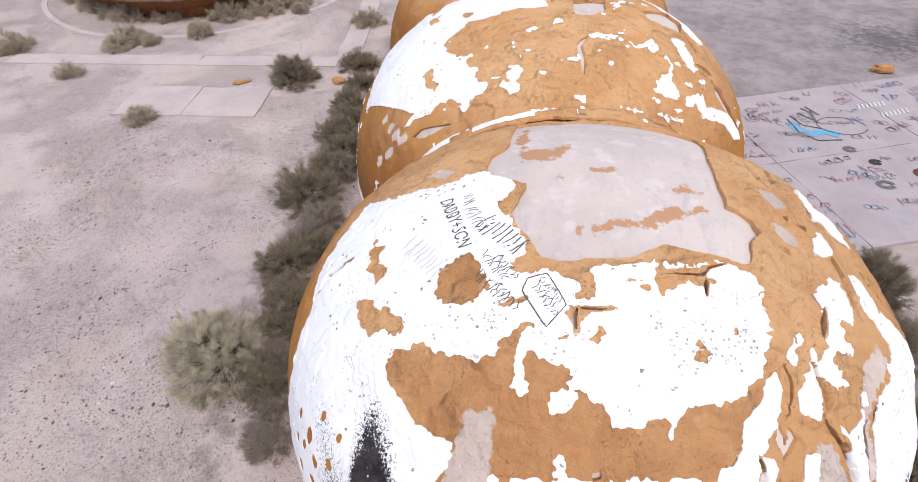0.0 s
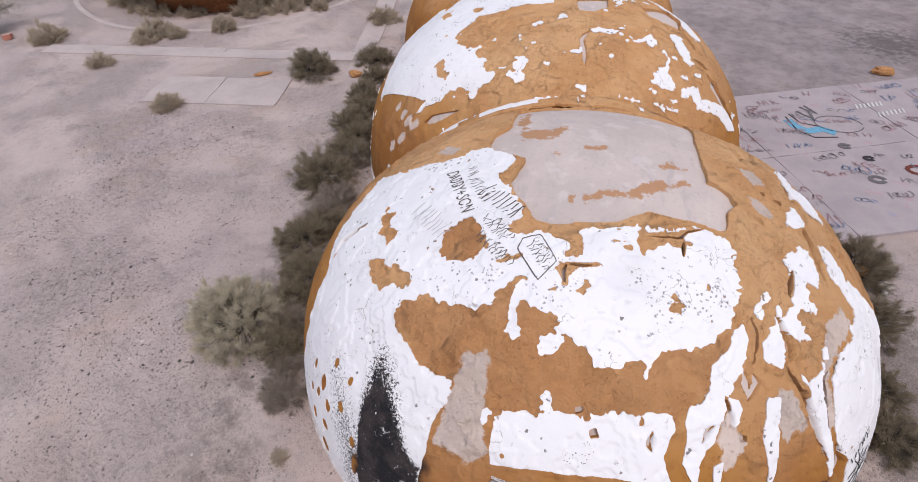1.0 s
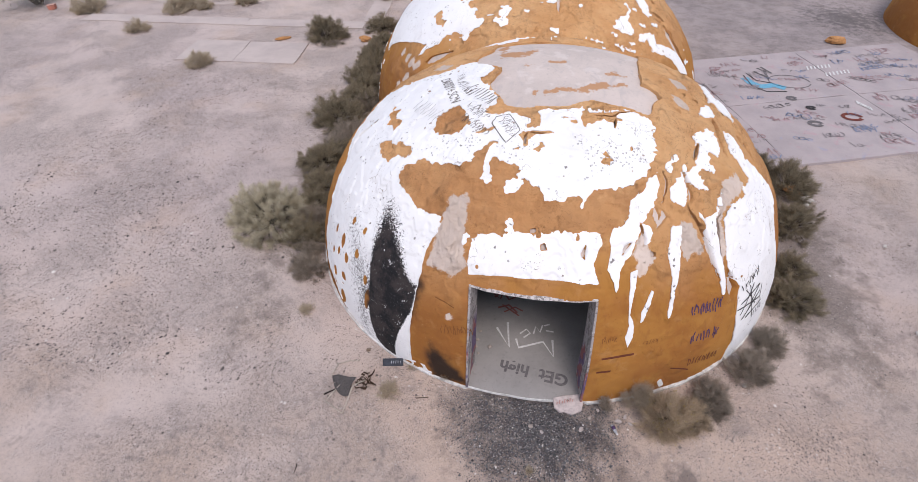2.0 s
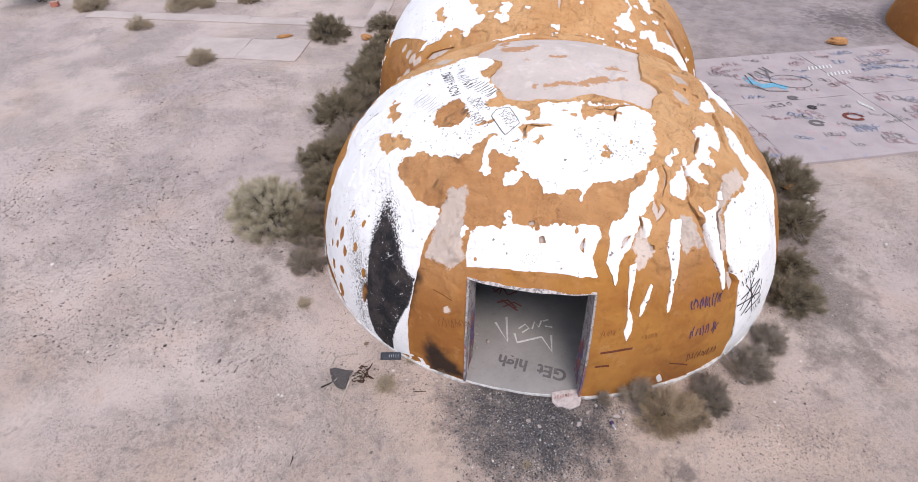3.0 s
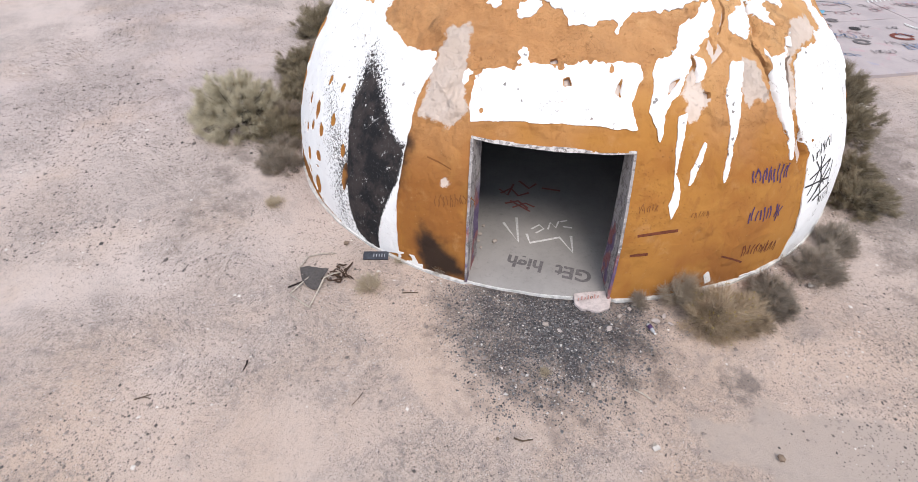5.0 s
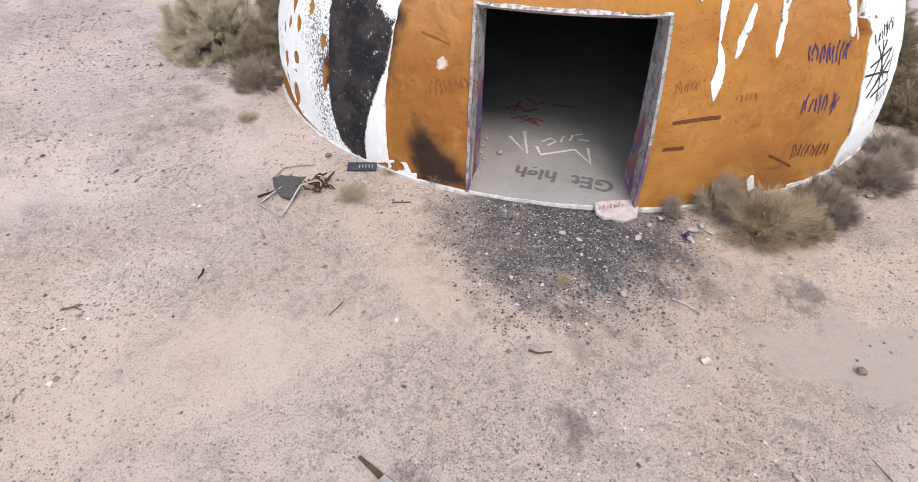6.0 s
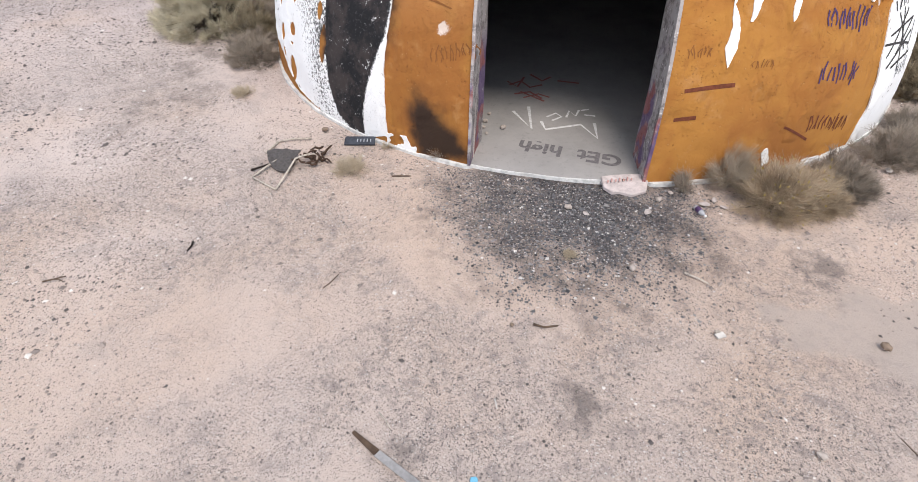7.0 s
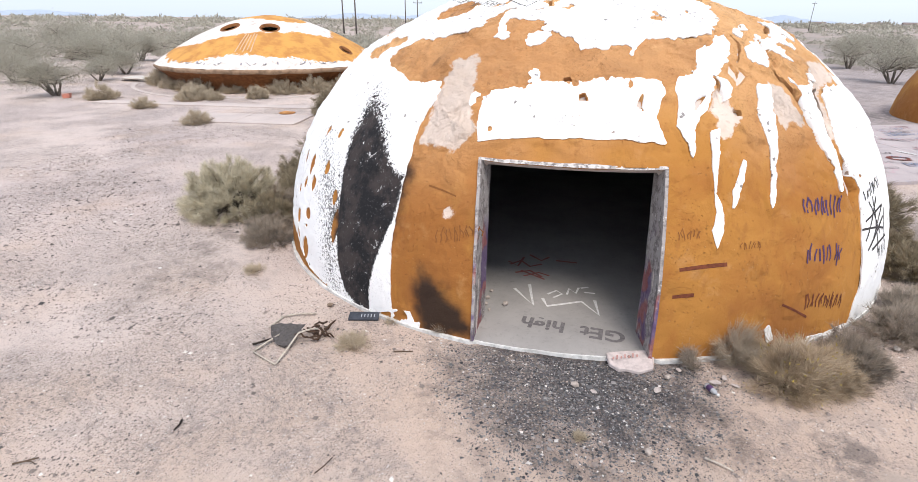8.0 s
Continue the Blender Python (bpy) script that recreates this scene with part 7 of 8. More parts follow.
def sticks():
    branch = thing("charred_branch", (0, 0, 0), "charred twisted branch beside the broken chair", "branch")
    rng = np.random.default_rng(31)
    for k in range(16):
        p = np.array([-1.95 + rng.normal() * 0.09, 2.33 + rng.normal() * 0.11, 0.03 + 0.08 * rng.uniform()])
        a = rng.uniform(0, 6.28)
        pts = [p]
        for _ in range(4):
            a += rng.normal() * 0.9
            p = p + np.array([math.cos(a), math.sin(a), 0]) * rng.uniform(0.03, 0.065)
            p[2] = max(0.02, p[2] + rng.normal() * 0.03)
            pts.append(p.copy())
        tube([tuple(q) for q in pts], rng.uniform(0.009, 0.024), "limb", CHARRED_BARK, branch, taper=0.5)
    for name, pts, r, mat, label in (
            ("stick", ((-0.865, 2.04, 0.012), (-0.75, 2.06, 0.014), (-0.63, 2.075, 0.012)), 0.011, TWIG, "short brown stick lying on the sand"),
            ("stick", ((2.50, 0.70, 0.012), (2.63, 0.63, 0.014), (2.72, 0.56, 0.012)), 0.011, ROD, "short pale stick lying on the sand"),
            ("stick", ((-2.77, 0.55, 0.012), (-2.75, 0.49, 0.016), (-2.76, 0.40, 0.012)), 0.012, CHAR, "short charred stick lying on the sand"),
            ("twig", ((-3.98, -0.20, 0.012), (-3.89, -0.16, 0.016), (-3.80, -0.10, 0.012)), 0.010, TWIG, "bent dead twig lying on the sand"),
            ("twig", ((-3.90, -0.16, 0.012), (-3.83, -0.155, 0.016), (-3.78, -0.17, 0.012)), 0.006, TWIG, "thin dead twig lying on the sand"),
            ("twig", ((-0.29, -1.23, 0.008), (-0.22, -1.29, 0.012), (-0.17, -1.35, 0.008)), 0.006, ROD, "thin pale twig lying on the sand"),
            ("twig", ((0.64, -1.0, 0.008), (0.66, -1.08, 0.008)), 0.008, WHITE_STONE, "short white splinter lying on the sand"),
            ("twig", ((-1.15, 0.05, 0.008), (-1.09, 0.15, 0.01), (-1.05, 0.26, 0.008)), 0.006, TWIG, "thin dead twig lying on the sand"),
            ("twig", ((3.9, -1.15, 0.008), (3.82, -0.98, 0.012)), 0.006, TWIG, "thin dead twig lying on the sand"),
            ("twig", ((0.95, -0.17, 0.012), (1.05, -0.20, 0.02), (1.18, -0.16, 0.012)), 0.012, TWIG, "tangle of brown dead grass on the sand")):
        root = thing(name, (0, 0, 0), label, "stick" if name == "stick" else "twig", "dead wood")
        tube(pts, r, "stem", mat, root, taper=0.7)
    # a burnt metal strip
    root = thing("metal_strip", (0, 0, 0), "bent grey metal strip with a burnt rusty end", "scrap metal")
    for name, a, b, w, mat, label in (("strip", (-0.235, -1.565), (0.62, -2.06), 0.062, plain("dull_galvanised_metal", (0.36, 0.34, 0.33), 0.5, 10, 0.35, 0.4), ""), ("burnt_end", (-0.455, -1.425), (-0.225, -1.57), 0.058, plain("rusty_burnt_metal", (0.10, 0.065, 0.045), 0.9, 14, 0.5), "rusty burnt end")):
        a, b = Vector((*a, 0.02)), Vector((*b, 0.028))
        d = (b - a).normalized()
        s = Vector((-d.y, d.x, 0)) * w / 2
        bm = bmesh.new()
        top = [bm.verts.new(p) for p in (a - s * (0.35 if label else 1), b - s, b + s, a + s * (0.7 if label else 1))]
        f = bm.faces.new(top)
        ext = bmesh.ops.extrude_face_region(bm, geom=[f])
        for v in [g for g in ext["geom"] if isinstance(g, bmesh.types.BMVert)]:
            v.co.z -= 0.012
        bmesh.ops.recalc_face_normals(bm, faces=bm.faces[:])
        bmesh.ops.bevel(bm, geom=bm.edges[:], offset=0.003, segments=1, affect="EDGES")
        part(name, bm, mat, root, label)
    # scraps
    scrap = rock(0.53, -1.69, (0.035, 0.03, 0.015), BLUE_PAINT, "small crumpled scrap of bright blue plastic", "plastic_scrap", seed=91, category="litter", group="litter")
    wood = thing("wood_scrap", pose(2.67, -0.10, 0.0, 0, 0, 25), "splintered pale wood scrap on the sand", "litter")
    part("board", worn(box(-0.045, 0.045, -0.03, 0.03, 0.0, 0.018, 0.003), 0.004, 30), WHITE_STONE, wood)
    part("splinter", worn(box(-0.02, 0.03, 0.034, 0.06, 0.0, 0.014, 0.003), 0.004, 30), ROD, wood)


sticks()


def black_board():
    root = thing("painted_board", pose(-1.47, 2.80, 0.03, 12, 0, 7), "faded black board with white scrawl leaning on the dome's foot", "board")
    panel = part("panel", worn(box(-0.21, 0.21, -0.08, 0.08, -0.012, 0.012, 0.005), 0.004, 9), DARK_BOARD, root)
    for k in range(5):
        x = -0.04 + 0.045 * k
        part("white_bar", box(x, x + 0.014, -0.035, 0.025, 0.0135, 0.016), FADED_WHITE, panel, "faded white scrawl")


black_board()


def bottle():
    root = thing("bottle", pose(2.885, 1.745, 0.034, 90, 0, 24), "small clear plastic bottle with a purple label lying on gravel", "bottle")
    clear = Nodes("scuffed_clear_plastic", 0.25)
    clear.bsdf.inputs["Transmission Weight"].default_value = 0.6
    clear.colour((0.75, 0.76, 0.78))

    def lathe(profile, name, mat, label="", under=root):
        n = 20
        a = np.linspace(0, 2 * np.pi, n, endpoint=False)
        v = np.concatenate([np.stack([r * np.cos(a), r * np.sin(a), np.full(n, z)], 1) for r, z in profile])
        i, j = np.arange(n), (np.arange(n) + 1) % n
        q = [np.stack([k * n + i, k * n + j, (k + 1) * n + j, (k + 1) * n + i], 1) for k in range(len(profile) - 1)]
        return part(name, mesh_from(name, v, q, mat), None, under, label)

    body = lathe(((0.001, -0.09), (0.030, -0.09), (0.033, -0.08), (0.033, 0.02), (0.026, 0.055), (0.014, 0.075), (0.013, 0.092)), "body", clear.mat)
    lathe(((0.0335, -0.06), (0.0342, -0.058), (0.0342, 0.005), (0.0335, 0.008)), "label", PURPLE, "purple paper label", body)
    lathe(((0.015, 0.088), (0.016, 0.09), (0.016, 0.106), (0.001, 0.108)), "cap", WHITE_PAINT, "white screw cap", body)


bottle()


# ---- scrawls on the domes, the floor and the pad ----
def surface_strokes(name, dome, lines, width, mat, parent, lift, label):
    """Painted or scratched bars that follow a dome's skin."""
    verts, quads, count = [], [], 0
    for line in lines:
        line = np.array(line, float)
        steps = max(3, int(np.linalg.norm(np.diff(line, axis=0), axis=1).sum() / 0.05))
        k = np.linspace(0, len(line) - 1, steps)
        ab = np.stack([np.interp(k, np.arange(len(line)), line[:, c]) for c in (0, 1)], 1)
        d = np.gradient(ab, axis=0)
        side = np.stack([-d[:, 1], d[:, 0]], 1) / np.maximum(np.linalg.norm(d, axis=1), 1e-6)[:, None]
        w = width * (0.9 + 0.15 * np.sin(k * 2 + line[0, 0] * 9))[:, None] / 2
        for q in (ab + side * w, ab - side * w):
            skin = dome.coat_skin if lift > 0.03 else dome.foam_skin
            verts.append(dome.point(q, skin(q, dome.point(q)) + 0.005))
        i = np.arange(steps - 1)
        quads.append(np.stack([i, i + 1, i + 1 + steps, i + steps], 1) + count)
        count += 2 * steps
    ob = part(name, mesh_from(name, np.concatenate(verts), np.concatenate(quads), mat, False), None, parent, label)
    ob.matrix_parent_inverse = parent.matrix_basis.inverted()
    return tagged(ob, kind="stuff")


def scratch_row(a, b, height, count, seed):
    """A row of plain uneven bars where writing runs from a to b."""
    rng = np.random.default_rng(seed)
    a, b = np.array(a, float), np.array(b, float)
    d = (b - a) / np.linalg.norm(b - a)
    up = np.array([-d[1], d[0]])
    rows = []
    for k in range(count * 2):
        p = a + (b - a) * (k + 0.5 + rng.uniform(-0.25, 0.25)) / (count * 2)
        lo, hi = rng.uniform(-0.1, 0.25), rng.uniform(0.7, 1.1)
        rows.append([p + up * height * lo, p + up * height * (lo + hi) / 2 + d * rng.uniform(-0.03, 0.03), p + up * height * hi + d * rng.uniform(-0.05, 0.05)])
    return rows


def dome_text(body, dome, start, end, height, mat, parent, lift, label):
    """Legible words laid over the skin, from start to end."""
    cu = bpy.data.curves.new("words", "FONT")
    cu.body, cu.size, cu.resolution_u = body, 1.0, 2
    ob = new("words", cu)
    me = bpy.data.meshes.new_from_object(ob.evaluated_get(bpy.context.evaluated_depsgraph_get()))
    bpy.data.objects.remove(ob)
    v = np.array([x.co[:] for x in me.vertices])
    a, b = np.array(start, float), np.array(end, float)
    d = b - a
    up = np.array([-d[1], d[0]]) / np.linalg.norm(d) * height / 0.7
    ab = a + np.outer((v[:, 0] - v[:, 0].min()) / np.ptp(v[:, 0]), d) + np.outer(v[:, 1], up)
    for vert, p in zip(me.vertices, dome.point(ab, dome.coat_skin(ab, dome.point(ab)) + 0.005)):
        vert.co = p
    me.name = "lettering"
    ob = part("lettering", me, mat, parent, label)
    ob.matrix_parent_inverse = parent.matrix_basis.inverted()


SCRATCH = plain("scratched_coating", (0.14, 0.12, 0.11), 0.9, 30, 0.4)
FAINT = plain("faint_pencil", (0.50, 0.49, 0.49), 0.9, 30, 0.2)
dome_text("DADDY+SON", DOME_A, (-2.46, 0.10), (-2.20, -1.02), 0.20, SCRATCH, dome_front, 0.032, "scratched words DADDY+SON")
surface_strokes("scrawl", DOME_A, scratch_row((-2.16, 0.12), (-1.98, -0.80), 0.22, 6, 1), 0.013, SCRATCH, dome_front, 0.032, "scratched bars of a name")
surface_strokes("scrawl", DOME_A, scratch_row((-1.98, -0.66), (-1.50, -1.38), 0.34, 5, 2), 0.022, SCRATCH, dome_front, 0.032, "bold scratched bars of a name")
surface_strokes("scrawl", DOME_A, [[(-1.34, -1.72), (-1.09, -1.67), (-0.91, -2.16), (-1.18, -2.43), (-1.42, -1.90), (-1.34, -1.72)]], 0.017, SCRATCH, dome_front, 0.032, "scratched frame round a name")
surface_strokes("scrawl", DOME_A, scratch_row((-1.30, -1.86), (-1.10, -2.30), 0.14, 5, 3), 0.013, SCRATCH, dome_front, 0.032, "scratched bars inside the frame")
surface_strokes("scrawl", DOME_A, scratch_row((-1.22, -1.76), (-1.02, -2.14), 0.09, 5, 4), 0.010, SCRATCH, dome_front, 0.032, "small scratched bars inside the frame")
for k, (a, b, h, n) in enumerate((((-1.92, -1.22), (-1.66, -1.72), 0.15, 5), ((-1.74, -1.30), (-1.52, -1.72), 0.13, 4), ((-2.02, -1.55), (-1.70, -2.02), 0.15, 5), ((-1.78, -1.75), (-1.55, -2.16), 0.14, 4))):
    surface_strokes("scrawl", DOME_A, scratch_row(a, b, h, n, 5 + k), 0.014, SCRATCH, dome_front, 0.032, "scratched bars of small writing")
surface_strokes("scrawl", DOME_A, scratch_row((-3.05, -0.70), (-2.55, -1.45), 0.34, 5, 11), 0.014, FAINT, dome_front, 0.032, "faint pencilled bars")
surface_strokes("scrawl", DOME_A, [[(3.95, -4.75), (4.5, -4.1)], [(4.5, -4.1), (4.35, -4.75)], [(3.95, -4.45), (4.6, -4.5)], [(4.1, -4.95), (4.2, -4.2)], [(4.62, -4.05), (4.85, -4.45)], [(4.05, -4.3), (4.7, -4.75)], [(4.25, -5.0), (4.62, -4.2)], [(3.9, -4.9), (4.75, -4.3)], [(4.4, -4.9), (4.9, -4.3)]], 0.035, BLACK_PAINT, dome_front, 0.034, "crossed black spray strokes")
surface_strokes("scrawl", DOME_A, scratch_row((3.85, -4.55), (4.3, -3.95), 0.16, 5, 13), 0.026, BLACK_PAINT, dome_front, 0.034, "black sprayed bars")
surface_strokes("scrawl", DOME_A, scratch_row((4.75, -4.85), (5.15, -4.35), 0.16, 3, 14), 0.024, BLACK_PAINT, dome_front, 0.034, "small black sprayed bars")
surface_strokes("scrawl", DOME_A, scratch_row((2.52, -5.36), (3.32, -5.02), 0.24, 6, 15), 0.034, PURPLE, dome_front, 0.028, "purple sprayed bar over a word")
surface_strokes("scrawl", DOME_A, scratch_row((2.76, -5.88), (3.60, -5.54), 0.24, 5, 16), 0.034, PURPLE, dome_front, 0.028, "purple sprayed bar over a word")
surface_strokes("scrawl", DOME_A, scratch_row((3.05, -6.36), (4.05, -5.96), 0.20, 8, 17), 0.03, MAROON, dome_front, 0.028, "brown-red sprayed bar over a word")
surface_strokes("scrawl", DOME_A, [[(2.55, -6.45), (3.2, -6.42)]], 0.04, MAROON, dome_front, 0.028, "brown-red sprayed stroke")
surface_strokes("scrawl", DOME_A, [[(0.70, -6.38), (1.40, -6.22)], [(0.66, -6.70), (0.98, -6.64)]], 0.045, MAROON, dome_front, 0.028, "brown-red sprayed strokes")


GOUGE = plain("gouged_foam", (0.24, 0.095, 0.030), 0.95, 20, 0.3)
surface_strokes("scratches", DOME_A, scratch_row((-2.80, -5.72), (-2.05, -5.86), 0.17, 8, 21), 0.018, GOUGE, dome_front, 0.028, "shallow scratched bars in the foam")
surface_strokes("scratches", DOME_A, [[(-2.75, -4.98), (-2.55, -5.12), (-2.36, -5.26)]], 0.022, GOUGE, dome_front, 0.028, "slanting gouge in the foam")
surface_strokes("scratches", DOME_A, scratch_row((0.62, -6.05), (0.95, -6.0), 0.12, 4, 22) + scratch_row((1.55, -6.02), (1.9, -5.95), 0.10, 4, 23), 0.014, GOUGE, dome_front, 0.028, "shallow scratched bars in the foam")


def flat_strokes(name, lines, width, mat, parent, z, label):
    verts, quads, count = [], [], 0
    for line in lines:
        p = np.c_[np.array(line, float), np.full(len(line), z)]
        d = np.gradient(p, axis=0)
        side = np.stack([-d[:, 1], d[:, 0], d[:, 0] * 0], 1)
        side = side / np.maximum(np.linalg.norm(side, axis=1), 1e-6)[:, None] * width / 2
        n = len(p)
        verts += [p + side, p - side]
        i = np.arange(n - 1)
        quads.append(np.stack([i, i + 1, i + 1 + n, i + n], 1) + count)
        count += 2 * n
    return tagged(part(name, mesh_from(name, np.concatenate(verts), np.concatenate(quads), mat, False), None, parent, label), kind="stuff")


FLOOR_RED = plain("faded_red_floor_spray", (0.36, 0.13, 0.12), 0.9, 20, 0.4)
CHALK = plain("chalky_white_spray", (0.74, 0.73, 0.72), 0.9, 20, 0.35)
SCRAWL_RED = plain("faded_red_scrawl", (0.52, 0.29, 0.26), 0.9, 20, 0.3)
threshold_chunk()
floor_one = bpy.data.objects["floor_1"]
cu = bpy.data.curves.new("words", "FONT")
cu.body, cu.size, cu.align_x, cu.offset = "GEt  high", 0.37, "CENTER", 0.011
words = new("words", cu)
me = bpy.data.meshes.new_from_object(words.evaluated_get(bpy.context.evaluated_depsgraph_get()))
bpy.data.objects.remove(words)
me.name = "lettering"
for v in me.vertices:
    v.co = pose(1.42, 2.93, 0.050, 0, 0, 169) @ v.co
part("lettering", me, GREY_PAINT, floor_one, "sprayed words GET HIGH in dark grey")
flat_strokes("scrawl", [[(0.61, 3.89), (0.89, 3.40), (0.84, 4.06)], [(1.03, 3.63), (1.09, 3.40), (1.60, 3.60), (1.81, 3.24), (1.80, 3.66)]], 0.05, CHALK, floor_one, 0.0495, "white chalky strokes on the floor")
flat_strokes("scrawl", [[(1.11, 3.77), (1.25, 3.90), (1.33, 3.80), (1.19, 3.67)], [(1.40, 3.79), (1.45, 3.99), (1.54, 3.85), (1.60, 4.04)], [(1.67, 3.90), (1.83, 3.88)], [(1.63, 4.03), (1.75, 4.08)]], 0.036, CHALK, floor_one, 0.0495, "white chalky bars on the floor")
flat_strokes("scrawl", [[(0.48, 4.89), (0.65, 4.71), (0.75, 5.08)], [(0.75, 4.34), (0.99, 4.50), (1.16, 4.40)], [(0.70, 4.55), (1.08, 4.26)]], 0.04, FLOOR_RED, floor_one, 0.0495, "dull red strokes on the floor")
flat_strokes("scrawl", [[(0.85, 5.20), (1.05, 4.97), (1.19, 5.14)], [(0.52, 4.76), (0.70, 4.93), (0.85, 4.71), (1.05, 4.83)], [(0.61, 4.45), (0.85, 4.55), (1.04, 4.34)], [(1.30, 5.01), (1.65, 4.96)]], 0.05, FLOOR_RED, floor_one, 0.0515, "dull red scribble on the floor")
for k, ((x, y), size) in enumerate(zip(((0.16, 3.51), (0.43, 3.35), (0.14, 3.33), (0.20, 3.74), (0.20, 3.17)), (0.05, 0.06, 0.045, 0.04, 0.035))):
    rock(x + 0.06, y, (size, size * 0.8, size * 0.6), PALE_STONE, "pale lump of rubble on the concrete floor", "rubble", seed=110 + k, turn=k * 65, z=0.046, category="rubble", group="rubble on the floor")


def pad_scrawls():
    pads = [ob for ob in bpy.data.objects if ob.name.startswith("pavement") and "graffiti" in ob.get("label", "")]
    centre = {ob: sum((Vector(c) for c in ob.bound_box), Vector()) / 8 for ob in pads}

    def mark(name, lines, width, mat, label, z=0.0795):
        mid = Vector((*np.mean(np.array(lines[0], float), axis=0), 0))
        host = min(pads, key=lambda ob: (centre[ob] - mid).length)
        flat_strokes(name, lines, width, mat, host, z, label)

    def arc(x, y, r, a0, a1, n=12, squash=0.7):
        return [(x + r * math.cos(radians(a0 + (a1 - a0) * k / n)), y + squash * r * math.sin(radians(a0 + (a1 - a0) * k / n))) for k in range(n + 1)]

    mark("scrawl", [[(9.37, 16.68), (9.50, 16.25), (9.81, 15.98), (10.27, 16.14), (10.62, 15.91)]], 0.34, BLUE_PAINT, "bright blue painted band")
    mark("scrawl", [[(9.39, 16.87), (9.46, 15.99), (9.85, 15.60), (10.59, 15.66)], [(9.55, 17.06), (9.74, 16.49), (10.22, 16.31)]], 0.05, BLACK_PAINT, "dark outline of the blue band", 0.0815)
    mark("scrawl", [[(10.09, 17.58), (10.29, 17.31), (10.24, 16.66)], [(10.27, 17.69), (10.51, 17.14)], [(9.87, 17.27), (10.20, 16.84)]], 0.10, GREY_PAINT, "grey scribbled patch")
    mark("scrawl", [arc(*(10.95, 16.50), 0.75, 0, 340, 20)], 0.04, GREY_PAINT, "thin grey looping outline")
    rng = np.random.default_rng(12)
    tones = [FADED_GREY, FADED_BLUE, FADED_PINK, FADED_PINK, FADED_PINK, FADED_GREY, FADED_BLUE]
    for k in range(190):
        s, t = rng.uniform(9.0, 20.5), rng.uniform(8.4, 15.1)
        if abs(t - 11.66) < 0.35 or abs(s - 11.7) < 0.35 or abs(s - 16.75) < 0.35:
            continue
        p = np.array(pad_at(s, t)[:2])
        n, h, ang = rng.integers(2, 7), rng.uniform(0.15, 0.4), rng.uniform(-0.4, 0.5)
        d, u = np.array([math.cos(ang), math.sin(ang)]), np.array([-math.sin(ang), math.cos(ang)])
        mat = tones[rng.integers(0, len(tones))]
        lines = []
        for i in range(n):
            q = p + d * 0.17 * i
            if rng.uniform() < 0.5:
                lines.append(arc(q[0], q[1] + h / 2, h * rng.uniform(0.3, 0.55), rng.uniform(0, 180), rng.uniform(240, 480), 10, rng.uniform(0.7, 1.2)))
            else:
                lines.append([q, q + u * h + d * rng.uniform(-0.15, 0.15)])
            if rng.uniform() < 0.6:
                lines.append([q + u * h * rng.uniform(0.1, 0.9), q + d * 0.14 + u * h * rng.uniform(0.1, 0.9)])
        mark("scrawl", lines, rng.uniform(0.02, 0.04), mat, "faded sprayed bars", 0.0795 + 0.00008 * k)
    for x, y, r, mat, label in ((*(12.13, 13.95), 0.30, RED_PAINT, "red sprayed arc"), (*(10.57, 15.14), 0.14, GREY_PAINT, "small dark sprayed ring"), (*(10.99, 14.48), 0.12, BLACK_PAINT, "dark sprayed blot"), (*(10.74, 13.39), 0.2, GREY_PAINT, "dark looping scribble")):
        mark("scrawl", [arc(x, y, r, 0, 330)], 0.13, mat, label, 0.086)
    for a, b in (((12.01, 17.58), (13.07, 17.90)), ((12.52, 17.07), (13.61, 17.47)), ((12.73, 14.88), (13.04, 14.39))):
        a, b = np.array(a), np.array(b)
        lines = [[a + (b - a) * k / 7, a + (b - a) * (k + 0.4) / 7 + np.array([0, 0.28])] for k in range(7)]
        mark("scrawl", lines, 0.06, WHITE_PAINT, "white sprayed bars", 0.0865)


pad_scrawls()

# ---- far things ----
# aerial haze is painted into the mountains' base colour as pale blue
HAZE = plain("haze_tinted_rock", (0.37, 0.43, 0.52), 1.0, 0.01, 0.12, bump=0.0)


def ridge(name, az0, az1, dist, height, seed, label):
    """A far mountain range."""
    n = 80
    a = np.radians(np.linspace(az0, az1, n))
    k = np.linspace(0, 1, n)
    p = np.c_[k * 6, np.zeros(n), np.full(n, seed * 3.0)]
    h = height * np.sin(np.pi * k) ** 0.6 * (0.55 + 0.45 * vnoise(p, 1.0, seed, 4))
    base = np.stack([dist * np.sin(a), dist * np.cos(a), np.full(n, -2.0)], 1)
    top = base * np.array([1.04, 1.04, 1])
    top[:, 2] = np.maximum(h, 1)
    back = base * np.array([1.12, 1.12, 1])
    i = np.arange(n - 1)
    q = [np.stack([r * n + i, r * n + i + 1, (r + 1) * n + i + 1, (r + 1) * n + i], 1) for r in range(2)]
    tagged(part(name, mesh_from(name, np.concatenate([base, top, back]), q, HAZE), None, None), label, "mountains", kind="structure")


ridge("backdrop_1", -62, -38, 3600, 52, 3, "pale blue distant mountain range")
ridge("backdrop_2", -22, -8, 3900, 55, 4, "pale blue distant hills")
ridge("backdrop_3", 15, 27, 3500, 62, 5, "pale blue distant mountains")

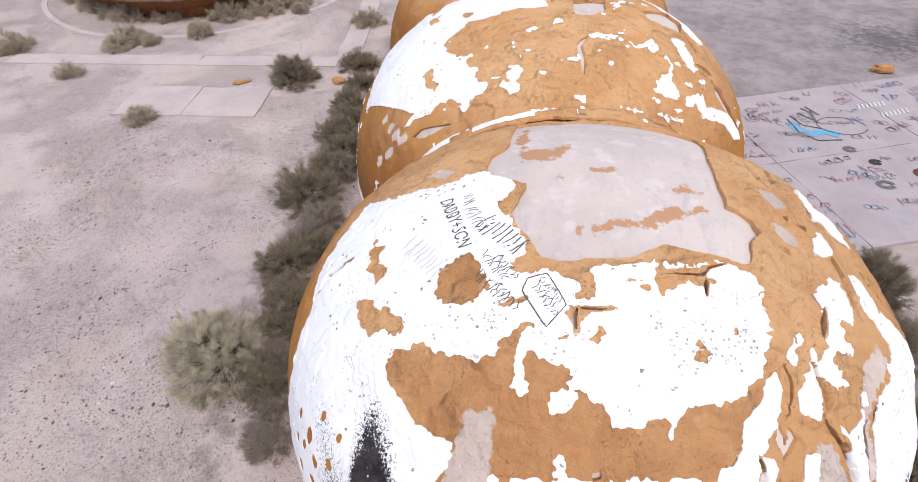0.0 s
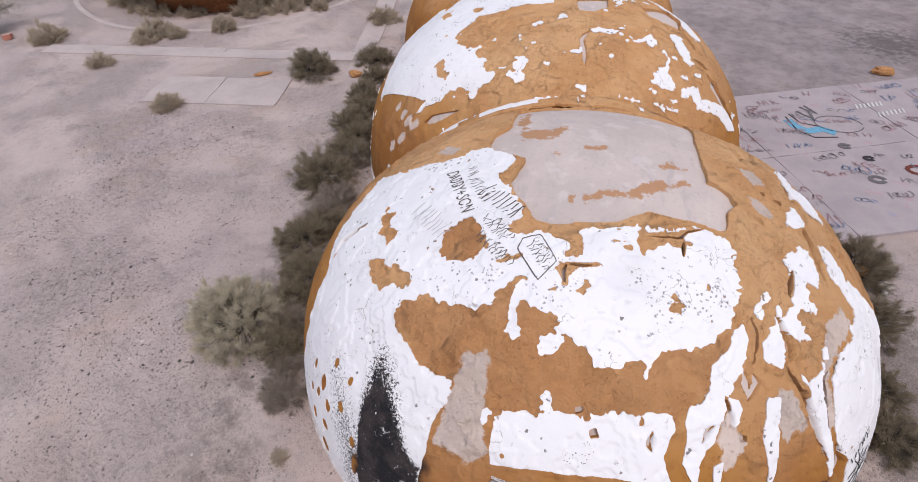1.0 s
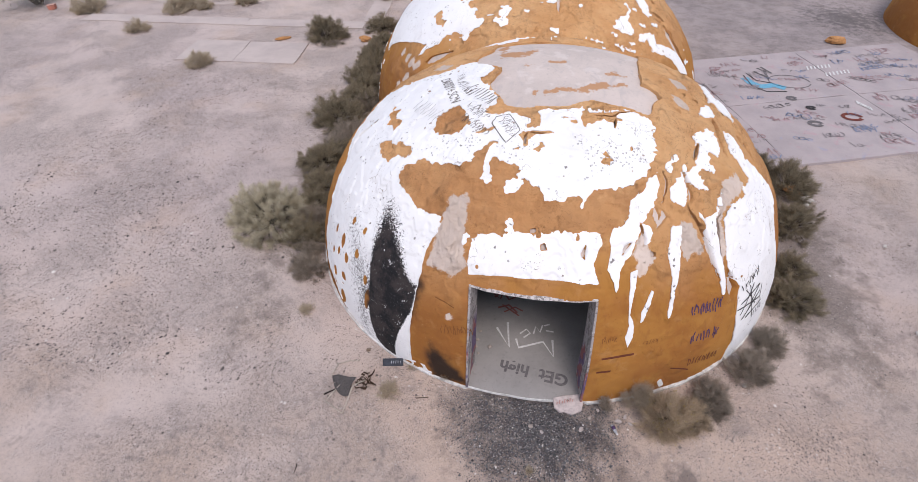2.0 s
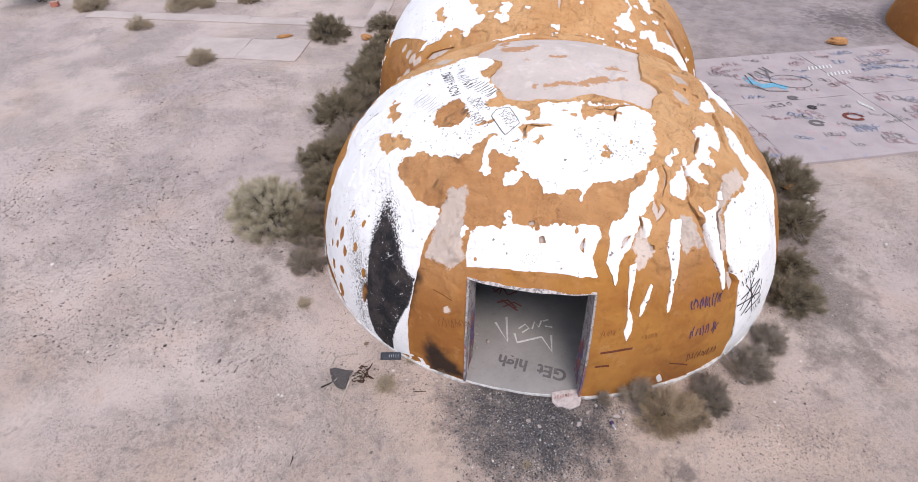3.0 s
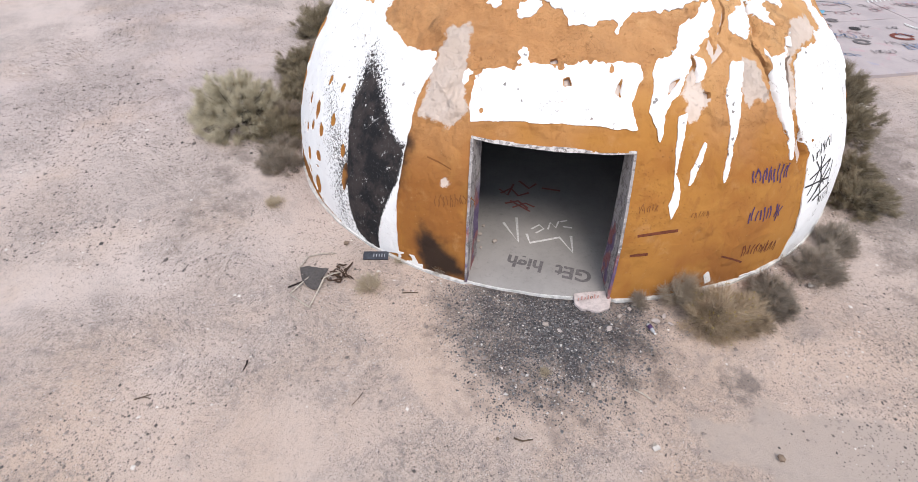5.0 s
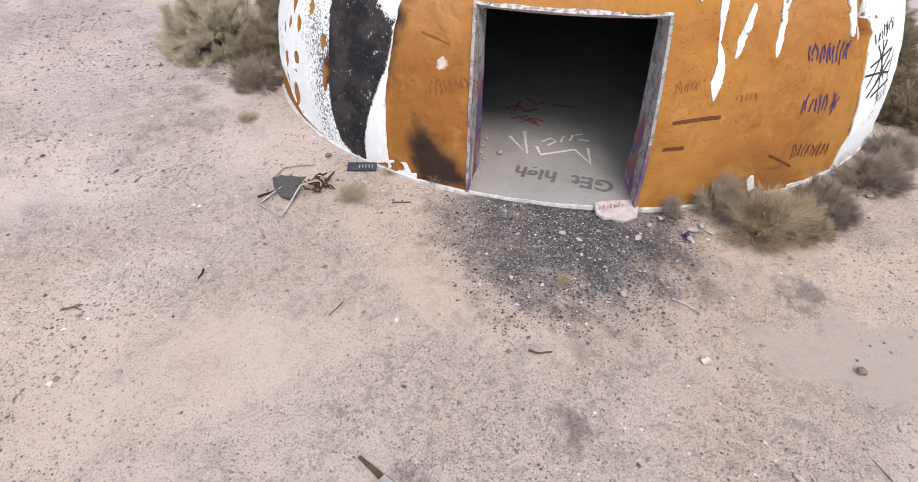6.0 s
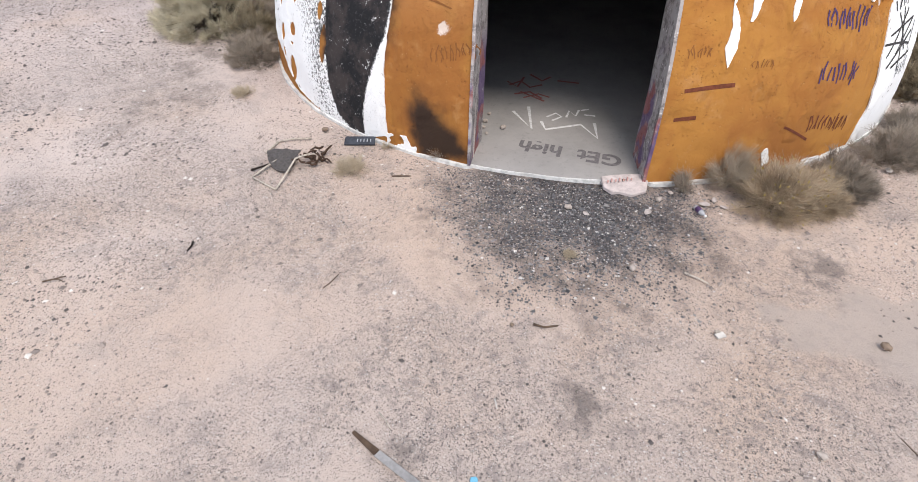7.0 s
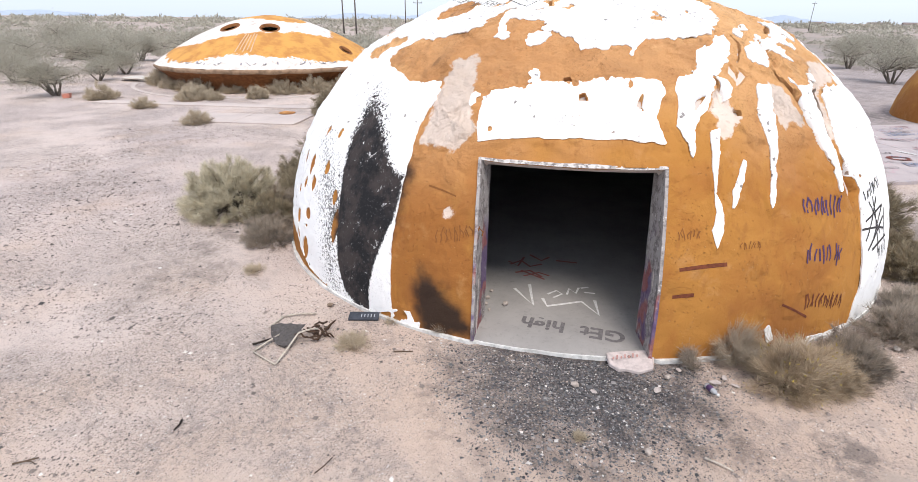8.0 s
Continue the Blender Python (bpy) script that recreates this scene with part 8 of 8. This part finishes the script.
POLE = plain("grey_pole_wood", (0.13, 0.11, 0.10), 0.9, 3, 0.3)


def power_pole(x, y, h):
    root = thing("power_pole", (x, y, 0), "tall dark wooden power pole with a crossarm", "power pole", "power poles")
    tube(((0, 0, -0.3), (0, 0, h * 0.5), (0, 0, h)), 0.17, "post", POLE, root, taper=0.6)
    arm = part("crossarm", box(-1.2, 1.2, -0.06, 0.06, h - 0.9, h - 0.75, 0.01), POLE, root)
    for dx in (-1.05, 0.0, 1.05):
        tube(((dx, 0, h - 0.75), (dx, 0, h - 0.5)), 0.05, "insulator", POLE, arm)


for x, y, h in ((-36.7, 110.6, 11), (-31.4, 101.8, 10.5), (-30.6, 143, 10), (-28.0, 146, 8.5), (150, 320, 14)):
    power_pole(x, y, h)

HOUSE_WALLS = [plain("sunlit_stucco", (0.55, 0.50, 0.46), 0.9, 0.6, 0.15), plain("pale_siding", (0.66, 0.65, 0.64), 0.9, 0.6, 0.12)]
ROOF = plain("grey_brown_roof", (0.22, 0.18, 0.165), 0.9, 0.8, 0.25)
DARK_GLASS = plain("dark_window_glass", (0.03, 0.035, 0.04), 0.2, 2, 0.1)


def house(x, y, w, d, h, turn, wall):
    root = thing("house", pose(x, y, 0, 0, 0, turn), "low pale house far across the desert", "house", "far houses")
    part("wall", box(-w / 2, w / 2, -d / 2, d / 2, -0.2, h), wall, root)
    bm = bmesh.new()
    e = 0.5
    v = [bm.verts.new(p) for p in ((-w / 2 - e, -d / 2 - e, h), (w / 2 + e, -d / 2 - e, h), (w / 2 + e, d / 2 + e, h), (-w / 2 - e, d / 2 + e, h), (-w / 2 - e, 0, h + d * 0.22), (w / 2 + e, 0, h + d * 0.22))]
    for f in ((0, 1, 5, 4), (2, 3, 4, 5), (0, 4, 3), (1, 2, 5), (3, 2, 1, 0)):
        bm.faces.new([v[i] for i in f])
    part("roof", bm, ROOF, root)
    for k in range(3):
        cx = -w / 2 + w * (k + 0.5) / 3
        window = part("window", box(cx - 0.9, cx + 0.9, -d / 2 - 0.05, -d / 2 - 0.01, 0.9, 2.3), HOUSE_WALLS[1], root)
        part("pane", box(cx - 0.8, cx + 0.8, -d / 2 - 0.06, -d / 2 - 0.052, 1.0, 2.2), DARK_GLASS, window, "dark glass")


for k, (az, dist) in enumerate(((25.5, 820), (29.5, 900), (32, 780), (36.5, 860), (39.5, 760))):
    house(dist * math.sin(radians(az)), dist * math.cos(radians(az)), 15 + 3 * (k % 3), 9, 3.2, -az + 8 * (k % 4), HOUSE_WALLS[k % 2])

# white sheet and red box by the far scrub
sheet = rock(-24.1, 29.7, (1.3, 0.6, 0.16), WHITE_STONE, "crumpled white sheet lying by the saucer building", "plastic_sheet", seed=95, category="litter")
redbox = thing("crate", pose(-22.4, 21.7, 0, 0, 0, 20), "small faded red crate lying in the scrub", "crate")
part("body", worn(box(-0.16, 0.16, -0.11, 0.11, 0.0, 0.19, 0.02), 0.05, 4), plain("faded_red_plastic", (0.55, 0.22, 0.16), 0.7, 5, 0.3), redbox)
part("lid", worn(box(-0.18, 0.18, -0.12, 0.12, 0.195, 0.235, 0.02), 0.05, 4), plain("faded_pink_plastic", (0.60, 0.36, 0.30), 0.7, 5, 0.3), redbox)
